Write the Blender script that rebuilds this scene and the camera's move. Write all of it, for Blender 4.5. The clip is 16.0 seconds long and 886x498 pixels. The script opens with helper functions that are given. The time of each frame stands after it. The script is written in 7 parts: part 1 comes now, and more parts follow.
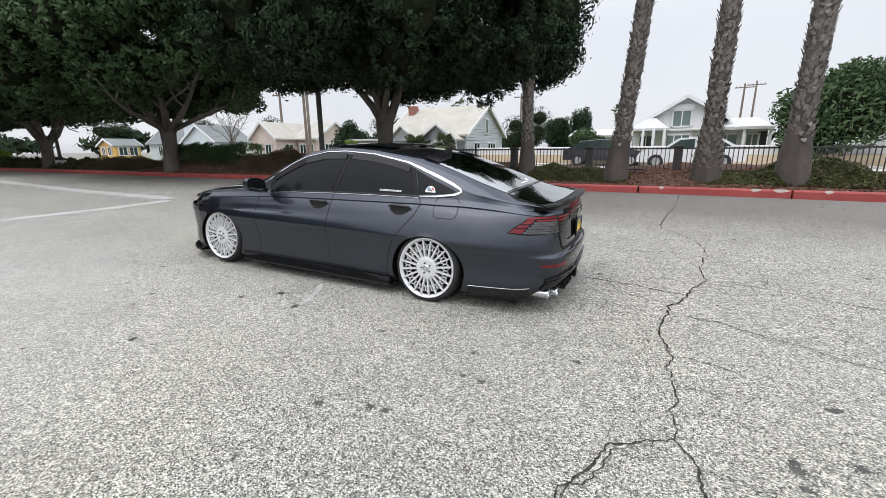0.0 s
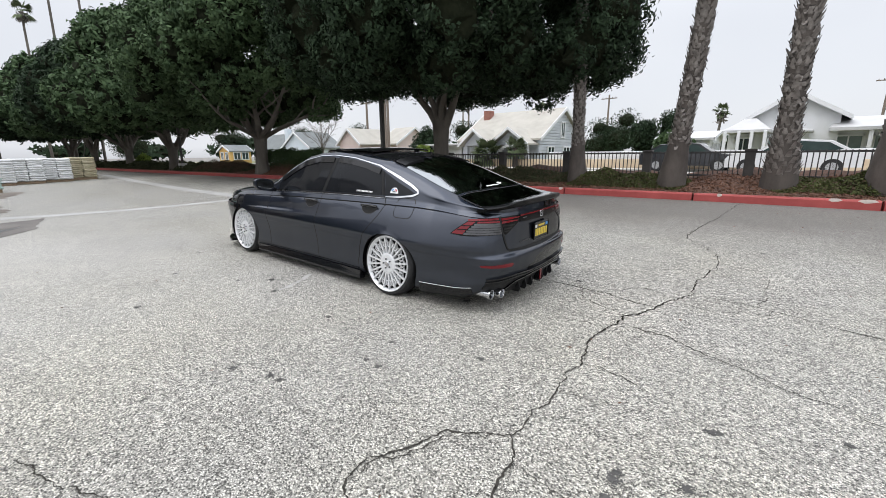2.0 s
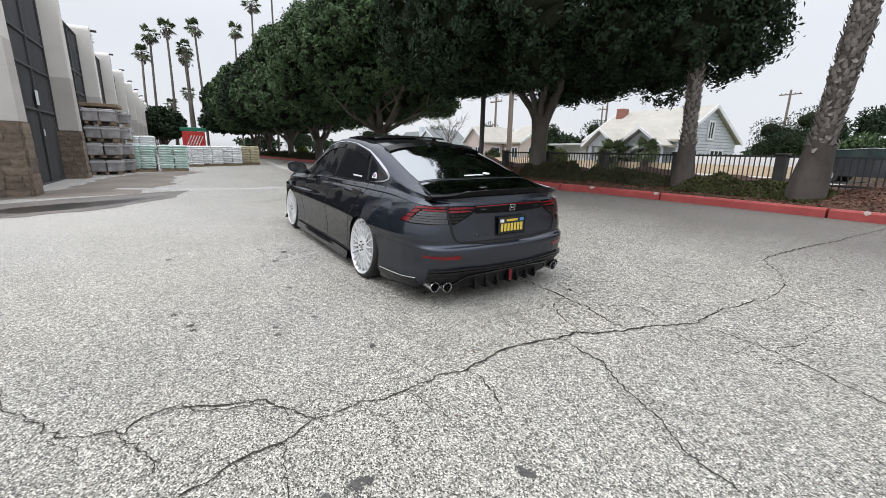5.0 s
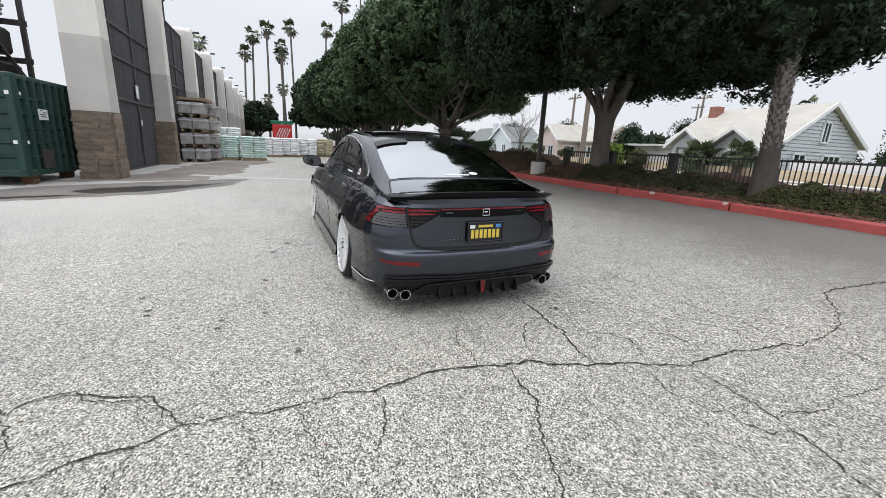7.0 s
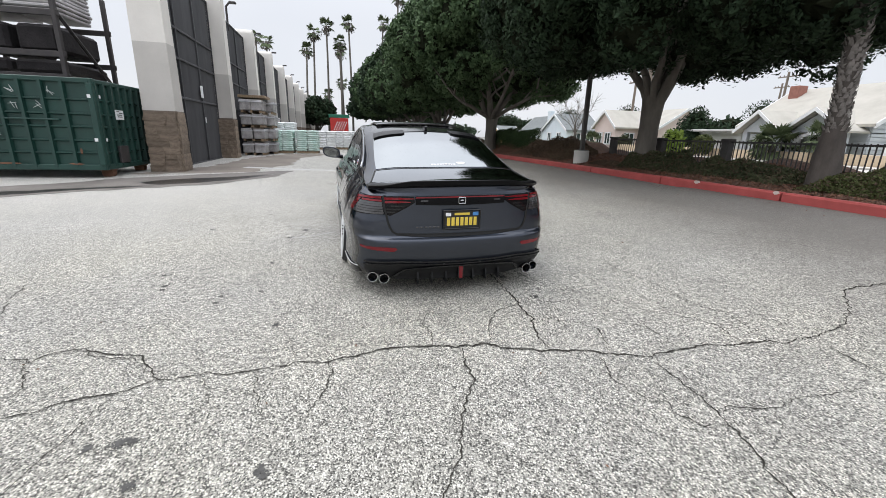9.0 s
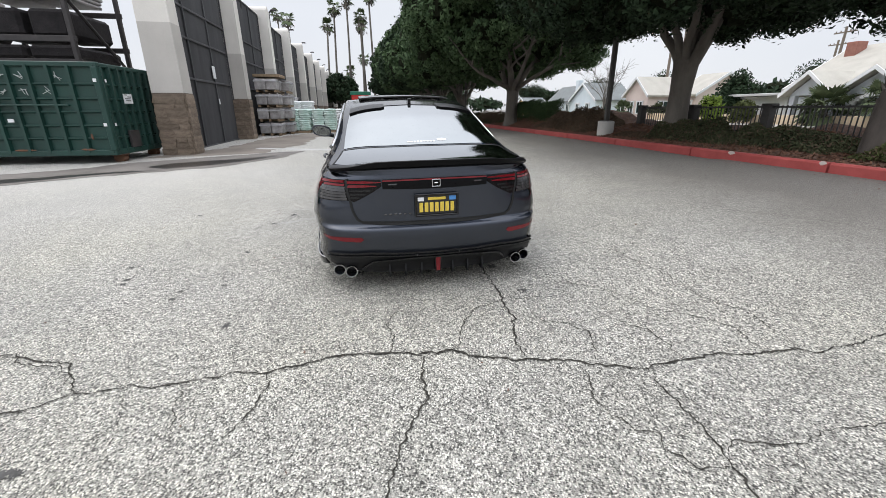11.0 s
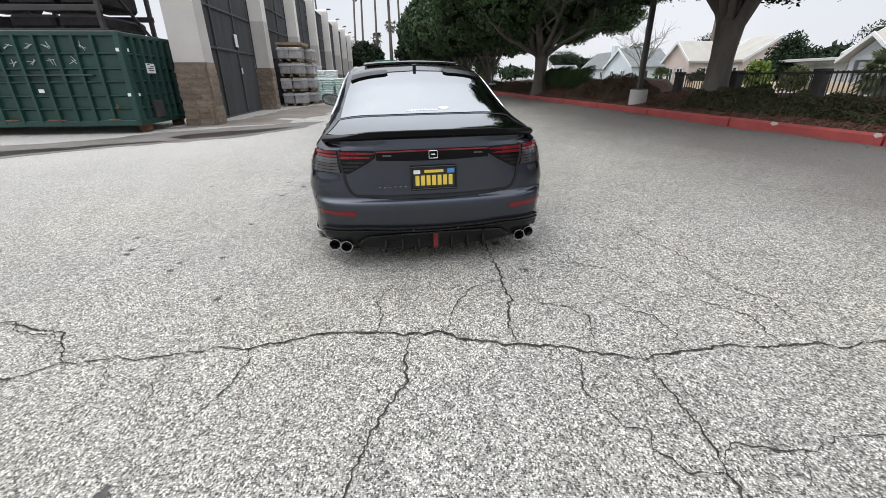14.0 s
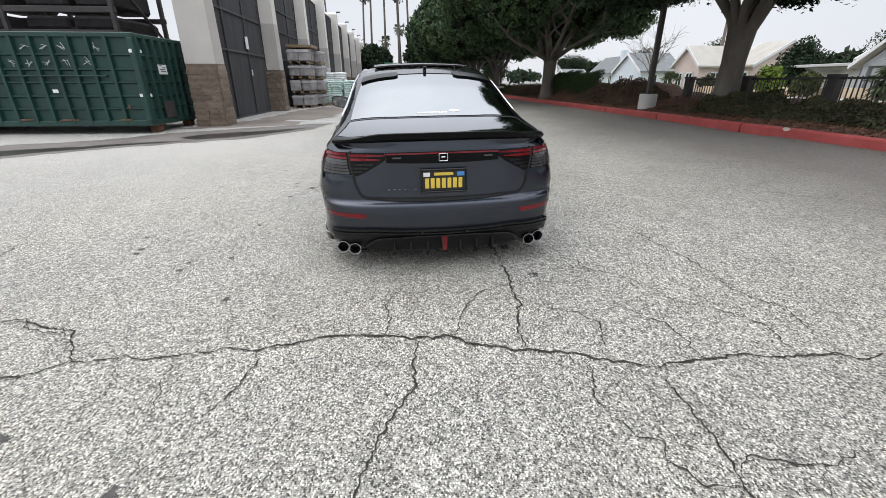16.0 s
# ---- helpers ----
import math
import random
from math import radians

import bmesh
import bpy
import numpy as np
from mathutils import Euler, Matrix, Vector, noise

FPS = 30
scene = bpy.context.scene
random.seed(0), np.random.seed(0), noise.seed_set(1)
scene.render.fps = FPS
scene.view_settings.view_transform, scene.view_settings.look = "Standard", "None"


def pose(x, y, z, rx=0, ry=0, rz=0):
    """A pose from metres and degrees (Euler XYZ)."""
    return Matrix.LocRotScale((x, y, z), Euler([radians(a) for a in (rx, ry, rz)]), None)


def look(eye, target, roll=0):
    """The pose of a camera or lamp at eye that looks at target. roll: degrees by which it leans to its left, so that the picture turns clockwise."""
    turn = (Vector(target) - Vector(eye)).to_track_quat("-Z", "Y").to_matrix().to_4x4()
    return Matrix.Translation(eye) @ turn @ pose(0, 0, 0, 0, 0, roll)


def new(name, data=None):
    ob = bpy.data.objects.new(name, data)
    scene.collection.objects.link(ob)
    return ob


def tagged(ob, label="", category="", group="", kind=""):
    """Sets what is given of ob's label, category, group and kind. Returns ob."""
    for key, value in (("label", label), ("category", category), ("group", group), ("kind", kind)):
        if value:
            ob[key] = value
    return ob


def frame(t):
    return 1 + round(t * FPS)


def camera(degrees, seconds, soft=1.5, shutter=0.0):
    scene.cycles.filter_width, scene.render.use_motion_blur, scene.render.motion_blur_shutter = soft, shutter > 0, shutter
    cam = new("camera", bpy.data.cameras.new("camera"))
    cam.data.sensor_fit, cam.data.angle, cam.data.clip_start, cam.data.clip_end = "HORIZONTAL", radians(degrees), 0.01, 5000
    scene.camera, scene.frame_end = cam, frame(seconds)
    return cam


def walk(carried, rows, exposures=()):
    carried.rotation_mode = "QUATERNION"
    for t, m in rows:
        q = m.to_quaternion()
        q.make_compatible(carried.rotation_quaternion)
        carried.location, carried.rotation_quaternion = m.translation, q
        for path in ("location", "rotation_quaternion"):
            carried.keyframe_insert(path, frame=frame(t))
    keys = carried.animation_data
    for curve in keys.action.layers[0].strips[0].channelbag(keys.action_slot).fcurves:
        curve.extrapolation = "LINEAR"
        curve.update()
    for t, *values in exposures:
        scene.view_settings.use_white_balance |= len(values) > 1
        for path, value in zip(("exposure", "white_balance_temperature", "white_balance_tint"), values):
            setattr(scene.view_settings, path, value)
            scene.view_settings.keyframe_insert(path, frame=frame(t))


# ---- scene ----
cam = camera(94.6, 16.0, soft=0.8)
PATH = [
    (0, (0.423, 0.306, 1.426), (-0.524, 2.003, 0.951), -0.5),
    (0.5, (0.687, 0.48, 1.431), (-0.359, 2.121, 0.969), -0.9),
    (1, (0.975, 0.6, 1.427), (-0.166, 2.181, 0.98), -1.5),
    (1.5, (1.253, 0.658, 1.404), (0.037, 2.183, 0.962), -1.4),
    (2, (1.511, 0.801, 1.411), (0.232, 2.271, 0.96), -0.6),
    (2.5, (1.756, 1.017, 1.392), (0.417, 2.429, 0.931), 0.4),
    (3, (1.958, 1.153, 1.351), (0.563, 2.507, 0.883), 1.1),
    (3.5, (2.096, 1.352, 1.339), (0.633, 2.633, 0.871), 1.5),
    (4, (2.149, 1.621, 1.315), (0.613, 2.813, 0.844), 1.6),
    (4.5, (2.269, 1.79, 1.311), (0.669, 2.891, 0.833), 1.9),
    (4.7, (2.34, 1.885, 1.297), (0.708, 2.944, 0.829), 1.6),
    (6.8, (2.562, 2.862, 1.334), (0.754, 3.566, 0.849), 2.7),
    (7, (2.545, 2.95, 1.334), (0.727, 3.628, 0.85), 2.8),
    (7.5, (2.554, 3.152, 1.322), (0.706, 3.741, 0.834), 2.7),
    (8, (2.704, 3.266, 1.312), (0.834, 3.778, 0.822), 2.6),
    (8.5, (2.828, 3.384, 1.353), (0.946, 3.829, 0.842), 2.2),
    (9, (2.851, 3.516, 1.358), (0.971, 3.934, 0.821), 1.7),
    (9.2, (2.848, 3.605, 1.35), (0.97, 4.023, 0.802), 1.6),
    (11.3, (2.469, 4.042, 1.344), (0.603, 4.284, 0.668), -0.2),
    (11.5, (2.433, 4.086, 1.345), (0.568, 4.293, 0.653), -0.1),
    (12, (2.398, 4.148, 1.334), (0.536, 4.27, 0.616), -0.2),
    (12.5, (2.411, 4.146, 1.333), (0.559, 4.24, 0.584), -0.1),
    (13, (2.42, 4.182, 1.326), (0.575, 4.289, 0.563), -0.1),
    (13.5, (2.423, 4.204, 1.32), (0.582, 4.338, 0.548), -0.2),
    (14, (2.423, 4.206, 1.319), (0.583, 4.358, 0.55), -0.4),
    (14.5, (2.413, 4.214, 1.316), (0.572, 4.361, 0.549), -0.7),
    (15, (2.406, 4.203, 1.316), (0.562, 4.347, 0.555), -0.5),
    (15.5, (2.399, 4.199, 1.319), (0.553, 4.332, 0.56), -0.4),
    (16, (2.403, 4.185, 1.316), (0.556, 4.31, 0.559), -0.0),
]
walk(cam, [(t, look(eye, target, roll)) for t, eye, target, roll in PATH], [(0, 0.38), (4.5, 0.38), (9, 0.42), (11.5, 0.42), (16, 0.40)])

# ---- world and sun: a bright overcast sky ----
world = bpy.data.worlds.new("overcast_sky")
scene.world = world
world.use_nodes = True
wt = world.node_tree
wt.nodes.clear()
w_out = wt.nodes.new("ShaderNodeOutputWorld")
w_bg = wt.nodes.new("ShaderNodeBackground")
w_sky = wt.nodes.new("ShaderNodeTexSky")
w_sky.sky_type, w_sky.sun_disc = "NISHITA", False
w_sky.sun_elevation, w_sky.sun_rotation = radians(48), radians(200)
w_sky.air_density, w_sky.dust_density = 1.0, 3.0
w_scale = wt.nodes.new("ShaderNodeVectorMath")
w_scale.operation = "SCALE"
w_scale.inputs["Scale"].default_value = 0.10
w_noise = wt.nodes.new("ShaderNodeTexNoise")
w_noise.inputs["Scale"].default_value, w_noise.inputs["Detail"].default_value = 1.6, 4
w_ramp = wt.nodes.new("ShaderNodeValToRGB")
w_ramp.color_ramp.elements[0].position, w_ramp.color_ramp.elements[1].position = 0.3, 0.75
w_ramp.color_ramp.elements[0].color, w_ramp.color_ramp.elements[1].color = (0.62, 0.64, 0.69, 1), (0.73, 0.745, 0.78, 1)
w_mix = wt.nodes.new("ShaderNodeMix")
w_mix.data_type = "RGBA"
w_mix.inputs["Factor"].default_value = 0.88
wt.links.new(w_sky.outputs["Color"], w_scale.inputs[0])
wt.links.new(w_noise.outputs["Fac"], w_ramp.inputs["Fac"])
wt.links.new(w_scale.outputs["Vector"], w_mix.inputs["A"])
wt.links.new(w_ramp.outputs["Color"], w_mix.inputs["B"])
wt.links.new(w_mix.outputs["Result"], w_bg.inputs["Color"])
w_bg.inputs["Strength"].default_value = 1.0
# an overcast sky is brighter overhead than at the horizon
w_geo = wt.nodes.new("ShaderNodeTexCoord")
w_sep = wt.nodes.new("ShaderNodeSeparateXYZ")
w_up = wt.nodes.new("ShaderNodeMapRange")
w_up.interpolation_type = "SMOOTHSTEP"
for key, value in (("From Min", 0.2), ("From Max", 0.85), ("To Min", 1.0), ("To Max", 2.7)):
    w_up.inputs[key].default_value = value
wt.links.new(w_geo.outputs["Generated"], w_sep.inputs["Vector"])
wt.links.new(w_sep.outputs["Z"], w_up.inputs["Value"])
# below the horizon only the dull ground
w_low = wt.nodes.new("ShaderNodeMapRange")
for key, value in (("From Min", -0.06), ("From Max", 0.02), ("To Min", 0.38), ("To Max", 1.0)):
    w_low.inputs[key].default_value = value
w_all = wt.nodes.new("ShaderNodeMath")
w_all.operation = "MULTIPLY"
wt.links.new(w_sep.outputs["Z"], w_low.inputs["Value"])
wt.links.new(w_up.outputs["Result"], w_all.inputs[0])
wt.links.new(w_low.outputs["Result"], w_all.inputs[1])
wt.links.new(w_all.outputs["Value"], w_bg.inputs["Strength"])
wt.links.new(w_bg.outputs["Background"], w_out.inputs["Surface"])

sun_data = bpy.data.lights.new("sun", "SUN")
sun_data.energy, sun_data.angle, sun_data.color = 0.5, radians(40), (1.0, 0.97, 0.93)
sun = new("sun", sun_data)
sun.matrix_world = look((0, 0, 30), (6, 10, 0))

# ---- materials ----
def nodes_of(name):
    m = bpy.data.materials.new(name)
    m.use_nodes = True
    nt = m.node_tree
    nt.nodes.clear()
    out = nt.nodes.new("ShaderNodeOutputMaterial")
    bs = nt.nodes.new("ShaderNodeBsdfPrincipled")
    nt.links.new(bs.outputs["BSDF"], out.inputs["Surface"])
    return m, nt, bs


def add(nt, kind, **kw):
    n = nt.nodes.new(kind)
    for k, v in kw.items():
        if isinstance(v, bpy.types.NodeSocket):
            nt.links.new(v, n.inputs[k.replace("_", " ")])
        else:
            n.inputs[k.replace("_", " ")].default_value = v
    return n


def rgba(c):
    return (c[0], c[1], c[2], 1.0)


def mixc(nt, fac, a, b, blend="MIX"):
    n = nt.nodes.new("ShaderNodeMix")
    n.data_type, n.blend_type = "RGBA", blend
    for k, v in (("Factor", fac), ("A", a), ("B", b)):
        if isinstance(v, bpy.types.NodeSocket):
            nt.links.new(v, n.inputs[k])
        else:
            n.inputs[k].default_value = rgba(v) if k != "Factor" else v
    return n.outputs["Result"]


def ramp(nt, fac, lo, hi):
    n = nt.nodes.new("ShaderNodeMapRange")
    n.inputs["From Min"].default_value, n.inputs["From Max"].default_value = lo, hi
    nt.links.new(fac, n.inputs["Value"])
    return n.outputs["Result"]


def coords(nt, world=False, stretch=(1, 1, 1)):
    src = nt.nodes.new("ShaderNodeNewGeometry").outputs["Position"] if world else nt.nodes.new("ShaderNodeTexCoord").outputs["Object"]
    if stretch == (1, 1, 1):
        return src
    mp = nt.nodes.new("ShaderNodeMapping")
    mp.inputs["Scale"].default_value = stretch
    nt.links.new(src, mp.inputs["Vector"])
    return mp.outputs["Vector"]


def noise_of(nt, vec, scale, detail=4, rough=0.6):
    return add(nt, "ShaderNodeTexNoise", Vector=vec, Scale=scale, Detail=detail, Roughness=rough).outputs["Fac"]


def plain(name, a, b, big=1.5, fine=40.0, rough=0.6, metal=0.0, bump=0.15, depth=0.01, world=False, stretch=(1, 1, 1), vary=0.0, coat=0.0, spec=0.5):
    """Two-tone surface: stains at one scale, grain at a finer one, with relief."""
    m, nt, bs = nodes_of(name)
    v = coords(nt, world, stretch)
    n1 = ramp(nt, noise_of(nt, v, big, 5), 0.3, 0.7)
    n2 = noise_of(nt, v, fine, 3)
    f = add(nt, "ShaderNodeMath", Value=n1)
    f.operation = "MULTIPLY_ADD"
    f.inputs[1].default_value = 0.65
    g = add(nt, "ShaderNodeMath", Value=n2)
    g.operation = "MULTIPLY"
    g.inputs[1].default_value = 0.35
    nt.links.new(g.outputs[0], f.inputs[2])
    c = mixc(nt, f.outputs[0], a, b)
    if vary:
        rnd = nt.nodes.new("ShaderNodeObjectInfo").outputs["Random"]
        r2 = nt.nodes.new("ShaderNodeMapRange")
        r2.inputs["To Min"].default_value, r2.inputs["To Max"].default_value = 1 - vary, 1 + vary
        nt.links.new(rnd, r2.inputs["Value"])
        hs = nt.nodes.new("ShaderNodeHueSaturation")
        nt.links.new(r2.outputs["Result"], hs.inputs["Value"])
        nt.links.new(c, hs.inputs["Color"])
        c = hs.outputs["Color"]
    nt.links.new(c, bs.inputs["Base Color"])
    rr = nt.nodes.new("ShaderNodeMapRange")
    rr.inputs["To Min"].default_value, rr.inputs["To Max"].default_value = max(rough - 0.08, 0), min(rough + 0.08, 1)
    nt.links.new(n2, rr.inputs["Value"])
    nt.links.new(rr.outputs["Result"], bs.inputs["Roughness"])
    bs.inputs["Metallic"].default_value = metal
    bs.inputs["Coat Weight"].default_value = coat
    bs.inputs["Coat Roughness"].default_value = 0.04
    bs.inputs["Specular IOR Level"].default_value = spec
    if bump:
        bp = add(nt, "ShaderNodeBump", Strength=bump, Distance=depth, Height=n2)
        nt.links.new(bp.outputs["Normal"], bs.inputs["Normal"])
    return m


def leafy(name, a, b, rough=0.7):
    """Leaves: each leaf its own tone, with a little light through the blade."""
    m, nt, bs = nodes_of(name)
    isl = nt.nodes.new("ShaderNodeNewGeometry").outputs["Random Per Island"]
    big = ramp(nt, noise_of(nt, coords(nt), 0.9, 3), 0.3, 0.7)
    c1 = mixc(nt, isl, a, b)
    c2 = mixc(nt, big, tuple(x * 0.7 for x in a), b)
    c = mixc(nt, 0.4, c1, c2)
    nt.links.new(c, bs.inputs["Base Color"])
    bs.inputs["Roughness"].default_value = rough
    bs.inputs["Specular IOR Level"].default_value = 0.12
    return m


def asphalt_mat():
    """Old bleached asphalt: pale and dark stones in worn binder, with broad stains and a newer lane beside the kerb."""
    m, nt, bs = nodes_of("weathered_asphalt")
    v = coords(nt, True)

    def stones(scale, stops):
        vo = nt.nodes.new("ShaderNodeTexVoronoi")
        vo.inputs["Scale"].default_value = scale
        nt.links.new(v, vo.inputs["Vector"])
        cell = nt.nodes.new("ShaderNodeSeparateColor")
        nt.links.new(vo.outputs["Color"], cell.inputs["Color"])
        rp = nt.nodes.new("ShaderNodeValToRGB")
        els = rp.color_ramp.elements
        els[0].position, els[0].color = stops[0][0], rgba(stops[0][1])
        els[1].position, els[1].color = stops[-1][0], rgba(stops[-1][1])
        for p, c in stops[1:-1]:
            els.new(p).color = rgba(c)
        nt.links.new(cell.outputs["Red"], rp.inputs["Fac"])
        return vo, rp.outputs["Color"]

    big, c_big = stones(122, ((0.0, (0.022, 0.0215, 0.020)), (0.27, (0.075, 0.073, 0.068)), (0.42, (0.29, 0.285, 0.268)), (0.7, (0.54, 0.533, 0.50)), (1.0, (0.82, 0.81, 0.765))))
    small, c_small = stones(270, ((0.0, (0.06, 0.058, 0.055)), (0.4, (0.19, 0.188, 0.177)), (0.65, (0.31, 0.307, 0.287)), (1.0, (0.48, 0.475, 0.445))))
    gap = ramp(nt, big.outputs["Distance"], 0.42, 0.62)
    c = mixc(nt, mathn(nt, "MULTIPLY", gap, 0.85), c_big, c_small)
    patch = ramp(nt, noise_of(nt, v, 0.33, 5, 0.55), 0.3, 0.7)
    mid = ramp(nt, noise_of(nt, v, 2.3, 5, 0.6), 0.25, 0.8)
    tone = mathn(nt, "MULTIPLY", mathn(nt, "ADD", mathn(nt, "MULTIPLY", patch, 0.22), 0.92), mathn(nt, "SUBTRACT", 1.12, mathn(nt, "MULTIPLY", mid, 0.24)))
    clump = ramp(nt, noise_of(nt, v, 24, 2, 0.5), 0.3, 0.7)
    tone = mathn(nt, "MULTIPLY", tone, mathn(nt, "ADD", mathn(nt, "MULTIPLY", clump, 0.36), 0.83))
    hs = nt.nodes.new("ShaderNodeHueSaturation")
    nt.links.new(tone, hs.inputs["Value"])
    nt.links.new(c, hs.inputs["Color"])
    c = hs.outputs["Color"]
    # broad warm and cool casts of old oil and dust
    cast = ramp(nt, noise_of(nt, v, 0.42, 3, 0.5), 0.32, 0.68)
    c = mixc(nt, 1.0, c, mixc(nt, cast, (1.0, 0.985, 0.955), (1.03, 1.005, 0.92)), "MULTIPLY")
    # the drive lane beside the kerb is of newer, darker asphalt
    sep = nt.nodes.new("ShaderNodeSeparateXYZ")
    nt.links.new(v, sep.inputs["Vector"])
    edge = mathn(nt, "ADD", sep.outputs["Y"], mathn(nt, "MULTIPLY", noise_of(nt, v, 0.8, 4), 1.6))
    lane = ramp(nt, edge, 7.7, 10.0)
    c = mixc(nt, mathn(nt, "MULTIPLY", lane, 0.80), c, (0.130, 0.118, 0.105))
    # the stretch before the yard is bleached paler, with a warm cast
    pale = mathn(nt, "MULTIPLY", ramp(nt, mathn(nt, "MULTIPLY", sep.outputs["X"], -1.0), 1.5, 6.0), ramp(nt, mathn(nt, "MULTIPLY", edge, -1.0), -4.5, -1.0))
    c = mixc(nt, mathn(nt, "MULTIPLY", pale, 0.6), c, (0.50, 0.485, 0.455))
    nt.links.new(c, bs.inputs["Base Color"])
    bs.inputs["Roughness"].default_value = 0.68
    bs.inputs["Specular IOR Level"].default_value = 0.5
    h = mathn(nt, "ADD", big.outputs["Distance"], noise_of(nt, v, 14, 3))
    bp = add(nt, "ShaderNodeBump", Strength=0.9, Distance=0.009, Height=h)
    bp.invert = True
    nt.links.new(bp.outputs["Normal"], bs.inputs["Normal"])
    return m


def mathn(nt, op, a, b=0.0):
    n = nt.nodes.new("ShaderNodeMath")
    n.operation = op
    for i, v in enumerate((a, b)):
        if isinstance(v, bpy.types.NodeSocket):
            nt.links.new(v, n.inputs[i])
        else:
            n.inputs[i].default_value = v
    return n.outputs[0]


M_ASPHALT = asphalt_mat()
M_CRACK = plain("crack_dirt", (0.006, 0.0055, 0.005), (0.085, 0.08, 0.07), 22, 170, 0.95, bump=0.3, spec=0.05)
M_STAIN = plain("oil_stain", (0.03, 0.029, 0.028), (0.11, 0.107, 0.10), 30, 120, 0.8, bump=0.2)
M_WET = plain("wet_asphalt", (0.016, 0.015, 0.014), (0.05, 0.046, 0.042), 0.9, 40, 0.3, bump=0.15, spec=0.3)
M_DIRTF = plain("dirt_film", (0.12, 0.100, 0.083), (0.27, 0.235, 0.20), 0.7, 40, 0.85, bump=0.2)
M_DAMP = plain("damp_asphalt", (0.085, 0.076, 0.068), (0.19, 0.172, 0.155), 1.5, 60, 0.7, bump=0.2)
M_LINE = plain("faded_line_paint", (0.33, 0.325, 0.31), (0.58, 0.575, 0.56), 1.4, 45, 0.8, bump=0.2)
M_SCUFF = plain("scuffed_asphalt", (0.36, 0.355, 0.335), (0.47, 0.465, 0.44), 8, 90, 0.85, bump=0.3)
M_KERB = plain("red_kerb_paint", (0.25, 0.040, 0.037), (0.43, 0.085, 0.078), 2.2, 30, 0.7, bump=0.25, vary=0.07)
M_KERB_CHIP = plain("bare_kerb_concrete", (0.42, 0.36, 0.33), (0.6, 0.55, 0.5), 4, 40, 0.8)
M_CONC = plain("concrete", (0.36, 0.35, 0.33), (0.52, 0.51, 0.48), 1.2, 35, 0.85, bump=0.3)
M_MULCH = plain("bark_mulch", (0.05, 0.027, 0.018), (0.17, 0.085, 0.055), 5, 70, 0.95, bump=0.9, depth=0.03)
M_CHIP = plain("bark_chip", (0.06, 0.032, 0.02), (0.24, 0.12, 0.075), 8, 60, 0.9, bump=0.3)
M_LEAF = leafy("ficus_leaf", (0.009, 0.018, 0.010), (0.045, 0.074, 0.039))
M_LEAF_B = leafy("ficus_leaf_light", (0.023, 0.047, 0.022), (0.115, 0.175, 0.083))
# near-black, puts the shade inside crowns and bushes into colour
M_INNER_SHADE = plain("foliage_inner_shade", (0.006, 0.009, 0.005), (0.03, 0.034, 0.02), 6, 60, 0.9, bump=0.8, depth=0.03, spec=0.05)
M_SHRUB = leafy("shrub_leaf", (0.038, 0.050, 0.019), (0.115, 0.130, 0.050))
M_SHRUB_B = leafy("dark_shrub_leaf", (0.030, 0.038, 0.020), (0.090, 0.100, 0.052))
M_BRIGHT = leafy("bright_garden_leaf", (0.08, 0.13, 0.02), (0.2, 0.27, 0.05))
M_DRY = leafy("dry_ground_cover", (0.06, 0.042, 0.03), (0.15, 0.11, 0.075))
M_HEDGE = leafy("hedge_leaf", (0.025, 0.05, 0.02), (0.07, 0.11, 0.045))
M_FROND = leafy("palm_frond", (0.06, 0.085, 0.045), (0.14, 0.17, 0.09))
M_BARK = plain("grey_bark", (0.07, 0.061, 0.052), (0.19, 0.172, 0.148), 2.5, 30, 0.9, bump=0.6, depth=0.02, stretch=(1, 1, 0.3))
M_PALM = plain("palm_trunk_fibre", (0.035, 0.029, 0.025), (0.11, 0.095, 0.083), 4, 45, 0.95, bump=0.6, depth=0.02, stretch=(1, 1, 0.4))
M_BOOT = plain("palm_leaf_base", (0.06, 0.052, 0.046), (0.30, 0.275, 0.25), 9, 60, 0.9, bump=0.4)
M_IRON = plain("dark_fence_paint", (0.018, 0.017, 0.017), (0.05, 0.047, 0.045), 3, 50, 0.55, bump=0.15)
M_POST = plain("dark_stucco_post", (0.03, 0.028, 0.027), (0.075, 0.07, 0.066), 3, 60, 0.85, bump=0.4)
M_POLE = plain("bronze_lamp_pole", (0.035, 0.033, 0.03), (0.07, 0.066, 0.06), 3, 60, 0.5, bump=0.1)
M_WOODPOLE = plain("utility_pole_wood", (0.13, 0.105, 0.085), (0.24, 0.2, 0.165), 2, 40, 0.9, stretch=(1, 1, 0.2))

# ---- building tools ----
def skew(x):
    """How far the kerb, bed and fence stand off the lot's own axis at x."""
    return 0.10 + 0.05 * np.clip(x, -66.0, 60.0)


def gz(x, y):
    """Height of the lot: it falls gently towards the storm drain and levels out along the kerb."""
    def clamp(v, a, b, s):
        return a + s * np.logaddexp(0, (v - a) / s) - s * np.logaddexp(0, (v - b) / s)
    base = -0.025 - 0.0171 * clamp(x, -10.0, 4.0, 1.0) + 0.012 * clamp(y, -2.0, 9.0, 1.0)
    k = np.clip((y - skew(x) - 4.8) / 6.6, 0, 1)
    k = k * k * (3 - 2 * k)
    return base * (1 - k) + 0.335 * k


def thing(name, x=0, y=0, z=0, label="", category="", group="", kind="", rz=0.0):
    ob = new(name)
    ob.matrix_world = pose(x, y, z, 0, 0, rz)
    return tagged(ob, label, category, group, kind)


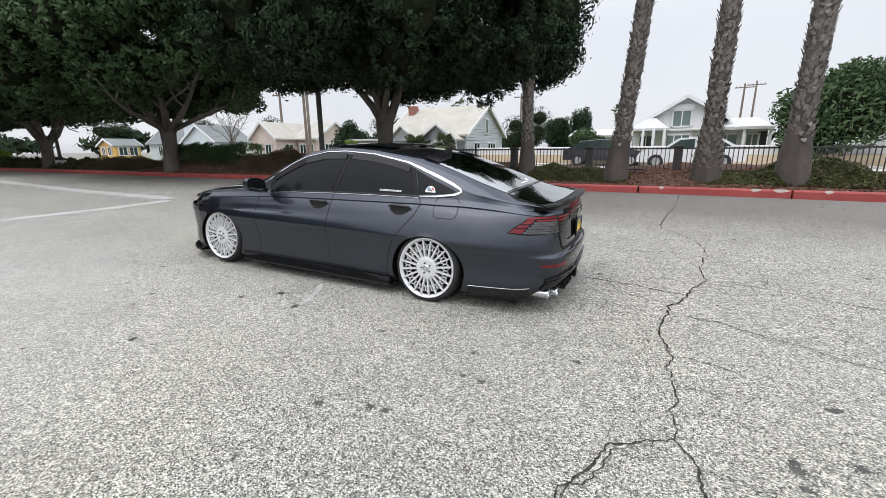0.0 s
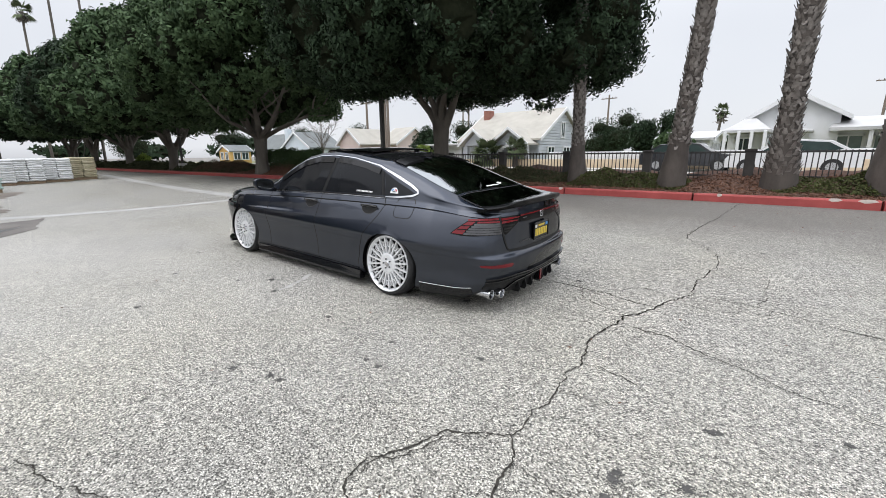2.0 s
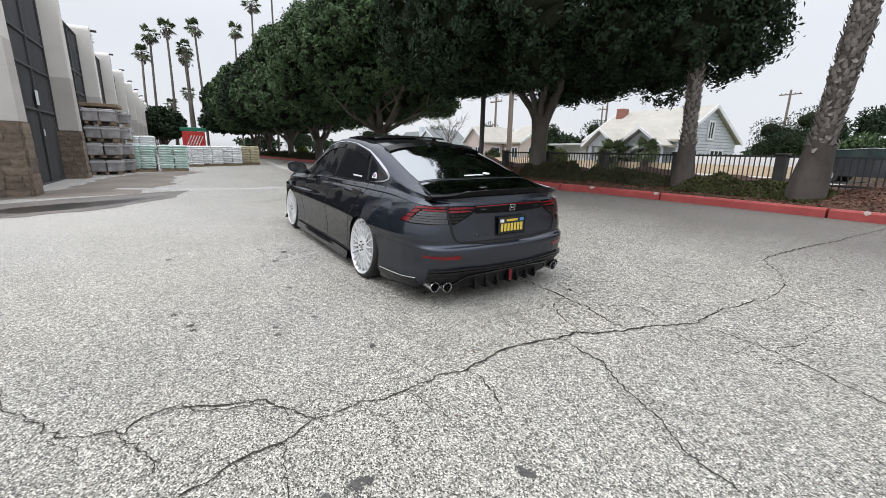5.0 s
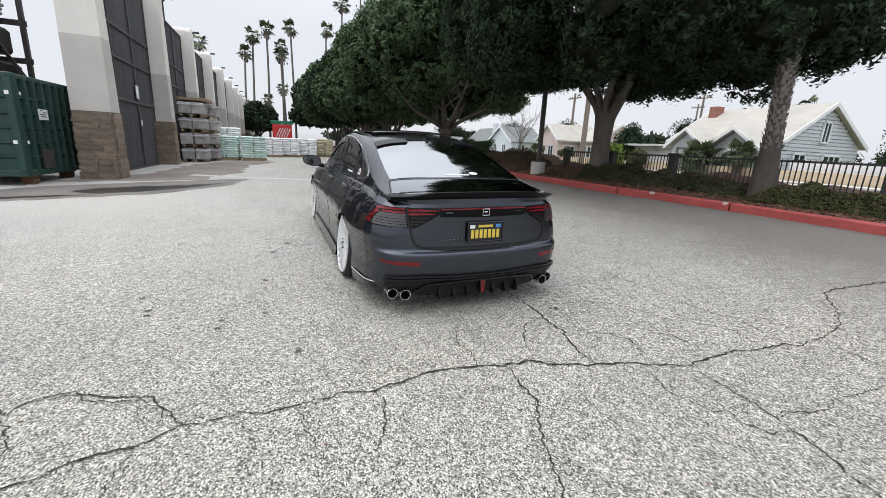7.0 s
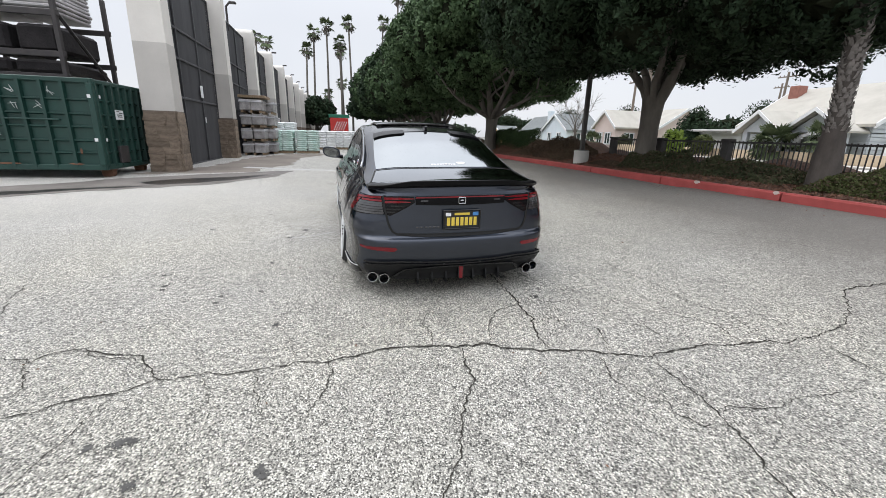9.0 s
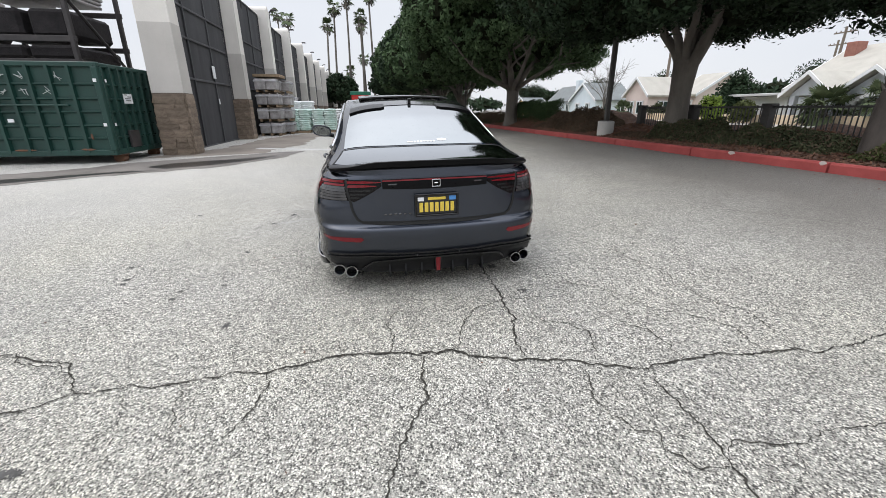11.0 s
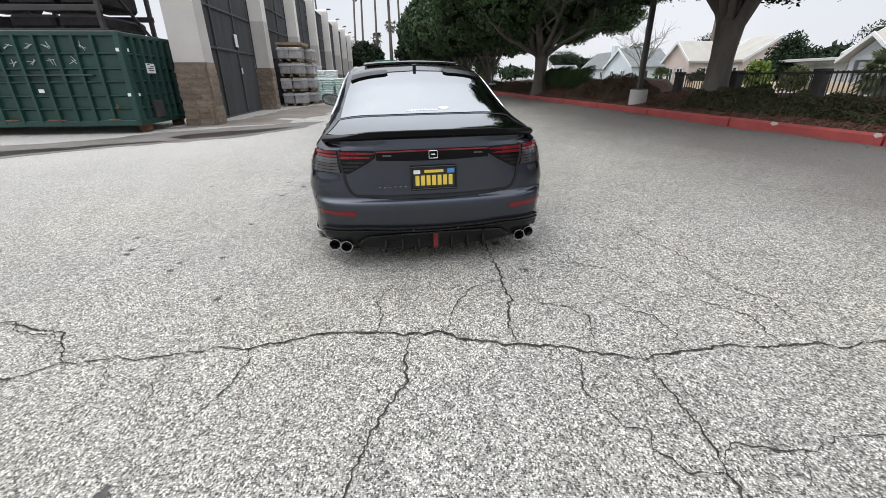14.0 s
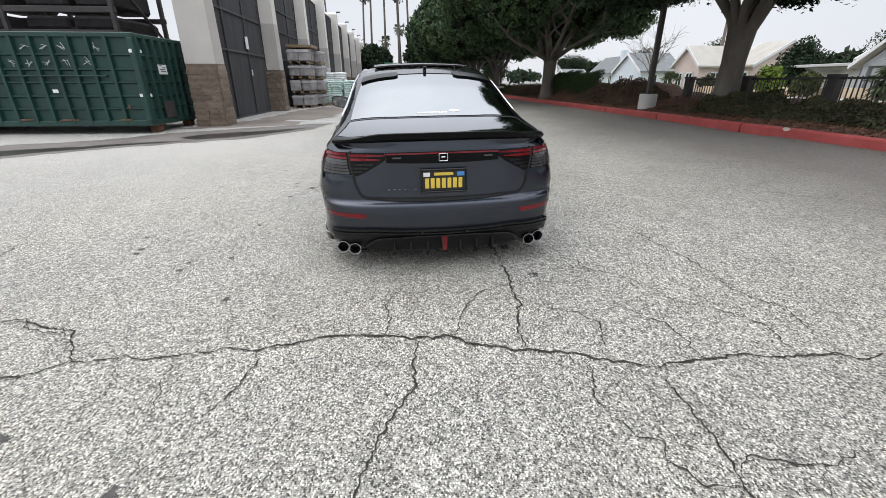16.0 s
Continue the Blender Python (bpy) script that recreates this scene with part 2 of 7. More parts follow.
def link(name, mesh, material, parent=None, label=""):
    ob = new(name, mesh)
    if material is not None and not mesh.materials:
        mesh.materials.append(material)
    if parent is not None:
        ob.parent = parent
    if label:
        ob["label"] = label
    return ob


def part(name, bm, material, parent=None, label="", smooth=None):
    """Links a bmesh as one mesh object under a thing or part; smooth: the sharpest angle to shade over, in degrees."""
    mesh = bpy.data.meshes.new(name)
    bm.normal_update()
    if smooth is not None:
        for f in bm.faces:
            f.smooth = True
        lim = radians(smooth)
        for e in bm.edges:
            if len(e.link_faces) == 2 and e.calc_face_angle(0) > lim:
                e.smooth = False
    bm.to_mesh(mesh)
    bm.free()
    return link(name, mesh, material, parent, label)


def fast_mesh(name, verts, faces, material=None, smooth=False):
    """A mesh from arrays: faces all of one size."""
    verts, faces = np.asarray(verts, np.float32), np.asarray(faces, np.int32)
    me = bpy.data.meshes.new(name)
    k = faces.shape[1]
    me.vertices.add(len(verts))
    me.vertices.foreach_set("co", verts.ravel())
    me.loops.add(faces.size)
    me.loops.foreach_set("vertex_index", faces.ravel())
    me.polygons.add(len(faces))
    me.polygons.foreach_set("loop_start", np.arange(0, faces.size, k, dtype=np.int32))
    me.polygons.foreach_set("loop_total", np.full(len(faces), k, np.int32))
    if smooth:
        me.polygons.foreach_set("use_smooth", np.ones(len(faces), bool))
    me.update()
    me.validate()
    if material is not None:
        me.materials.append(material)
    return me


def box(bm, c, s, bevel=0.0, rz=0.0, m=None):
    """A box of size s about the centre c."""
    r = bmesh.ops.create_cube(bm, size=1.0)
    vs = r["verts"]
    bmesh.ops.scale(bm, vec=s, verts=vs)
    if bevel:
        es = {e for v in vs for e in v.link_edges}
        b = bmesh.ops.bevel(bm, geom=list(es), offset=bevel, segments=1, affect="EDGES", clamp_overlap=True)
        vs = list({v for f in b["faces"] for v in f.verts} | {v for v in vs if v.is_valid})
    mm = Matrix.Translation(c) @ Matrix.Rotation(radians(rz), 4, "Z")
    if m is not None:
        mm = m @ mm
    bmesh.ops.transform(bm, matrix=mm, verts=vs)
    return vs


def boxbm(c, s, bevel=0.0, rz=0.0):
    bm = bmesh.new()
    box(bm, c, s, bevel, rz)
    return bm


def tube(bm, pts, radii, seg=8, caps=True):
    """A round limb through the points, with a radius for each."""
    pts = [Vector(p) for p in pts]
    rings = []
    for i, p in enumerate(pts):
        d = (pts[min(i + 1, len(pts) - 1)] - pts[max(i - 1, 0)]).normalized()
        a = d.orthogonal().normalized() if i == 0 else (a - d * a.dot(d)).normalized()
        b = d.cross(a)
        r = radii[i] if hasattr(radii, "__len__") else radii
        rings.append([bm.verts.new(p + (a * math.cos(2 * math.pi * k / seg) + b * math.sin(2 * math.pi * k / seg)) * r) for k in range(seg)])
    for r0, r1 in zip(rings, rings[1:]):
        for k in range(seg):
            bm.faces.new((r0[k], r0[(k + 1) % seg], r1[(k + 1) % seg], r1[k]))
    if caps:
        bm.faces.new(rings[0][::-1])
        bm.faces.new(rings[-1])
    return rings


def loft(bm, rings, closed=False, caps=False):
    """Skins rows of points into a sheet."""
    rows = [[bm.verts.new(p) for p in r] for r in rings]
    n = len(rows[0])
    for a, b in zip(rows, rows[1:]):
        for k in range(n if closed else n - 1):
            bm.faces.new((a[k], a[(k + 1) % n], b[(k + 1) % n], b[k]))
    if caps:
        bm.faces.new(rows[0][::-1])
        bm.faces.new(rows[-1])
    return rows


def prism(bm, outline, axis, a, b):
    """An outline in a plane, pushed from a to b along the axis ('x', 'y' or 'z')."""
    def at(u, v, w):
        return {"x": (w, u, v), "y": (u, w, v), "z": (u, v, w)}[axis]
    r0 = [bm.verts.new(at(u, v, a)) for u, v in outline]
    r1 = [bm.verts.new(at(u, v, b)) for u, v in outline]
    n = len(outline)
    fs = [bm.faces.new(r0), bm.faces.new(r1[::-1])]
    for k in range(n):
        fs.append(bm.faces.new((r0[k], r1[k], r1[(k + 1) % n], r0[(k + 1) % n])))
    bmesh.ops.recalc_face_normals(bm, faces=fs)
    return fs


def leaves(centres, size, rng, squash=1.0, fold=0.0, droop=0.0):
    """Vertices and faces of one leaf-shaped blade at each centre, turned at random."""
    n = len(centres)
    d = rng.normal(size=(n, 3))
    d[:, 2] = d[:, 2] * squash - droop
    d /= np.linalg.norm(d, axis=1)[:, None]
    o = rng.normal(size=(n, 3))
    o -= d * (o * d).sum(1)[:, None]
    o /= np.linalg.norm(o, axis=1)[:, None]
    s = size * rng.uniform(0.6, 1.3, n)[:, None]
    a, b = d * s, o * s * 0.42
    up = np.cross(d, o) * s * fold
    v = np.stack([centres - a, centres + b + up, centres + a, centres - b + up], 1).reshape(-1, 3)
    f = np.arange(4 * n).reshape(-1, 4)
    return v, f

# ---- ground ----
KERB_Y, KERB_Z, KERB_H = 11.4, 0.335, 0.165
FENCE_Y = 13.45
SKEW_DEG = math.degrees(math.atan(0.05))


def ground_sheet():
    xs = np.unique(np.concatenate([np.linspace(-45, 20, 131), np.linspace(-4, 4, 81), np.linspace(-600, -45, 30), np.linspace(20, 600, 30)]))
    ys = np.unique(np.concatenate([np.linspace(-12, 18, 61), np.linspace(0, 11, 89), np.linspace(-600, -12, 30), np.linspace(18, 600, 30)]))
    gx, gy = np.meshgrid(xs, ys)
    z = gz(gx, gy)
    gs = gy - skew(gx)
    z = np.where((gs > 11.65) & (gs < 13.6), 0.18, z)
    v = np.stack([gx, gy, z], -1).reshape(-1, 3)
    w, h = len(xs), len(ys)
    i = (np.arange(h - 1)[:, None] * w + np.arange(w - 1)[None]).ravel()
    ob = link("ground", fast_mesh("ground", v, np.stack([i, i + 1, i + 1 + w, i + w], 1), M_ASPHALT, True), None)
    tagged(ob, "cracked and bleached grey asphalt parking lot", "ground", kind="structure")


ground_sheet()


def ribbon(points, width, lift, seed, wander=0.03, step=0.011):
    """A ragged strip that lies on the lot along a few waypoints."""
    rng = np.random.default_rng(seed)
    p = np.asarray(points, float)
    seg = np.hypot(*np.diff(p, axis=0).T)
    s = np.concatenate([[0], np.cumsum(seg)])
    u = np.arange(0, s[-1], step)
    x, y = np.interp(u, s, p[:, 0]), np.interp(u, s, p[:, 1])
    ph = rng.uniform(0, 6.28, 6)
    w = sum(np.sin(u * f + q) / (1 + i) for i, (f, q) in enumerate(zip((2.1, 5.3, 11, 19, 37, 60), ph)))
    dx, dy = np.gradient(x), np.gradient(y)
    n = np.hypot(dx, dy) + 1e-9
    jag = np.interp(u, np.arange(0, s[-1] + 0.1, 0.045), rng.normal(0, 0.0085, len(np.arange(0, s[-1] + 0.1, 0.045))))
    fine = np.arange(0, s[-1] + 0.1, 0.022)
    jig = wander * w * 0.5 + jag + np.interp(u, fine, rng.normal(0, 0.0038, len(fine))) + np.convolve(rng.normal(0, 0.0035, len(u)), [0.25, 0.5, 0.25], "same")
    x, y = x - dy / n * jig, y + dx / n * jig
    half = width * 0.5 * np.interp(u, np.arange(0, s[-1] + 0.1, 0.03), rng.uniform(0.4, 1.3, len(np.arange(0, s[-1] + 0.1, 0.03)))) * (1.05 + 0.3 * np.sin(1.9 * u + ph[0])) * np.clip(np.minimum(np.arange(len(u)), np.arange(len(u))[::-1]) / 10, 0.65, 1)
    l = np.stack([x - dy / n * half, y + dx / n * half], 1)
    r = np.stack([x + dy / n * half, y - dx / n * half], 1)
    v2 = np.stack([l, r], 1).reshape(-1, 2)
    v = np.column_stack([v2, gz(v2[:, 0], v2[:, 1]) + lift])
    k = np.arange(len(u) - 1) * 2
    return v, np.stack([k, k + 1, k + 3, k + 2], 1)

# ---- cracks, stains and paint on the lot ----
def crack(name, seed, width, *pts, wander=0.03):
    v, f = ribbon(pts, width * 0.85, 0.0055, seed, wander)
    ob = link(name, fast_mesh(name, v, f, M_CRACK), None)
    tagged(ob, "dirt-filled dark crack in the asphalt", "crack", group="cracks in the lot", kind="structure")


crack("crack_main", 1, 0.0145, (0.73, 1.98), (0.68, 2.11), (0.65, 2.29), (0.57, 2.40), (0.57, 2.52), (0.55, 2.66), (0.56, 2.77), (0.55, 3.01), (0.53, 3.16), (0.55, 3.30), (0.51, 3.47), (0.46, 3.72), (0.48, 3.99), (0.52, 4.17), (0.51, 4.34), (0.58, 4.44), (0.66, 4.68), (0.71, 4.98), (0.82, 5.26), (0.85, 5.37), wander=0.012)
crack("crack_main", 2, 0.0125, (0.85, 5.37), (0.83, 5.58), (0.81, 5.82), (0.85, 6.01), (0.86, 6.23), (0.90, 6.32), (0.89, 6.60), (0.82, 6.92), (0.62, 7.30), (0.36, 7.63), (0.32, 7.84), (0.41, 8.73), (0.49, 9.42), (0.58, 10.75), (0.60, 11.45), wander=0.018)
crack("crack_main", 6, 0.012, (0.73, 1.98), (0.90, 1.55), (1.02, 1.10), wander=0.02)
crack("crack_arm", 3, 0.0095, (0.57, 2.40), (0.46, 2.34), (0.29, 2.22), (0.22, 2.00), (0.13, 1.84), (0.12, 1.70), (0.24, 1.61), (0.19, 1.49), (0.13, 1.34), (-0.04, 1.24), (-0.23, 1.07), (-0.45, 1.0), (-0.57, 0.93), (-0.8, 0.82), (-1.15, 0.72), wander=0.012)
crack("crack_tail", 4, 0.0115, (-0.9, 4.80), (-0.60, 4.81), (-0.32, 4.82), (-0.10, 4.81), (0.03, 4.80), (0.18, 4.82), (0.40, 4.74), (0.57, 4.74), (0.64, 4.74), wander=0.012)
crack("crack_loop", 5, 0.009, (-0.03, 4.80), (0.02, 4.63), (0.13, 4.52), (0.33, 4.43), (0.43, 4.41), (0.51, 4.34), wander=0.012)
crack("crack_diagonal", 7, 0.0135, (0.86, 5.35), (1.03, 5.33), (1.19, 5.33), (1.30, 5.33), (1.40, 5.33), (1.54, 5.30), (1.79, 5.22), (2.19, 5.14), (2.9, 5.0), wander=0.012)
crack("crack_diagonal", 8, 0.006, (1.41, 5.33), (1.38, 5.41), (1.41, 5.52), (1.44, 5.64), (1.41, 5.75), (1.39, 5.88), (1.40, 6.38), wander=0.012)
for i, (w, pts) in enumerate((
        (0.0075, ((0.26, 1.60), (0.42, 1.69), (0.53, 1.77), (0.61, 1.76))), (0.0075, ((0.15, 1.34), (0.29, 1.46), (0.40, 1.47))),
        (0.006, ((0.68, 2.24), (0.90, 2.21), (1.4, 2.16))), (0.006, ((0.57, 2.64), (0.77, 2.74), (0.94, 2.80))),
        (0.006, ((0.58, 2.94), (0.76, 2.96), (0.98, 3.03))), (0.008, ((0.55, 3.32), (0.71, 3.35), (0.84, 3.32), (0.94, 3.27), (1.00, 3.25))),
        (0.006, ((1.00, 3.25), (1.07, 3.31), (1.12, 3.32))), (0.006, ((0.22, 3.06), (0.49, 3.16))), (0.006, ((0.28, 3.69), (0.44, 3.71))),
        (0.007, ((-0.12, 4.09), (0.11, 4.00), (0.20, 3.99), (0.31, 4.02), (0.48, 3.98))),
        (0.0095, ((0.54, 4.17), (0.75, 4.14), (0.88, 4.16), (1.02, 4.07), (1.20, 4.01), (1.42, 3.95), (1.60, 3.83), (1.90, 3.79), (2.5, 3.5))),
        (0.006, ((0.88, 4.16), (0.97, 4.22))), (0.006, ((-0.08, 4.82), (-0.06, 5.05), (-0.03, 5.25), (-0.06, 5.40))),
        (0.008, ((-1.1, 5.0), (-0.56, 5.16), (-0.28, 5.34), (-0.12, 5.59), (0.01, 5.66), (0.16, 5.76), (0.29, 5.79), (0.43, 5.98), (0.61, 6.10), (0.85, 6.05))))):
    crack("crack_hairline", 20 + i, w * 0.95, *pts, wander=0.010)
for i, (w, pts) in enumerate((
        (0.006, ((-0.45, 5.40), (-0.24, 5.43), (-0.06, 5.40))), (0.0075, ((0.19, 4.85), (0.28, 5.02), (0.36, 5.15), (0.45, 5.21), (0.58, 5.18), (0.74, 5.12))),
        (0.0075, ((0.36, 5.15), (0.32, 5.22), (0.30, 5.40), (0.17, 5.48))), (0.0085, ((0.30, 5.40), (0.40, 5.49), (0.52, 5.59), (0.66, 5.59), (0.82, 5.59))),
        (0.0075, ((-0.9, 6.1), (-0.16, 6.22), (0.19, 6.21), (0.32, 6.26), (0.43, 6.36), (0.65, 6.31), (0.85, 6.27))),
        (0.008, ((0.74, 5.02), (0.86, 5.00), (1.01, 4.95), (1.15, 4.99), (1.23, 5.03), (1.28, 5.11), (1.35, 5.09), (1.45, 5.16), (1.50, 5.30))), (0.006, ((1.27, 5.11), (1.32, 5.32))),
        (0.0075, ((1.44, 5.64), (1.54, 5.54))), (0.0075, ((1.03, 6.54), (1.73, 6.52), (2.56, 6.71), (4.2, 7.3))), (0.006, ((0.96, 5.37), (1.19, 5.42))),
        (0.0075, ((0.38, 2.28), (0.29, 2.18), (0.27, 2.05), (0.21, 1.89), (0.15, 1.89), (0.18, 1.74))),
        (0.0085, ((0.57, 2.40), (0.50, 2.37), (0.38, 2.28))), (0.006, ((-2.96, 6.12), (-2.88, 7.01), (-2.82, 7.99), (-2.79, 8.91))), (0.006, ((-2.95, 6.19), (-2.22, 6.91), (-1.84, 7.82), (-1.18, 8.46), (-0.21, 8.87))))):
    crack("crack_fine", 50 + i, w * 0.95, *pts, wander=0.010)


def splotch(name, x, y, r, seed, material, label, lift=0.0025):
    """A drip stain: dark flecks crowded towards its middle."""
    rng = np.random.default_rng(seed)
    n = int(60 + 9000 * r * r)
    a, q = rng.uniform(0, 6.283, n), np.abs(rng.normal(0, 0.5, n))
    stretch = rng.uniform(0.6, 1.0)
    px, py = x + r * q * np.cos(a), y + stretch * r * q * np.sin(a)
    fr = rng.uniform(0.0025, 0.0085, n) * (1.3 - 0.5 * np.clip(q, 0, 1.5))
    ang = np.arange(6) * np.pi / 3
    vx = px[:, None] + fr[:, None] * np.cos(ang) * rng.uniform(0.6, 1.2, (n, 6))
    vy = py[:, None] + fr[:, None] * np.sin(ang) * rng.uniform(0.6, 1.2, (n, 6))
    v = np.column_stack([vx.ravel(), vy.ravel(), gz(vx.ravel(), vy.ravel()) + lift + 0.0012 * np.repeat(rng.uniform(0, 1, n), 6)])
    ob = link(name, fast_mesh(name, v, np.arange(6 * n).reshape(-1, 6), material), None)
    return tagged(ob, label, "stain", group="stains on the lot", kind="structure")


for i, (x, y, r) in enumerate(((1.06, 2.46, 0.055), (1.34, 3.10, 0.05), (1.07, 2.34, 0.04), (-0.01, 2.94, 0.04), (1.32, 2.61, 0.04), (-0.93, 1.88, 0.045), (1.37, 3.12, 0.03), (1.06, 2.51, 0.03),
                               (-2.45, 2.69, 0.06), (-0.68, 2.71, 0.03), (-0.48, 2.41, 0.04), (-1.22, 1.76, 0.04), (-1.45, 2.67, 0.035), (1.88, 3.43, 0.03), (2.36, 6.16, 0.05), (-3.02, 1.64, 0.05), (-2.83, 2.86, 0.07), (-3.09, 2.6, 0.05),
                               (-0.19, 5.02, 0.05), (-0.92, 4.38, 0.09), (-3.92, 2.23, 0.04), (-4.78, 2.78, 0.05), (1.27, 7.32, 0.05), (-0.75, 3.75, 0.09), (-0.7, 4.9, 0.08), (-0.62, 2.41, 0.03), (-0.84, 1.89, 0.03))):
    splotch("oil_spot", x, y, r, i, M_STAIN, "small dark oil drip on the asphalt")


rng_d = np.random.default_rng(77)
dn = 260
dx_, dy_ = rng_d.uniform(-9, 5, dn), np.concatenate([rng_d.uniform(0.5, 11.2, 150), 11.3 - np.abs(rng_d.normal(0, 1.1, 110))])
dv_, df_ = leaves(np.column_stack([dx_, dy_, gz(dx_, dy_) + 0.008]), 0.014, rng_d, squash=0.08)
tagged(link("leaf_litter", fast_mesh("leaf_litter", dv_, df_, M_CHIP), None), "scattered dry leaf bits and grit on the asphalt", "litter", kind="stuff")


def flat_patch(name, outline, material, label, category, lift=0.003, cut=0.5):
    """A patch of paint or water that follows the lot."""
    bm = bmesh.new()
    bm.faces.new([bm.verts.new((x, y, 0)) for x, y in outline])
    bmesh.ops.triangulate(bm, faces=bm.faces[:])
    for _ in range(5):
        long = [e for e in bm.edges if e.calc_length() > cut]
        if not long:
            break
        bmesh.ops.subdivide_edges(bm, edges=long, cuts=1)
        bmesh.ops.triangulate(bm, faces=bm.faces[:])
    for v in bm.verts:
        v.co.z = float(gz(v.co.x, v.co.y)) + lift
    ob = part(name, bm, material)
    return tagged(ob, label, category, kind="structure")


flat_patch("line_along", [(-34.0, 6.75), (-24.0, 6.2), (-15.7, 5.85), (-10.9, 5.95), (-10.9, 6.35), (-15.7, 6.25), (-24.0, 6.6), (-34.0, 7.15)], M_LINE, "worn white painted line on the lot", "road marking", 0.004)
flat_patch("line_across", [(-11.2, 2.0), (-10.85, 3.15), (-10.75, 4.4), (-10.75, 5.95), (-10.4, 5.95), (-10.4, 4.4), (-10.5, 3.15), (-10.8, 1.9), (-11.7, 0.0), (-12.1, 0.1)], M_LINE, "worn white painted line on the lot", "road marking", 0.005)
v_, f_ = ribbon([(-2.45, 2.73), (-2.53, 2.98), (-2.69, 3.26)], 0.07, 0.003, 77, 0.02)
tagged(link("paint_patch", fast_mesh("paint_patch", v_, f_, M_SCUFF), None), "scuffed pale paint mark on the asphalt", "road marking", kind="structure")
def ragged(points, amp, seed, step=0.12):
    """An outline made uneven, as water leaves it."""
    out = []
    for (ax, ay), (bx, by) in zip(points, points[1:] + points[:1]):
        n = max(int(math.hypot(bx - ax, by - ay) / step), 1)
        for k in range(n):
            x, y = ax + (bx - ax) * k / n, ay + (by - ay) * k / n
            out.append((x + amp * noise.noise(Vector((x * 2.1, y * 2.1, seed))) + amp * 0.5 * noise.noise(Vector((x * 6, y * 6, seed))), y + amp * noise.noise(Vector((x * 2.1, y * 2.1, seed + 9)))))
    return out


flat_patch("dirt_film", ragged([(-9.6, -2.2), (-10.4, 0.6), (-13.0, 1.3), (-17.0, 1.2), (-21.0, 2.4), (-20.5, 0.2), (-17.0, -0.9), (-12.0, -1.1), (-11.2, -2.0)], 0.35, 5, 0.3), M_DIRTF, "brown dirt film on the asphalt beside the wall", "stain", 0.003)
flat_patch("damp_stain", ragged([(-4.9, -4.4), (-5.5, -3.1), (-6.1, -2.45), (-6.65, -1.5), (-7.1, -0.5), (-7.5, 0.35), (-9.0, 1.5), (-10.6, 1.75), (-10.5, 1.2), (-9.7, -0.4), (-9.1, -1.4), (-8.7, -2.1), (-8.0, -2.6), (-7.4, -3.4), (-7.1, -4.4)], 0.12, 2), M_DAMP, "drying damp stain on the asphalt", "stain", 0.0045)
flat_patch("puddle", ragged([(-5.0, -4.4), (-5.75, -3.25), (-6.35, -2.6), (-6.95, -1.7), (-7.35, -0.7), (-7.2, -1.6), (-6.9, -2.4), (-6.5, -3.2), (-6.1, -4.4)], 0.10, 3), M_WET, "shallow water on the asphalt", "puddle", 0.006)
flat_patch("puddle_far", ragged([(-7.5, -0.75), (-7.85, 0.05), (-8.6, 0.75), (-9.6, 1.35), (-9.0, 0.45), (-8.7, -0.5), (-8.3, -1.1), (-7.8, -1.3)], 0.12, 4), M_WET, "shallow water on the asphalt", "puddle", 0.006)


# ---- kerb ----
def kerb():
    kb = thing("kerb", 0, KERB_Y + 0.10, 0, "red-painted concrete kerb along the planting bed", "kerb", kind="structure", rz=SKEW_DEG)
    prof = [(0.0, -0.35), (0.0, KERB_H - 0.03), (0.03, KERB_H), (0.16, KERB_H), (0.18, KERB_H - 0.02), (0.18, -0.35)]
    bm = bmesh.new()
    prism(bm, prof, "x", -1.48, 1.48)
    me = bpy.data.meshes.new("kerb_piece")
    bm.to_mesh(me)
    bm.free()
    for k in range(-22, 6):
        link("kerb_piece", me, M_KERB, kb).location = (3.0 * k + 1.2, 0, KERB_Z)
    for x, w in ((2.05, 0.16), (2.5, 0.22), (3.3, 0.12), (-3.4, 0.1), (-5.2, 0.14), (0.2, 0.08)):
        bm = bmesh.new()
        bmesh.ops.create_icosphere(bm, subdivisions=2, radius=0.5)
        for v in bm.verts:
            v.co = Vector((v.co.x * w * 1.4, v.co.y * 0.03, v.co.z * 0.09)) * (1 + 0.3 * noise.noise(v.co * 6))
        part("bare_patch", bm, M_KERB_CHIP, kb, "patch of bare concrete").location = (x, 0.012, KERB_Z + KERB_H - 0.03)


kerb()


# ---- planting bed ----
def bed_z(x, y):
    y = y - skew(x)
    u = np.clip((y - KERB_Y - 0.18) / (FENCE_Y - KERB_Y - 0.2), 0, 1.3)
    w = 0.05 * np.sin(0.9 * x) + 0.04 * np.sin(2.3 * x + 1) + 0.03 * np.sin(5.1 * x + 3 * y)
    hill = 0.35 * np.exp(-((x + 15) / 2.2) ** 2) + 0.25 * np.exp(-((x + 20) / 3) ** 2)
    return KERB_Z + KERB_H - 0.03 + (0.33 + w + hill) * u


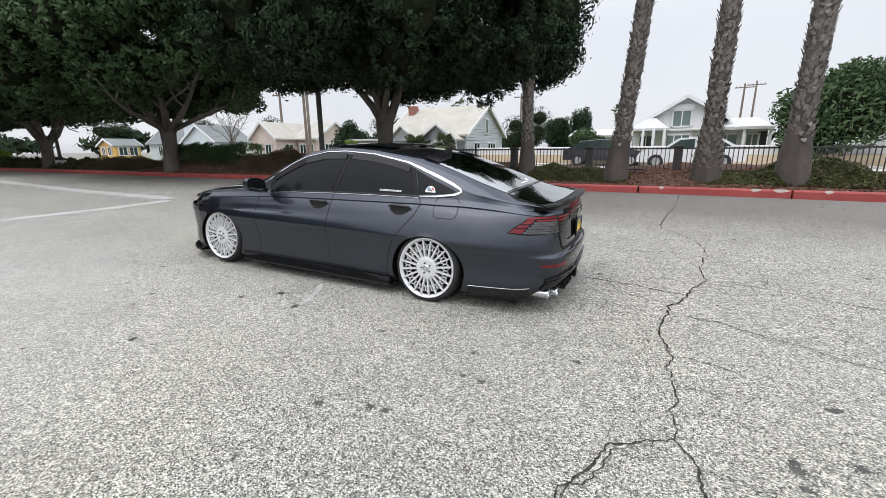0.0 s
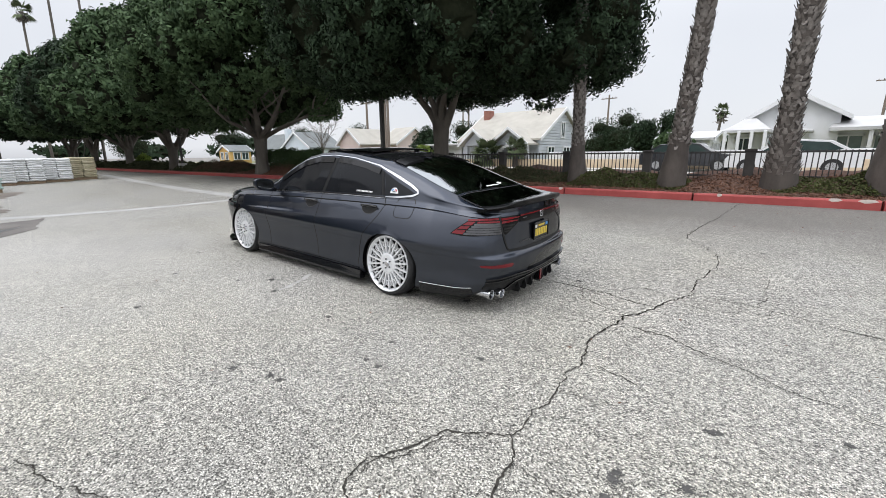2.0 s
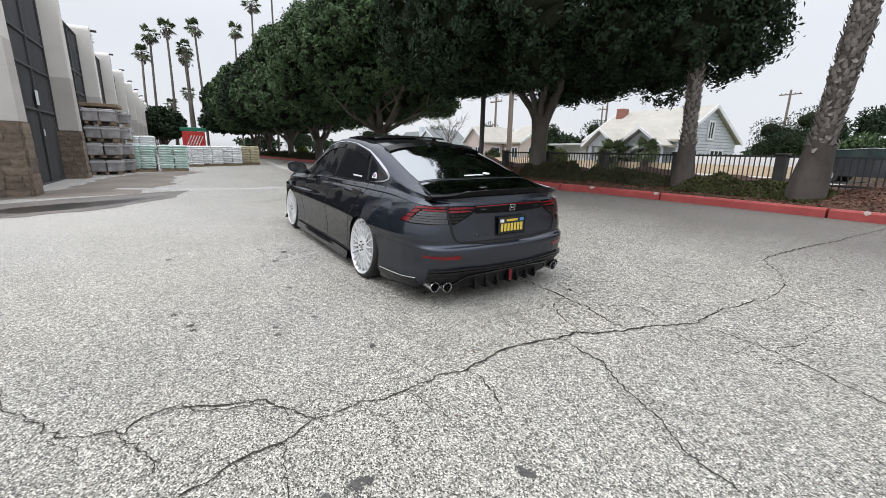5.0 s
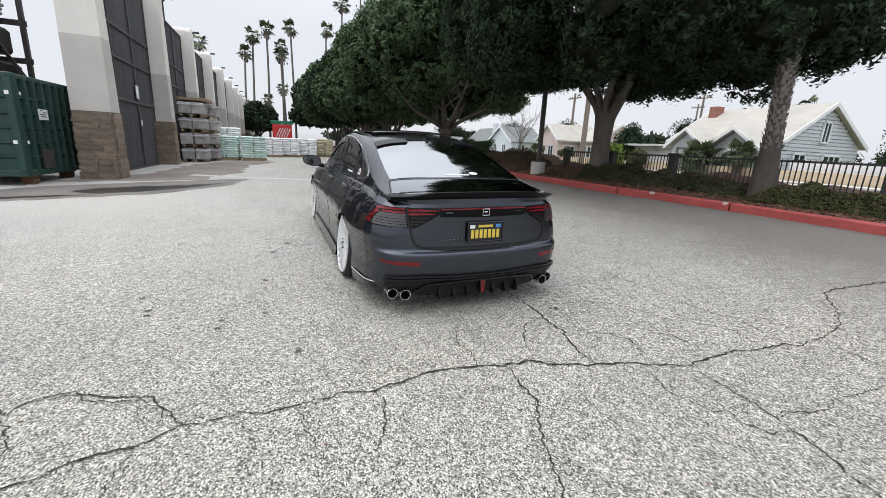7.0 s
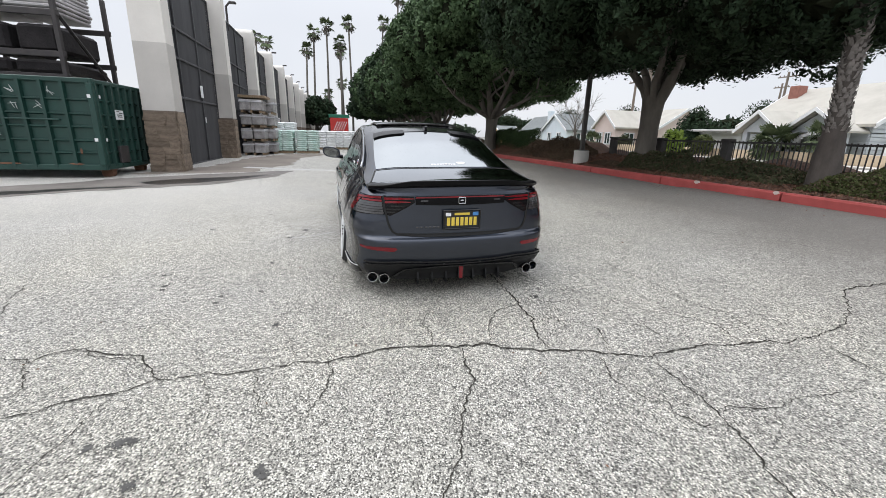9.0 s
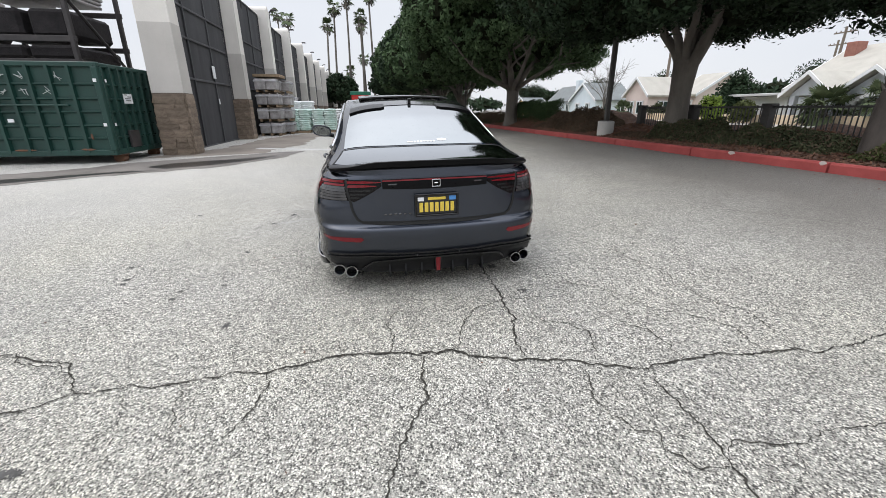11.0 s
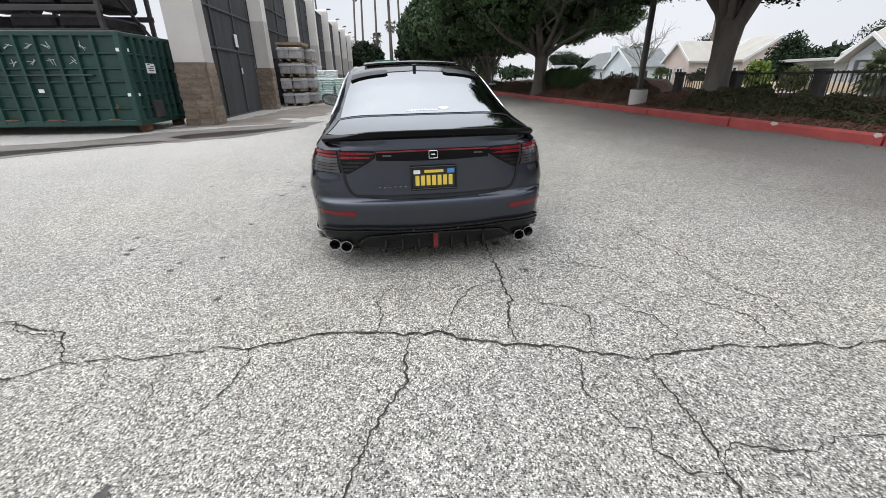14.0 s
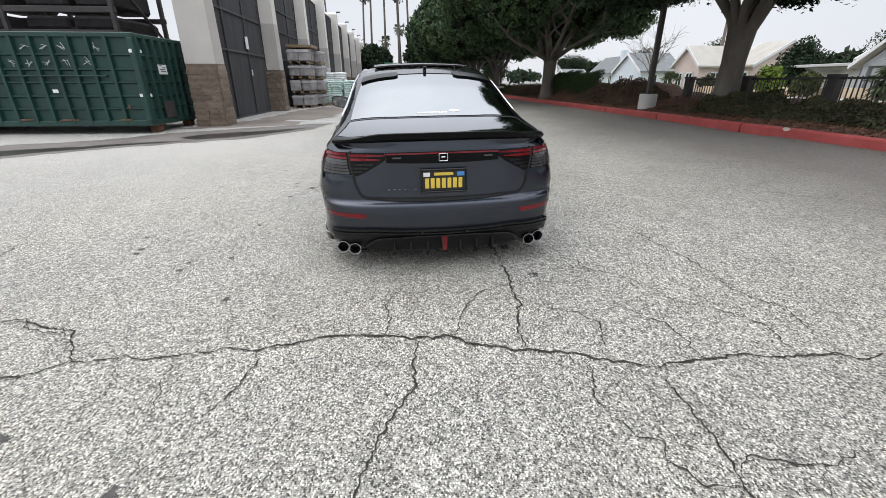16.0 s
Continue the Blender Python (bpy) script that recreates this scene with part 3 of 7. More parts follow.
def bed():
    xs, ys = np.linspace(-66, 17, 415), np.linspace(KERB_Y + 0.17, FENCE_Y + 1.0, 19)
    gx, gy = np.meshgrid(xs, ys)
    gy = gy + skew(gx)
    z = bed_z(gx, gy)
    z[-1] = 0.1
    v = np.stack([gx, gy, z], -1).reshape(-1, 3)
    w, h = len(xs), len(ys)
    i = (np.arange(h - 1)[:, None] * w + np.arange(w - 1)[None]).ravel()
    tagged(link("planting_bed", fast_mesh("planting_bed", v, np.stack([i, i + 1, i + 1 + w, i + w], 1), M_MULCH, True), None), "raised planting bed of reddish bark mulch behind the kerb", "planting bed", kind="structure")
    rng = np.random.default_rng(5)
    n = 26000
    c = np.column_stack([rng.uniform(-22, 10, n), rng.uniform(KERB_Y + 0.2, FENCE_Y, n), np.zeros(n)])
    c[:, 1] += skew(c[:, 0])
    c[:, 2] = bed_z(c[:, 0], c[:, 1]) + 0.012
    v, f = leaves(c, 0.035, rng, squash=0.35)
    tagged(link("mulch_chips", fast_mesh("mulch_chips", v, f, M_CHIP), None), "loose bark chips and dry leaves on the bed", "mulch", kind="stuff")


bed()


def mound(name, x0, x1, y0, y1, h, seed, material, label, category, size=0.036, dens=900, flat=False):
    """A low mass of leaves over the bed."""
    rng = np.random.default_rng(seed)
    n = int((x1 - x0) * (y1 - y0) * dens)
    x, y = rng.uniform(x0, x1, n), rng.uniform(y0, y1, n)
    u, v_ = (x - x0) / (x1 - x0) * 2 - 1, (y - y0) / (y1 - y0) * 2 - 1
    edge = 0.16 * np.sin(2.1 * x + seed) + 0.12 * np.sin(4.7 * x + 2 * seed) + 0.1 * np.sin(9 * x + y * 5)
    if flat:
        top = h * (1 + 0.04 * np.sin(6 * x) + 0.03 * np.sin(11 * x + 3 * y))
        keep = np.ones(n, bool)
    else:
        env = np.clip(1 - np.abs(u) ** 3, 0, 1) * np.clip(1 + edge - np.abs(v_) ** 2.5, 0, 1.1)
        top = h * env * (0.8 + 0.25 * np.sin(3.1 * x + seed) * np.sin(2.7 * y + 1) + 0.2 * np.sin(7 * x + 4 * y))
        keep = env > 0.06
    y = y + skew(x)
    z = bed_z(x, y) + top * rng.uniform(0.0, 1.0, n) ** 0.45
    c = np.column_stack([x, y, z])[keep]
    v, f = leaves(c, size, rng, squash=0.9)
    me = fast_mesh(name, v, f, material)
    if name == "shrub_mass":
        # dead leaves among the green
        me.materials.append(M_DRY)
        me.polygons.foreach_set("material_index", (rng.uniform(size=len(f)) < 0.24).astype(np.int32))
    return tagged(link(name, me, None), label, category, kind="stuff")


mound("shrub_mass", 0.9, 9.0, 11.9, 13.3, 0.42, 1, M_SHRUB, "low yellow-green shrubs along the fence", "shrub", dens=5130)
mound("shrub_mass", -3.6, -0.6, 11.9, 13.2, 0.36, 2, M_SHRUB, "low green shrubs beside a palm", "shrub", dens=5130)
mound("shrub_mass", -8.9, -2.9, 12.3, 13.1, 0.34, 3, M_SHRUB_B, "dark low shrubs under the trees", "shrub", dens=4455)
mound("shrub_mass", -7.0, -3.9, 12.05, 12.5, 0.14, 4, M_SHRUB_B, "dark creeping shrub at the bed's edge", "shrub", dens=2600)
mound("shrub_mass", -9.1, -6.9, 12.0, 12.6, 0.58, 11, M_SHRUB_B, "dark shrub round the foot of a fig tree", "shrub", dens=4455)
mound("shrub_mass", -9.2, -6.2, 12.25, 13.1, 0.48, 9, M_SHRUB_B, "dark shrub round the foot of a fig tree", "shrub", dens=4455)
mound("dry_ground_cover", -29.5, -22.3, 11.8, 13.6, 0.5, 10, M_DRY, "dry brown ground cover on a low mound", "ground cover", dens=1500)
mound("dry_ground_cover", -16.6, -11.6, 11.8, 13.6, 0.5, 5, M_DRY, "dry brown ground cover on a low mound", "ground cover", dens=2400)
mound("dry_ground_cover", -10.4, -8.6, 11.9, 12.6, 0.14, 6, M_DRY, "thin dry ground cover behind the kerb", "ground cover", dens=2000)
mound("hedge", -21.3, -16.1, 12.3, 13.1, 0.84, 7, M_HEDGE, "clipped dark green hedge", "hedge", dens=5200, flat=True)
mound("ground_cover", -64.0, -21.3, 11.8, 13.6, 0.42, 8, M_SHRUB_B, "dark ground cover under the row of trees", "ground cover", size=0.09, dens=330)


# ---- fence ----
def fence():
    rng = random.Random(3)
    fn = thing("fence", 0, FENCE_Y + 0.10, 0, "dark iron picket fence with square stucco posts", "fence", rz=SKEW_DEG)
    z0, top, step = 0.75, 1.41, 2.323
    xs = [-11.14 + step * k for k in range(10)]
    bm = boxbm((0, 0, 0.0), (0.21, 0.21, 0.92), 0.012)
    box(bm, (0, 0, 0.47), (0.25, 0.25, 0.06), 0.012)
    post = bpy.data.meshes.new("fence_post")
    bm.to_mesh(post)
    bm.free()
    picket = bpy.data.meshes.new("picket")
    bm = boxbm((0, 0, 0), (0.022, 0.022, 0.72), 0.003)
    bm.to_mesh(picket)
    bm.free()
    rail = bpy.data.meshes.new("rail")
    bm = boxbm((0, 0, 0), (step - 0.21, 0.035, 0.045), 0.004)
    bm.to_mesh(rail)
    bm.free()
    for x in xs:
        link("fence_post", post, M_POST, fn).location = (x, 0, z0 + 0.22)
    for x in xs[:-1]:
        for z in (z0 + 0.06, top - 0.02):
            link("rail", rail, M_IRON, fn).location = (x + step / 2, 0, z)
        for k in range(1, 20):
            o = link("picket", picket, M_IRON, fn)
            o.location = (x + 0.105 + (step - 0.21) * k / 20, 0, (z0 + top) / 2 - 0.01)
            o.rotation_euler = (0, rng.uniform(-0.008, 0.008), 0)


fence()


# ---- lamp post ----
def lamp_post(x, y):
    z = float(bed_z(x, y)) - 0.05
    lp = thing("lamp_post", x, y, z, "dark bronze square lamp post on a concrete footing", "lamp post")
    bm = bmesh.new()
    tube(bm, [(0, 0, -0.3), (0, 0, 0.44), (0, 0, 0.46)], [0.26, 0.26, 0.245], 24)
    part("footing", bm, M_CONC, lp, "round concrete footing", smooth=40)
    part("base_plate", boxbm((0, 0, 0.472), (0.3, 0.3, 0.03), 0.004), M_POLE, lp)
    part("pole", boxbm((0, 0, 3.6), (0.14, 0.14, 6.28), 0.015), M_POLE, lp)
    part("lamp_head", boxbm((0, -0.45, 6.75), (0.38, 0.7, 0.2), 0.03), M_POLE, lp, "flat bronze lamp head")
    part("arm", boxbm((0, -0.08, 6.72), (0.08, 0.2, 0.08), 0.01), M_POLE, lp)


lamp_post(-10.84, 11.55)
lamp_post(-31.2, 10.9)

# ---- trees ----
def limb_path(p, d, length, rng, n=6, rise=0.15, wob=0.18):
    pts = [Vector(p)]
    d = Vector(d).normalized()
    for _ in range(n):
        d = (d + Vector((rng.normal(0, wob), rng.normal(0, wob), rng.normal(0, wob * 0.6) + rise * 0.3))).normalized()
        pts.append(pts[-1] + d * length / n)
    return pts


def facing_leaves(centres, out, size, rng, loose=0.45):
    """One blade at each centre, its flat side turned roughly outwards, so that a tuft catches the light as one."""
    n = len(centres)
    nn = out + rng.normal(0, loose, (n, 3))
    nn /= np.linalg.norm(nn, axis=1)[:, None] + 1e-9
    d = rng.normal(size=(n, 3))
    d -= nn * (d * nn).sum(1)[:, None]
    d /= np.linalg.norm(d, axis=1)[:, None] + 1e-9
    o = np.cross(nn, d)
    s = size * rng.uniform(0.6, 1.35, n)[:, None]
    a, b = d * s, o * s * 0.45
    up = nn * s * 0.15
    v = np.stack([centres - a, centres + b + up, centres + a, centres - b + up], 1).reshape(-1, 3)
    return v, np.arange(4 * n).reshape(-1, 4)


def ficus(x, y, r, bottom, top, n, seed, size=0.1, trunk_r=0.27, fork=1.35, material=None, ry=None, label="", base=None, low=(), open_side=0.0, open_far=0.0):
    """A clipped spreading fig tree: a short trunk, rising limbs and a dark crown of heaped lobes, each a mass of leaf tufts.
    low: headings of limbs that spread below the hem; open_side: how far the hem lifts towards +x, open_far: towards -x."""
    rng = np.random.default_rng(seed)
    z = float(bed_z(x, y)) - 0.05 if base is None else base
    tr = thing("ficus_tree", x, y, z, label or "dense dark green fig tree with a pale grey trunk", "tree", group="trees along the lot")
    ry = ry or r * 0.82
    bm = bmesh.new()
    lean = rng.normal(0, 0.02, 2)
    fk = Vector((lean[0] * fork, lean[1] * fork, fork))
    tube(bm, [(0, 0, -0.1), (0, 0, 0.08), fk * 0.3, fk * 0.6, fk * 0.85, fk, fk * 1.08, fk * 1.16], [trunk_r * 1.45, trunk_r * 1.18, trunk_r * 0.98, trunk_r * 0.95, trunk_r * 1.06, trunk_r * 1.14, trunk_r * 0.9, trunk_r * 0.4], 18)
    for v in bm.verts:
        a = math.atan2(v.co.y, v.co.x)
        g = 1 + 0.10 * math.sin(5 * a + seed + v.co.z) + 0.05 * math.sin(9 * a)
        v.co.x *= g
        v.co.y *= g
    part("trunk", bm, M_BARK, tr, smooth=60)
    k = 7
    for i in range(k):
        a = 2 * math.pi * (i + rng.uniform(-0.25, 0.25)) / k
        out = rng.uniform(0.45, 0.95)
        pts = limb_path(fk * rng.uniform(0.84, 0.97) + Vector((math.cos(a), math.sin(a), 0)) * trunk_r * 0.5, (math.cos(a) * out, math.sin(a) * out * ry / r, 1.0), r * rng.uniform(0.55, 0.8), rng, 7)
        bl = bmesh.new()
        w = trunk_r * rng.uniform(0.42, 0.58)
        tube(bl, pts, [w * (1 - 0.8 * q / 7) for q in range(8)], 8)
        for q in (2, 3, 4, 5):
            sub = limb_path(pts[q], (pts[q] - pts[q - 1]).normalized() + Vector(rng.normal(0, 0.6, 3)), r * 0.35, rng, 4, wob=0.25)
            tube(bl, sub, [w * 0.5 * (1 - 0.8 * e / 4) for e in range(5)], 5)
        part("limb", bl, M_BARK, tr, smooth=60)
    tips = []
    for a, out, length in low:
        pts = limb_path(fk * 0.92 + Vector((math.cos(a), math.sin(a), 0)) * trunk_r * 0.5, (math.cos(a) * out, math.sin(a) * out, 0.32), length, rng, 8, rise=0.12, wob=0.14)
        bl = bmesh.new()
        w = trunk_r * 0.42
        tube(bl, pts, [w * (1 - 0.78 * q / 8) for q in range(9)], 9)
        for q in (3, 4, 5, 6, 7):
            sub = limb_path(pts[q], (pts[q] - pts[q - 1]).normalized() + Vector(rng.normal(0, 0.5, 3)) + Vector((0, 0, 0.35)), length * 0.34, rng, 5, wob=0.25)
            tube(bl, sub, [w * 0.42 * (1 - 0.8 * e / 5) for e in range(6)], 6)
            tips.append(sub[-1])
        part("limb", bl, M_BARK, tr, smooth=60)
        tips.append(pts[-1])
    # lobes heaped over a dome, and a flatter layer that closes it underneath
    h0, h1 = bottom - z, top - z
    big = min(r, 6.0) * 0.2
    lobes = []

    def hem(px, py):
        q = math.hypot(px / r, py / ry)
        return h0 + 0.26 * math.sin(1.25 * px + seed) * math.cos(1.1 * py + 0.5 * seed) + 0.5 * q ** 4 + open_side * max(px / r, 0) ** 1.2 + open_far * max(-px / r, 0) ** 1.2

    for i in range(96):
        a, u = 2 * math.pi * ((i * 0.618) % 1) + rng.normal(0, 0.15), rng.uniform(0, 1) ** 1.15
        q = max(1 - u ** 2.4, 0.0) ** 0.5 * rng.uniform(0.78, 0.92)
        lr = big * rng.uniform(0.75, 1.25)
        px, py = q * r * math.cos(a), q * ry * math.sin(a)
        lo = hem(px, py) + lr * 0.85
        lobes.append((px, py, lo + max(h1 - lr * 0.7 - lo, 0.1) * u, lr))
    for i in range(44):
        a, q = 2 * math.pi * rng.uniform(), 0.8 * math.sqrt(rng.uniform())
        lr = big * rng.uniform(0.6, 0.9)
        px, py = q * r * math.cos(a), q * ry * math.sin(a)
        lobes.append((px, py, hem(px, py) + lr * 0.75 + 0.25 * (1 - q), lr))
    solid = len(lobes)
    for t in tips:
        lobes.append((t.x, t.y, t.z, 0.34))
    lobes = np.array(lobes)
    # near-black balls paint the crown's inner shade, hidden behind the leaves
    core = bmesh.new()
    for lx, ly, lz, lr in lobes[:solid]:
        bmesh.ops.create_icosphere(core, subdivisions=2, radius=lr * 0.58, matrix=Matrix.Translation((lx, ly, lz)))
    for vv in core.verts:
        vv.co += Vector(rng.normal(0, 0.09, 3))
    part("inner_shade", core, M_INNER_SHADE, tr)
    tufts = 70
    td = rng.normal(size=(len(lobes), tufts, 3))
    td /= np.linalg.norm(td, axis=2)[:, :, None]
    share = lobes[:, 3] ** 2
    pick = rng.choice(len(lobes), n, p=share / share.sum())
    tk = td[pick, rng.integers(0, tufts, n)]
    ball = rng.normal(size=(n, 3))
    ball *= (rng.uniform(0, 1, n) ** 0.5 / np.linalg.norm(ball, axis=1))[:, None]
    lr = lobes[pick, 3][:, None]
    c = lobes[pick, :3] + (tk * rng.uniform(0.78, 0.98, (n, 1)) + ball * 0.19) * lr
    stray = rng.uniform(size=n) < 0.012
    c[stray] += tk[stray] * 0.16 + rng.normal(0, 0.06, (int(stray.sum()), 3))
    v, f = facing_leaves(c, tk * 0.8 + ball * 1.2, size, rng, 0.5)
    link("crown", fast_mesh("crown", v, f, material or M_LEAF), None, tr)
    return tr


ficus(-8.68, 12.45, 6.5, 3.22, 11.0, 360000, 11, 0.066, 0.28, 1.95, M_LEAF, 5.0, open_far=1.0)
ficus(-19.8, 11.05, 5.8, 3.2, 9.0, 260000, 12, 0.088, 0.29, 1.95, M_LEAF_B, 5.2, low=((-0.25, 1.0, 5.2), (0.5, 1.0, 4.6), (-1.0, 0.9, 4.2), (2.6, 0.8, 3.6)), open_side=1.9)
for i, (x, y, r, top) in enumerate(((-32.3, 10.7, 6.4, 10.4), (-43.5, 10.6, 6.6, 10.9), (-55.0, 10.2, 7.2, 11.8), (-66.0, 9.8, 7.6, 12.2))):
    ficus(x, y, r, 3.3 + 0.1 * i, top, 85000, 20 + i, 0.145 + 0.02 * i, 0.3, 1.6, (M_LEAF_B, M_LEAF)[i % 2], r * 0.9)


def palm(x, y, top, lean_x, lean_y, seed, r=0.24, foot=1.05):
    """A tall fan palm: swollen smooth foot, then a trunk shaggy with the stubs of old leaves."""
    rng = np.random.default_rng(seed)
    z = float(bed_z(x, y)) - 0.08
    pm = thing("palm_tree", x, y, z, "tall palm trunk shaggy with old leaf bases", "palm tree", group="palms in the bed")
    H = top - z
    def axis(u):
        return np.array([lean_x * u + 0.05 * math.sin(3 * u + seed), lean_y * u, H * u])
    us = np.linspace(0, 1, 34)
    bm = bmesh.new()
    rad = [r * (1.6 - 0.68 * min(1, u * H / 1.4) - 0.2 * u) * (1 + 0.03 * math.sin(23 * u)) for u in us]
    tube(bm, [axis(u) for u in us], rad, 14)
    part("trunk", bm, M_PALM, pm, smooth=70)
    # leaf stubs in a spiral: a stiff tongue that stands off the trunk
    v, f, n = [], [], 0
    for k in range(int(120 * (H - foot))):
        zz = foot + k / 120.0 + rng.normal(0, 0.01)
        if zz > H:
            break
        u = zz / H
        a = k * 2.39996 + rng.normal(0, 0.12)
        rr = np.interp(u, us, rad) * 0.97
        o = np.array([math.cos(a), math.sin(a), 0.0])
        s = np.array([-o[1], o[0], 0.0])
        p = axis(u) + o * rr
        w, L = rng.uniform(0.18, 0.32) * r, rng.uniform(0.4, 0.8) * r
        sgn = 1 if rng.uniform() < 0.9 else -0.75
        tip = p + o * L * rng.uniform(0.18, 0.62) + np.array([0, 0, sgn * L])
        mid = p + o * L * 0.16 + np.array([0, 0, sgn * L * 0.45])
        v += [p - s * w, p + s * w, mid + s * w * 0.8 + o * 0.012, mid - s * w * 0.8 + o * 0.012, tip + s * w * 0.35, tip - s * w * 0.35, mid - o * 0.02, p - o * 0.03 + np.array([0, 0, 0.02])]
        f += [(n, n + 1, n + 2, n + 3), (n + 3, n + 2, n + 4, n + 5), (n + 1, n + 7, n + 6, n + 2), (n + 7, n, n + 3, n + 6)]
        n += 8
    ob = link("leaf_base", fast_mesh("leaf_base", v, f, M_BOOT), None, pm, "stubs of cut palm leaves")
    ob["kind"] = "stuff"
    fan_crown(pm, axis(1.0), 1.25, rng, 30)
    return pm


def fan_crown(owner, at, L, rng, count=26):
    """Fan leaves about the top of a palm."""
    v, f, n = [], [], 0
    for k in range(count):
        a, el = rng.uniform(0, 6.283), rng.uniform(-0.9, 1.25)
        d = np.array([math.cos(a) * math.cos(el), math.sin(a) * math.cos(el), math.sin(el)])
        s = np.array([-math.sin(a), math.cos(a), 0.0])
        up = np.cross(d, s)
        hub = at + d * L * 0.55
        v += [at - s * 0.02, at + s * 0.02, hub + s * 0.015, hub - s * 0.015]
        f.append((n, n + 1, n + 2, n + 3))
        n += 4
        m = 13
        for j in range(m):
            b = (j / (m - 1) - 0.5) * 3.6
            e = d * math.cos(b) + s * math.sin(b)
            tip = hub + e * L * 0.62 * (0.75 + 0.25 * math.cos(b)) + np.array([0, 0, -0.22 * L * rng.uniform(0.5, 1.2)]) * (0.4 + abs(b) / 2)
            q = np.cross(e, up) * 0.055 * L
            md = hub + e * L * 0.34
            v += [hub, md + q, tip, md - q]
            f.append((n, n + 1, n + 2, n + 3))
            n += 4
    link("fronds", fast_mesh("fronds", np.array(v), f, M_FROND), None, owner)


palm(-3.46, 12.4, 9.5, -0.3, 0.1, 1, 0.17)
palm(-1.02, 12.4, 9.8, 0.85, 0.1, 2, 0.215)
palm(1.12, 12.6, 9.6, 0.2, 0.1, 3, 0.225, 0.35)
palm(2.82, 12.5, 9.4, 0.15, 0.1, 4, 0.23)


def far_palm(x, y, h, seed, L=1.7, lean=0.0):
    rng = np.random.default_rng(seed)
    pm = thing("palm_tree", x, y, 0.0, "tall thin fan palm far off against the sky", "palm tree", group="far palms")
    bm = bmesh.new()
    us = np.linspace(0, 1, 9)
    pts = [(lean * u * u + 0.2 * math.sin(2.5 * u + seed), 0.15 * math.sin(3 * u + seed), h * u) for u in us]
    tube(bm, pts, [0.18 - 0.06 * u for u in us], 8)
    part("trunk", bm, M_BARK, pm, smooth=70)
    fan_crown(pm, np.array(pts[-1]), L * 0.9, rng, 16)
    # a skirt of dead leaves below the crown
    n = 70
    c = np.array(pts[-1]) + np.column_stack([rng.normal(0, 0.3, n), rng.normal(0, 0.3, n), -rng.uniform(0.1, 1.3, n)])
    v, f = leaves(c, 0.28, rng, squash=2.2)
    link("dead_fronds", fast_mesh("dead_fronds", v, f, M_BOOT), None, pm, "skirt of dry brown fronds")

# ---- more materials: buildings and goods ----
M_STUCCO = plain("pale_stucco", (0.62, 0.59, 0.55), (0.76, 0.73, 0.68), 0.9, 30, 0.9, bump=0.25)
M_STUCCO_G = plain("grey_stucco_band", (0.44, 0.42, 0.39), (0.57, 0.54, 0.505), 0.9, 30, 0.9, bump=0.25)
M_STONE = plain("brown_split_stone", (0.15, 0.112, 0.085), (0.36, 0.285, 0.215), 2.5, 26, 0.9, bump=1.0, depth=0.03, vary=0.22)
M_STONEBED = plain("stone_mortar", (0.15, 0.118, 0.092), (0.27, 0.215, 0.17), 3, 40, 0.95, bump=0.4)
M_GATE = plain("dark_gate_sheet", (0.036, 0.036, 0.040), (0.085, 0.085, 0.09), 0.8, 22, 0.6, bump=0.2, stretch=(3, 1, 0.5))
M_GREEN = plain("dumpster_green", (0.005, 0.027, 0.022), (0.012, 0.058, 0.045), 1.3, 18, 0.5, bump=0.15, vary=0.1)
M_RUST = plain("rusty_steel", (0.07, 0.035, 0.02), (0.2, 0.1, 0.06), 4, 40, 0.9, bump=0.4)
M_CHALK = plain("chalk", (0.30, 0.33, 0.32), (0.55, 0.58, 0.56), 6, 60, 0.9)
M_STEEL_D = plain("dark_steel", (0.02, 0.018, 0.02), (0.06, 0.052, 0.05), 3, 30, 0.6)
M_BAGW = plain("white_bag", (0.70, 0.71, 0.71), (0.88, 0.89, 0.89), 2, 14, 0.45, bump=0.5, depth=0.02, vary=0.06)
M_BAGG = plain("green_bag", (0.36, 0.58, 0.49), (0.80, 0.85, 0.83), 1.6, 9, 0.45, bump=0.5, depth=0.02, vary=0.12)
M_BAGT = plain("tan_bag", (0.42, 0.37, 0.24), (0.6, 0.55, 0.4), 2, 14, 0.5, bump=0.4, depth=0.02, vary=0.08)
M_BLOCK = plain("wrapped_grey_pavers", (0.17, 0.158, 0.155), (0.56, 0.54, 0.54), 4, 24, 0.35, bump=0.4, vary=0.18)
M_WRAP = plain("stretch_wrap", (0.4, 0.4, 0.42), (0.62, 0.62, 0.64), 3, 20, 0.25, bump=0.5)
M_WOOD = plain("pallet_wood", (0.2, 0.14, 0.085), (0.36, 0.27, 0.18), 3, 40, 0.85, stretch=(1, 6, 1))
M_WHITE = plain("white_paint", (0.66, 0.67, 0.68), (0.80, 0.81, 0.82), 1, 30, 0.6, bump=0.1)
M_SIDING = plain("pale_grey_siding", (0.46, 0.49, 0.53), (0.60, 0.63, 0.67), 1, 30, 0.7, bump=0.1, vary=0.04)
M_ROOF = plain("beige_shingles", (0.36, 0.34, 0.30), (0.48, 0.46, 0.41), 1.2, 14, 0.9, bump=0.4)
M_ROOF_G = plain("grey_shingles", (0.13, 0.145, 0.145), (0.22, 0.235, 0.235), 1.2, 14, 0.9, bump=0.4)
M_ROOF_L = plain("pale_roofing", (0.46, 0.46, 0.46), (0.58, 0.58, 0.58), 1.2, 14, 0.9, bump=0.3)
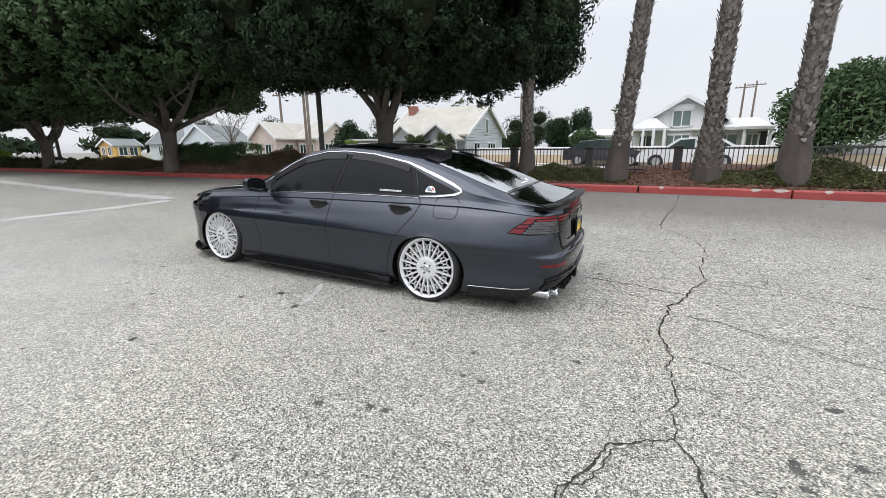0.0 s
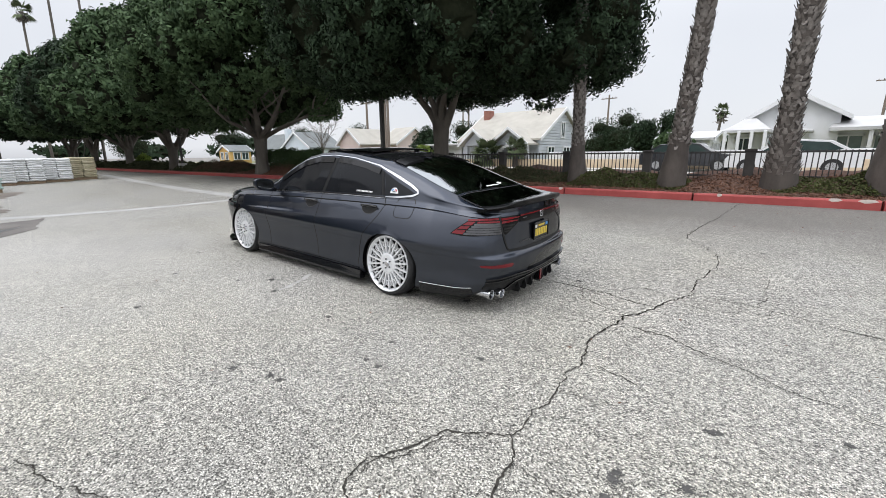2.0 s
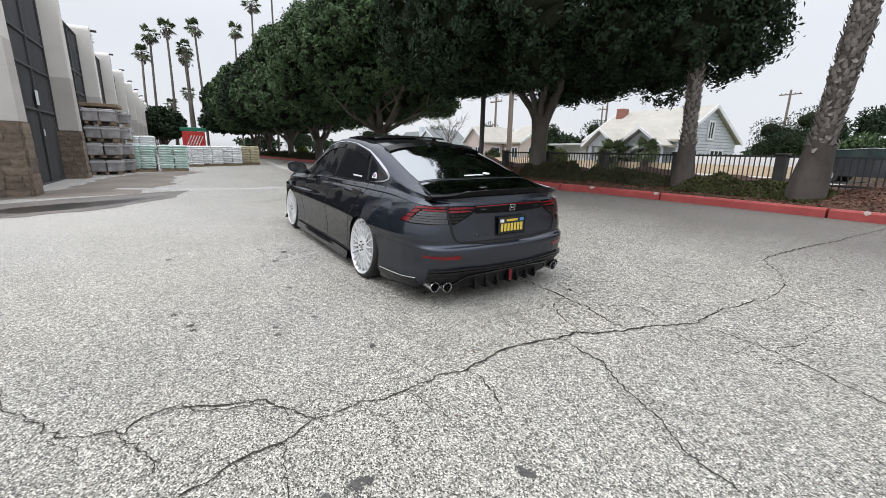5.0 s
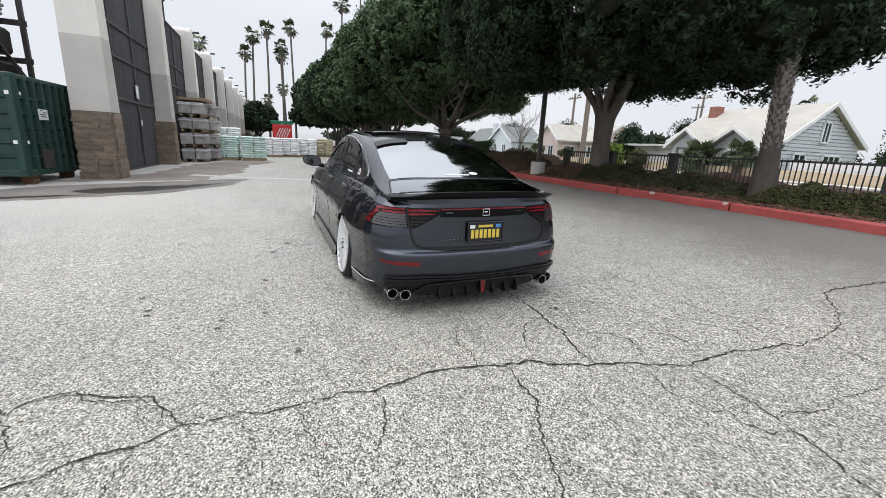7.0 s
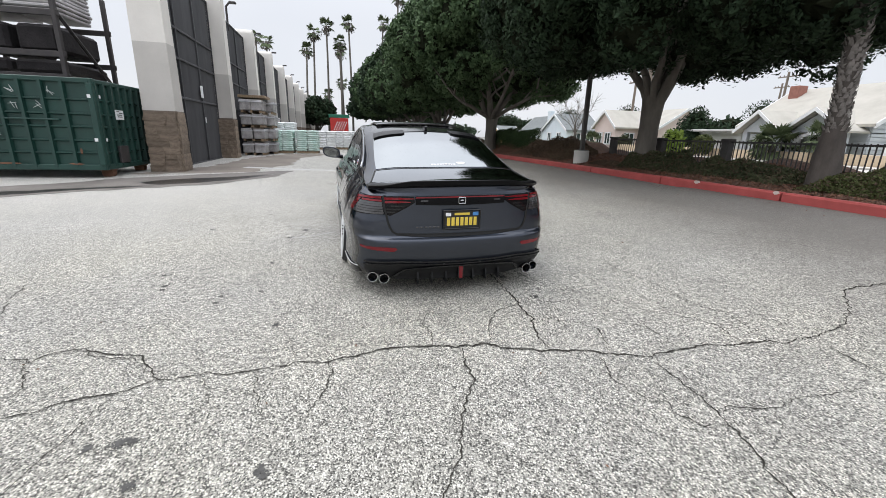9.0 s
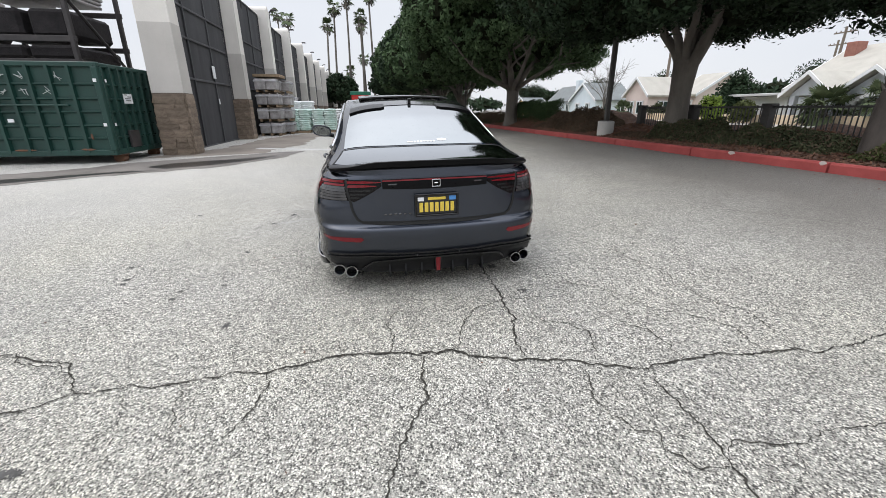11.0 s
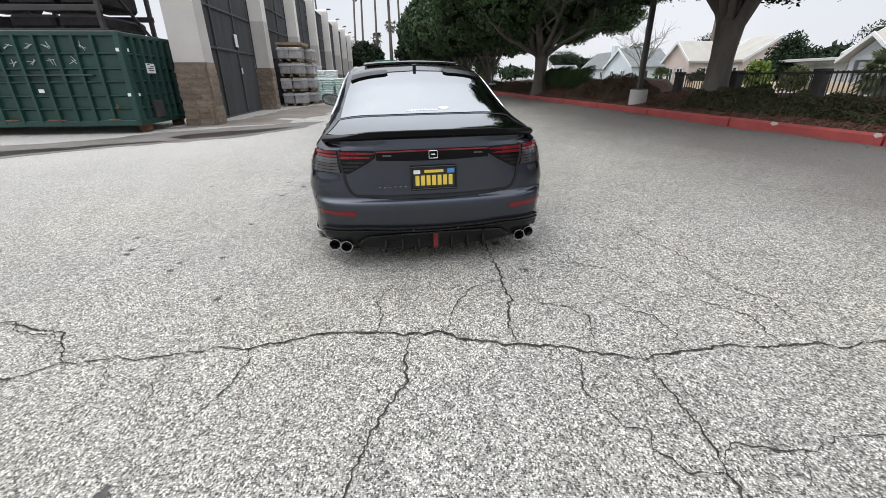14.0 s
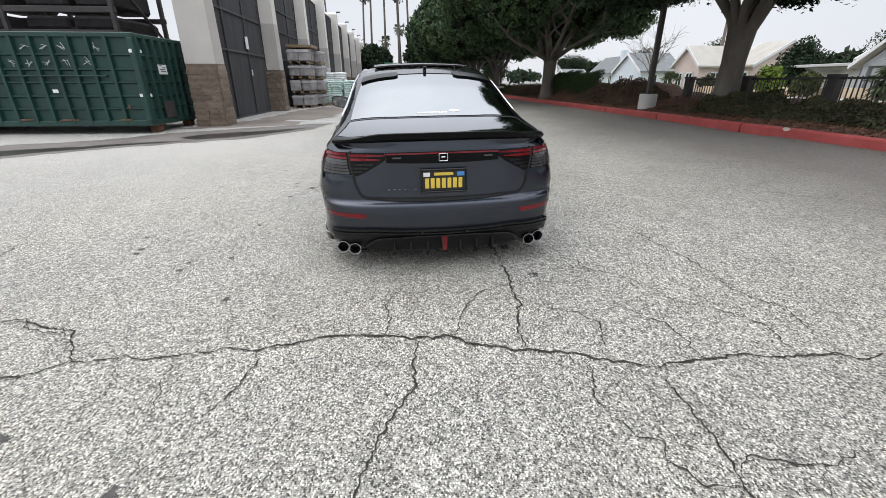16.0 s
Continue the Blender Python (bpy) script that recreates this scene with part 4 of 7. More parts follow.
M_PINK = plain("pinkish_stucco", (0.60, 0.49, 0.45), (0.70, 0.60, 0.55), 1, 30, 0.85)
M_YELLOW = plain("yellow_stucco", (0.62, 0.40, 0.12), (0.70, 0.47, 0.18), 1, 30, 0.85)
M_BLUEW = plain("pale_blue_stucco", (0.56, 0.63, 0.68), (0.66, 0.73, 0.77), 1, 30, 0.85)
M_BRICK = plain("chimney_brick", (0.22, 0.09, 0.07), (0.34, 0.16, 0.12), 5, 30, 0.9)
M_PAVE = plain("street_concrete", (0.46, 0.44, 0.41), (0.58, 0.56, 0.52), 0.6, 25, 0.9)
M_TANW = plain("tan_block_wall", (0.52, 0.41, 0.28), (0.64, 0.53, 0.39), 1.5, 25, 0.9)
M_LAWN = plain("dry_lawn", (0.12, 0.14, 0.05), (0.22, 0.21, 0.10), 1, 30, 0.95, bump=0.5)
M_PANE = plain("window_glass", (0.02, 0.035, 0.035), (0.05, 0.075, 0.07), 0.5, 4, 0.06, bump=0)
M_PANEG = plain("green_tinted_glass", (0.10, 0.15, 0.135), (0.2, 0.26, 0.24), 0.5, 4, 0.08, bump=0)
M_SIGNR = plain("red_sign", (0.52, 0.03, 0.025), (0.6, 0.05, 0.04), 1, 20, 0.4)
M_SIGNG = plain("sign_green", (0.01, 0.14, 0.08), (0.02, 0.18, 0.11), 1, 20, 0.4)
M_CARW = plain("white_car_paint", (0.6, 0.61, 0.62), (0.68, 0.69, 0.7), 1, 30, 0.25, coat=0.6, bump=0)
M_CARS = plain("silver_car_paint", (0.36, 0.37, 0.38), (0.44, 0.45, 0.46), 1, 30, 0.28, metal=0.5, coat=0.6, bump=0)
M_CARD = plain("dark_car_paint", (0.02, 0.022, 0.026), (0.035, 0.037, 0.042), 1, 30, 0.25, coat=0.6, bump=0)
M_RUBBER = plain("tyre_rubber", (0.010, 0.010, 0.011), (0.022, 0.022, 0.023), 8, 60, 0.75, bump=0.25)

M_TARP = plain("dark_wrapped_goods", (0.010, 0.009, 0.010), (0.035, 0.031, 0.032), 3, 18, 0.7, bump=0.6, depth=0.03, spec=0.2)
M_SHEETW = plain("pale_wrapped_goods", (0.30, 0.29, 0.29), (0.52, 0.5, 0.5), 2, 16, 0.5, bump=0.5, vary=0.15)

YARD_Z = 0.09
WALL_Y = -1.3


# ---- store building with battered pilasters ----
def building():
    bd = thing("building", -0.035, 0.272, YARD_Z, "store wall with pale stucco pilasters, stone bases and dark sheet bays", "building", rz=1.5)
    xs = [-10.70 - 6.5 * k for k in range(12)]
    H = 6.3

    def pilaster(x):
        pl_ = thing("pilaster", x, 0, 0)
        pl_.parent = bd
        lo, mid = 1.69, 3.42
        def tap(z):
            return 0.06 * (1 - z / H)
        def ring(z, g=0.0):
            a = tap(z) + g
            return [(-0.25 - a, WALL_Y - 0.76, z), (0.25 + a, WALL_Y - 0.76, z), (0.25 + a, WALL_Y + a, z), (-0.25 - a, WALL_Y + a, z)]
        for nm, z0, z1, mt, g in (("stone_core", 0, lo, M_STONEBED, 0.0), ("band", lo, mid, M_STUCCO_G, 0.012), ("shaft", mid, H, M_STUCCO, 0.01)):
            bm = bmesh.new()
            loft(bm, [ring(z0, g), ring(z1, g)], True, True)
            part(nm, bm, mt, pl_)
        bm = bmesh.new()
        tube(bm, [(0, WALL_Y - 0.9, H - 0.05), (0, WALL_Y - 0.02, H - 0.05)], 0.262, 18)
        part("rounded_cap", bm, M_STUCCO, pl_, smooth=40)
        return pl_

    for i, x in enumerate(xs):
        p = pilaster(x)
        if i < 3:
            rng = random.Random(40 + i)
            stone = []
            for s in range(5):
                bm = boxbm((0, 0, 0), (1, 1, 1), 0.06)
                for v in bm.verts:
                    v.co += Vector((rng.uniform(-0.07, 0.07), rng.uniform(-0.07, 0.07), rng.uniform(-0.05, 0.05)))
                me = bpy.data.meshes.new("stone")
                bm.to_mesh(me)
                bm.free()
                stone.append(me)
            z = 0.0
            while z < 1.63:
                hgt = min(rng.uniform(0.12, 0.26), 1.69 - z)
                a = 0.06 * (1 - z / H)
                u = WALL_Y - 0.76
                while u < WALL_Y + a - 0.03:
                    w = min(rng.uniform(0.22, 0.6), WALL_Y + a - u)
                    o = link("stone", rng.choice(stone), M_STONE, p)
                    o.location, o.scale = (0.25 + a + 0.01, u + w / 2, z + hgt / 2), (rng.uniform(0.05, 0.075), w - 0.004, hgt - 0.004)
                    u += w
                u = -0.25 - a
                while u < 0.25 + a - 0.03:
                    w = min(rng.uniform(0.22, 0.6), 0.25 + a - u)
                    o = link("stone", rng.choice(stone), M_STONE, p)
                    o.location, o.scale = (u + w / 2, WALL_Y + a + 0.01, z + hgt / 2), (w - 0.004, rng.uniform(0.05, 0.075), hgt - 0.004)
                    u += w
                z += hgt
    for i, x in enumerate(xs[:-1]):
        x1 = xs[i + 1]
        gate = thing("bay", 0, 0, 0)
        gate.parent = bd
        y = WALL_Y - 0.55
        top = H - 0.25
        w = x - x1 - 0.5
        cx = (x + x1) / 2
        bm = bmesh.new()
        n = int(w / 0.16)
        rows = []
        for z in (0.03, top):
            row = []
            for k in range(n * 2 + 1):
                row.append((cx - w / 2 + w * k / (2 * n), y + (0.018 if k % 2 else -0.018), z))
            rows.append(row)
        loft(bm, rows)
        part("sheet", bm, M_GATE, gate, "dark ribbed sheet cladding")
        for z in (0.05, 2.2, 3.4, 4.3, top):
            part("rail", boxbm((cx, y + 0.04, z), (w, 0.04, 0.07), 0.01), M_GATE, gate)
        for k in range(4):
            part("stile", boxbm((cx - w / 2 + 0.04 + (w - 0.08) * k / 3, y + 0.045, top / 2), (0.06, 0.05, top), 0.01), M_GATE, gate)
        if i == 0:
            part("notice", boxbm((cx - 0.9, y + 0.085, 2.55), (0.28, 0.012, 0.42), 0.003), M_WHITE, gate, "small white notice")
            part("notice", boxbm((cx - 1.0, y + 0.085, 1.55), (0.1, 0.012, 0.2), 0.003), M_WHITE, gate, "small white plate")
        # flood lamp on a bracket above the bay
        bm = bmesh.new()
        tube(bm, [(cx, y, top - 0.3), (cx, y, top + 0.75), (cx, y + 0.18, top + 0.95)], 0.05, 8)
        fl = part("lamp_bracket", bm, M_STEEL_D, gate, smooth=60)
        part("flood_lamp", boxbm((cx, y + 0.3, top + 0.93), (0.2, 0.3, 0.09), 0.02), M_STEEL_D, fl)
    part("back_wall", boxbm((-48.6, WALL_Y - 1.2, 3.0), (67.6, 0.3, 6.0)), M_STUCCO_G, bd)


building()


# unseen plain store front added behind the camera, kept low for the car's reflections
def unseen_store_front():
    sf = thing("building", 0, 0, 0, "unseen plain low store front added behind the camera", "building")
    part("front_wall", boxbm((14, -30.0, 1.5), (70, 0.4, 3.4)), M_STUCCO_G, sf)
    part("parapet", boxbm((14, -29.9, 3.4), (70.4, 0.7, 0.4), 0.03), M_STUCCO_G, sf)
    for k in range(9):
        part("pier", boxbm((-12 + 6.5 * k, -29.7, 1.5), (0.8, 0.4, 3.3), 0.02), M_STONEBED, sf)


unseen_store_front()


# ---- storage racks of goods behind the dumpster ----
def rack():
    rk = thing("storage_rack", -13.0, -7.4, YARD_Z, "dark steel storage rack stacked with wrapped goods", "rack")
    for x in (-1.3, 1.3):
        for y in (-3.0, 0.0, 3.0):
            part("upright", boxbm((x, y, 2.6), (0.12, 0.12, 5.2), 0.01), M_STEEL_D, rk)
    for z in (2.55, 3.15, 4.2):
        for x in (-1.3, 1.3):
            part("beam", boxbm((x, 0, z), (0.08, 6.2, 0.16), 0.01), M_STEEL_D, rk)
    for k, y in enumerate((-3.0, 0.0, 3.0)):
        bm = bmesh.new()
        tube(bm, [(-1.3, y, 2.4), (1.3, y, 4.3)], 0.05, 6)
        part("brace", bm, M_STEEL_D, rk)
    rng = random.Random(8)
    for y in (-2.1, -0.6, 0.9, 2.2):
        for k in range(9):
            st = boxbm((rng.uniform(-0.05, 0.05), y + rng.uniform(-0.04, 0.04), 4.34 + 0.11 * k), (1.9, 1.15, 0.1), 0.03)
            part("bag", st, M_SHEETW, rk)
    for y in (-2.3, -0.7, 1.0, 2.3):
        part("pipe_crate", boxbm((0, y, 2.83), (2.3, 1.2, 0.36), 0.08), M_TARP, rk)
        part("wrapped_load", boxbm((rng.uniform(-0.1, 0.1), y, 3.60), (2.1, rng.uniform(1.0, 1.25), 0.72), 0.09), M_TARP, rk)


rack()


# ---- roll-off dumpster ----
def dumpster():
    x0, x1, y1, L, h = -11.22, -8.76, -2.36, 6.6, 2.25
    z0 = 0.28
    dp = thing("dumpster", (x0 + x1) / 2, y1 - L / 2, YARD_Z - 0.01, "green steel roll-off dumpster with ribbed sides", "dumpster")
    W = x1 - x0
    t = 0.06
    for nm, c, s in (("side_wall", (W / 2 - t, 0, (z0 + h) / 2), (t, L, h - z0)), ("side_wall", (-W / 2 + t, 0, (z0 + h) / 2), (t, L, h - z0)),
                     ("end_wall", (0, L / 2 - t, (z0 + h) / 2), (W - 0.1, t, h - z0)), ("end_wall", (0, -L / 2 + t, (z0 + h) / 2), (W - 0.1, t, h - z0)), ("floor_plate", (0, 0, z0), (W - 0.1, L, 0.08))):
        part(nm, boxbm(c, s, 0.008), M_GREEN, dp)
    for s in (1, -1):
        part("top_rail", boxbm((s * (W / 2 - 0.03), 0, h), (0.13, L + 0.08, 0.11), 0.015), M_GREEN, dp)
        part("bottom_rail", boxbm((s * (W / 2 - 0.03), 0, z0), (0.15, L + 0.06, 0.13), 0.015), M_GREEN, dp)
        part("end_rail", boxbm((0, s * (L / 2 - 0.03), h - 0.002), (W - 0.02, 0.12, 0.10), 0.015), M_GREEN, dp)
        part("sill_rail", boxbm((0, s * (L / 2 - 0.03), z0 + 0.002), (W - 0.02, 0.14, 0.13), 0.015), M_GREEN, dp)
    rib = bmesh.new()
    prism(rib, [(-0.05, 0.0), (-0.032, 0.085), (0.032, 0.085), (0.05, 0.0)], "z", z0, h - 0.02)
    me = bpy.data.meshes.new("rib")
    rib.to_mesh(me)
    rib.free()
    side_ys = [L / 2 - 0.06] + [L / 2 - 0.58 - 0.418 * k for k in range(15)]
    for y in side_ys:
        if y < -L / 2 + 0.06:
            continue
        for s in (1, -1):
            o = link("rib", me, M_GREEN, dp)
            o.location, o.rotation_euler = (s * (W / 2 - 0.03), y, 0), (0, 0, -s * math.pi / 2)
    for k in range(8):
        o = link("rib", me, M_GREEN, dp)
        o.location = (-W / 2 + 0.08 + k * (W - 0.16) / 7, L / 2 - 0.03, 0)
    for z in (0.63, 0.92, 1.23, 1.52, 1.84):
        bm = bmesh.new()
        prism(bm, [(W / 2 - 0.035, z - 0.045), (W / 2 + 0.022, z - 0.018), (W / 2 + 0.022, z + 0.012), (W / 2 - 0.035, z + 0.018)], "y", -L / 2 + 0.06, L / 2 - 0.06)
        part("crease", bm, M_GREEN, dp)
        bm = bmesh.new()
        prism(bm, [(L / 2 - 0.035, z - 0.045), (L / 2 + 0.02, z - 0.018), (L / 2 + 0.02, z + 0.012), (L / 2 - 0.035, z + 0.018)], "x", -W / 2 + 0.06, W / 2 - 0.06)
        part("crease", bm, M_GREEN, dp)
    part("mid_rail", boxbm((W / 2 + 0.015, -0.35, 1.37), (0.09, L - 0.8, 0.035), 0.008), M_GREEN, dp)
    part("corner_post", boxbm((W / 2 - 0.01, L / 2 - 0.02, (z0 + h) / 2), (0.15, 0.12, h - z0 - 0.1), 0.012), M_GREEN, dp)
    part("opening", boxbm((W / 2 - 0.86, L / 2 + 0.035, 0.56), (0.42, 0.06, 0.42), 0.01), M_STEEL_D, dp, "dark square opening in the end wall")
    part("label_plate", boxbm((W / 2 - 0.89, L / 2 + 0.066, 1.53), (0.38, 0.012, 0.23), 0.004), M_WHITE, dp, "torn white sticker with illegible print")
    for k, (dx, w) in enumerate(((0.08, 0.1), (-0.06, 0.14), (0.02, 0.24), (0.0, 0.2))):
        part("print_bar", boxbm((W / 2 - 0.89 + dx, L / 2 + 0.075, 1.62 - 0.045 * k), (w, 0.006, 0.02)), M_STEEL_D, dp)
    for x, z in ((W / 2 - 0.12, 1.91), (W / 2 - 0.1, 0.93)):
        part("reflector", boxbm((x, L / 2 + 0.075, z), (0.05, 0.012, 0.07)), M_WHITE, dp)
    for y, z, w in ((L / 2 - 0.05, 1.91, 0.07), (L / 2 - 0.06, 0.93, 0.07), (L / 2 - 2.0, 1.03, 0.12)):
        part("reflector", boxbm((W / 2 + 0.07, y, z), (0.012, w, 0.075)), M_WHITE, dp)
    # chalked marks: plain strokes
    rng = random.Random(4)
    for y, z in ((-2.42, 1.99), (-1.99, 2.0), (-1.59, 1.99), (-0.84, 1.99), (-2.8, 1.66), (-2.45, 1.66), (-2.03, 1.67), (-1.59, 1.68), (-1.15, 1.69)):
        bm = bmesh.new()
        for q in range(3):
            a = rng.uniform(0, 3.1)
            d = Vector((0, math.cos(a) * 0.085, math.sin(a) * 0.07))
            o = Vector((W / 2 + 0.004, L / 2 + y + rng.uniform(-0.05, 0.05), z + rng.uniform(-0.04, 0.04)))
            tube(bm, [o - d, o + d], 0.007, 4)
        part("chalk_mark", bm, M_CHALK, dp)
    # rust and scraped paint along the lower rail and the corner
    for y, z, w, hh in ((-0.02, 0.75, 0.05, 0.4), (-0.55, 0.36, 0.3, 0.05), (-1.9, 0.36, 0.5, 0.04), (-0.4, 0.66, 0.05, 0.14), (-2.9, 0.37, 0.35, 0.05)):
        bm = bmesh.new()
        bmesh.ops.create_icosphere(bm, subdivisions=2, radius=0.5)
        for v in bm.verts:
            v.co = Vector((v.co.x * 0.02, v.co.y * w, v.co.z * hh)) * (1 + 0.45 * noise.noise(v.co * 7 + Vector((y, z, 0))))
        part("rust_patch", bm, M_RUST, dp, "patch of bare rust").location = (W / 2 + 0.047, L / 2 + y - 0.02, z)
    for s in (W / 2 - 0.42, -W / 2 + 0.42):
        for y in (L / 2 - 0.16, -L / 2 + 0.3):
            bm = bmesh.new()
            tube(bm, [(s - 0.1, y, 0.125), (s + 0.1, y, 0.125)], 0.125, 16)
            wh = part("roller", bm, M_RUST, dp, "rusty steel roller", smooth=40)
            part("roller_bracket", boxbm((s, y - 0.02, 0.24), (0.3, 0.34, 0.12), 0.02), M_RUST, wh)


dumpster()


# ---- pallets of goods ----
def pallet_base(owner):
    for y in (-0.5, -0.25, 0.0, 0.25, 0.5):
        part("deck_board", boxbm((0, y, 0.12), (1.2, 0.11, 0.02)), M_WOOD, owner)
    for x in (-0.55, 0.0, 0.55):
        part("stringer", boxbm((x, 0, 0.055), (0.09, 1.1, 0.1)), M_WOOD, owner)


def bag_mesh(w, d, h, seed):
    rng = np.random.default_rng(seed)
    bm = boxbm((0, 0, 0), (w, d, h), h * 0.42)
    bmesh.ops.subdivide_edges(bm, edges=[e for e in bm.edges if e.calc_length() > 0.2], cuts=2, use_grid_fill=True)
    for v in bm.verts:
        v.co.z += 0.25 * h * noise.noise(v.co * 5 + Vector((seed, 0, 0)))
        v.co.x += 0.02 * noise.noise(v.co * 8 + Vector((0, seed, 0)))
    me = bpy.data.meshes.new("bag")
    bm.normal_update()
    for f in bm.faces:
        f.smooth = True
    bm.to_mesh(me)
    bm.free()
    return me


BAGS = {k: [bag_mesh(0.62, 0.6, 0.13, s + q * 10) for s in range(4)] for q, k in enumerate("wgt")}


def bag_pallet(x, y, kind, layers, label, rz=0.0, base=None):
    z = float(gz(x, y)) if base is None else base
    pb = thing("bag_pallet", x, y, z, label, "pallet of bags", group="pallets of bags", rz=rz)
    pallet_base(pb)
    rng = random.Random(int(x * 7 + y * 13 + layers))
    mt = {"w": M_BAGW, "g": M_BAGG, "t": M_BAGT}[kind]
    for k in range(layers):
        for ix in (-0.3, 0.3):
            for iy in (-0.29, 0.29):
                o = link("bag", rng.choice(BAGS[kind]), mt, pb)
                o.location = (ix + rng.uniform(-0.02, 0.02), iy + rng.uniform(-0.02, 0.02), 0.19 + 0.108 * k)
                o.rotation_euler = (0, 0, rng.uniform(-0.06, 0.06))
    return pb


LB = "pallet stacked with white plastic soil bags"
LG = "pallet stacked with green and white soil bags"
for k in range(2):
    bag_pallet(-21.9, -0.2 + 1.3 * k, "g", 10, LG)
bag_pallet(-23.6, -0.3, "w", 14, LG)
for k, y in enumerate((1.8, 2.9, 4.05)):
    bag_pallet(-27.2 - 0.7 * k, y, "w", 10, LB)
bag_pallet(-29.4, 5.2, "t", 10, "pallet stacked with tan paper sacks")
for k, y in enumerate((0.6, 1.8, 3.0)):
    bag_pallet(-30.6, y, "w", 10, LB)


def block_pallet(x, y, tiers, seed):
    z = float(gz(x, y))
    bp = thing("paver_pallet", x, y, z, "tall stack of stretch-wrapped grey pavers on pallets", "pallet of pavers", group="pallets of pavers")
    rng = random.Random(seed)
    zz = 0.0
    for k in range(tiers):
        for yy in (-0.4, 0.0, 0.4):
            part("stringer", boxbm((0, yy, zz + 0.06), (1.05, 0.1, 0.1)), M_WOOD, bp)
        for a in (-0.26, 0.26):
            for b in (-0.26, 0.26):
                part("paver_block", boxbm((a + rng.uniform(-0.02, 0.02), b + rng.uniform(-0.02, 0.02), zz + 0.36), (0.5, 0.5, 0.48), 0.03), M_BLOCK, bp)
        part("wrap", boxbm((0, 0, zz + 0.5), (1.07, 1.07, 0.06), 0.01), M_WRAP, bp)
        zz += 0.66
    return bp


block_pallet(-19.6, -1.15, 4, 1)
block_pallet(-20.9, -0.85, 4, 2)
block_pallet(-22.0, -1.5, 4, 3)
block_pallet(-24.0, -1.2, 3, 4)
part("plank_stack", boxbm((-19.8, -1.1, float(gz(-19.6, -1.1)) + 2.72), (1.3, 1.2, 0.12), 0.01), M_WOOD)
tagged(bpy.data.objects["plank_stack"], "flat stack of boards on top of the pavers", "boards")


# ---- road sign of the store, trees and palms at the end of the lot ----
def sign():
    sg = thing("store_sign", -52.2, 2.0, 0.4, "square red store sign with pale diagonal strokes", "sign", rz=4)
    part("panel", boxbm((0, 0, 1.75), (0.3, 2.2, 1.75), 0.03), M_SIGNR, sg)
    part("crown_board", boxbm((0, 0, 2.85), (0.34, 2.5, 0.4), 0.03), M_SIGNG, sg)
    for k in range(5):
        bm = bmesh.new()
        tube(bm, [(0.17, -0.7 + 0.28 * k, 1.15), (0.17, -0.2 + 0.28 * k, 2.2)], 0.05, 6)
        part("stroke", bm, M_WHITE, sg, "pale diagonal stroke")
    for y in (-0.8, 0.8):
        part("leg", boxbm((0, y, 0.45), (0.2, 0.2, 0.95)), M_WHITE, sg)


sign()

for i, (x, y, h, L, ln) in enumerate(((-67, -2.9, 13.4, 1.35, -1.3), (-68, -1.9, 15.8, 1.4, -0.4), (-67, 0.1, 16.4, 1.4, 0.4), (-70, 1.9, 14.2, 1.35, -2.0), (-67, 3.6, 17.2, 1.4, -0.2), (-70, 2.3, 14.8, 1.35, 0.9),
                                      (-78, 9.4, 20.0, 1.6, 0.2), (-72, 11.3, 22.6, 1.6, 0.3), (-72, 14.2, 26.0, 1.6, 0.3), (-80, -0.6, 8.0, 1.3, 0.0), (-76, -9.8, 15.4, 1.5, 0.4), (-90, -14.0, 18.6, 1.6, 0.3), (-84, 2.0, 10.5, 1.4, 0.2))):
    far_palm(x, y, h, 60 + i, L, ln)
ficus(-62, -1.2, 3.0, 2.3, 6.2, 6000, 50, 0.26, 0.25, 1.3, M_LEAF, 2.6, "round dark tree at the end of the lot", base=0.3)
ficus(-66, -5.2, 3.2, 2.3, 6.0, 6000, 51, 0.26, 0.25, 1.3, M_LEAF, 2.6, "round dark tree at the end of the lot", base=0.3)

# ---- street beyond the fence ----
def slab(name, x0, x1, y0, y1, z, mt, label, category, t=0.12):
    ob = part(name, boxbm(((x0 + x1) / 2, (y0 + y1) / 2, z - t / 2), (x1 - x0, y1 - y0, t)), mt)
    return tagged(ob, label, category, kind="structure")


SZ = 0.40
slab("pavement_street", -90, 60, 14.4, 16.6, SZ + 0.06, M_PAVE, "pale concrete pavement behind the fence", "pavement")
slab("road_street", -90, 60, 16.7, 25.5, SZ, M_PAVE, "pale concrete street in front of the houses", "road")
slab("pavement_far", -90, 60, 25.6, 27.2, SZ + 0.08, M_PAVE, "pale pavement in front of the houses", "pavement")
tagged(part("wall_low_street", boxbm((-9, 27.35, SZ + 0.30), (46, 0.2, 0.62), 0.02), M_TANW), "low tan garden wall across the street", "wall", kind="structure")
tagged(part("wall_white_street", boxbm((1, 27.75, SZ + 0.53), (26, 0.16, 1.10), 0.02), M_WHITE), "white painted garden wall before the houses", "wall", kind="structure")
slab("lawn", -90, 60, 27.3, 60, SZ + 0.05, M_LAWN, "dry front lawns", "lawn")


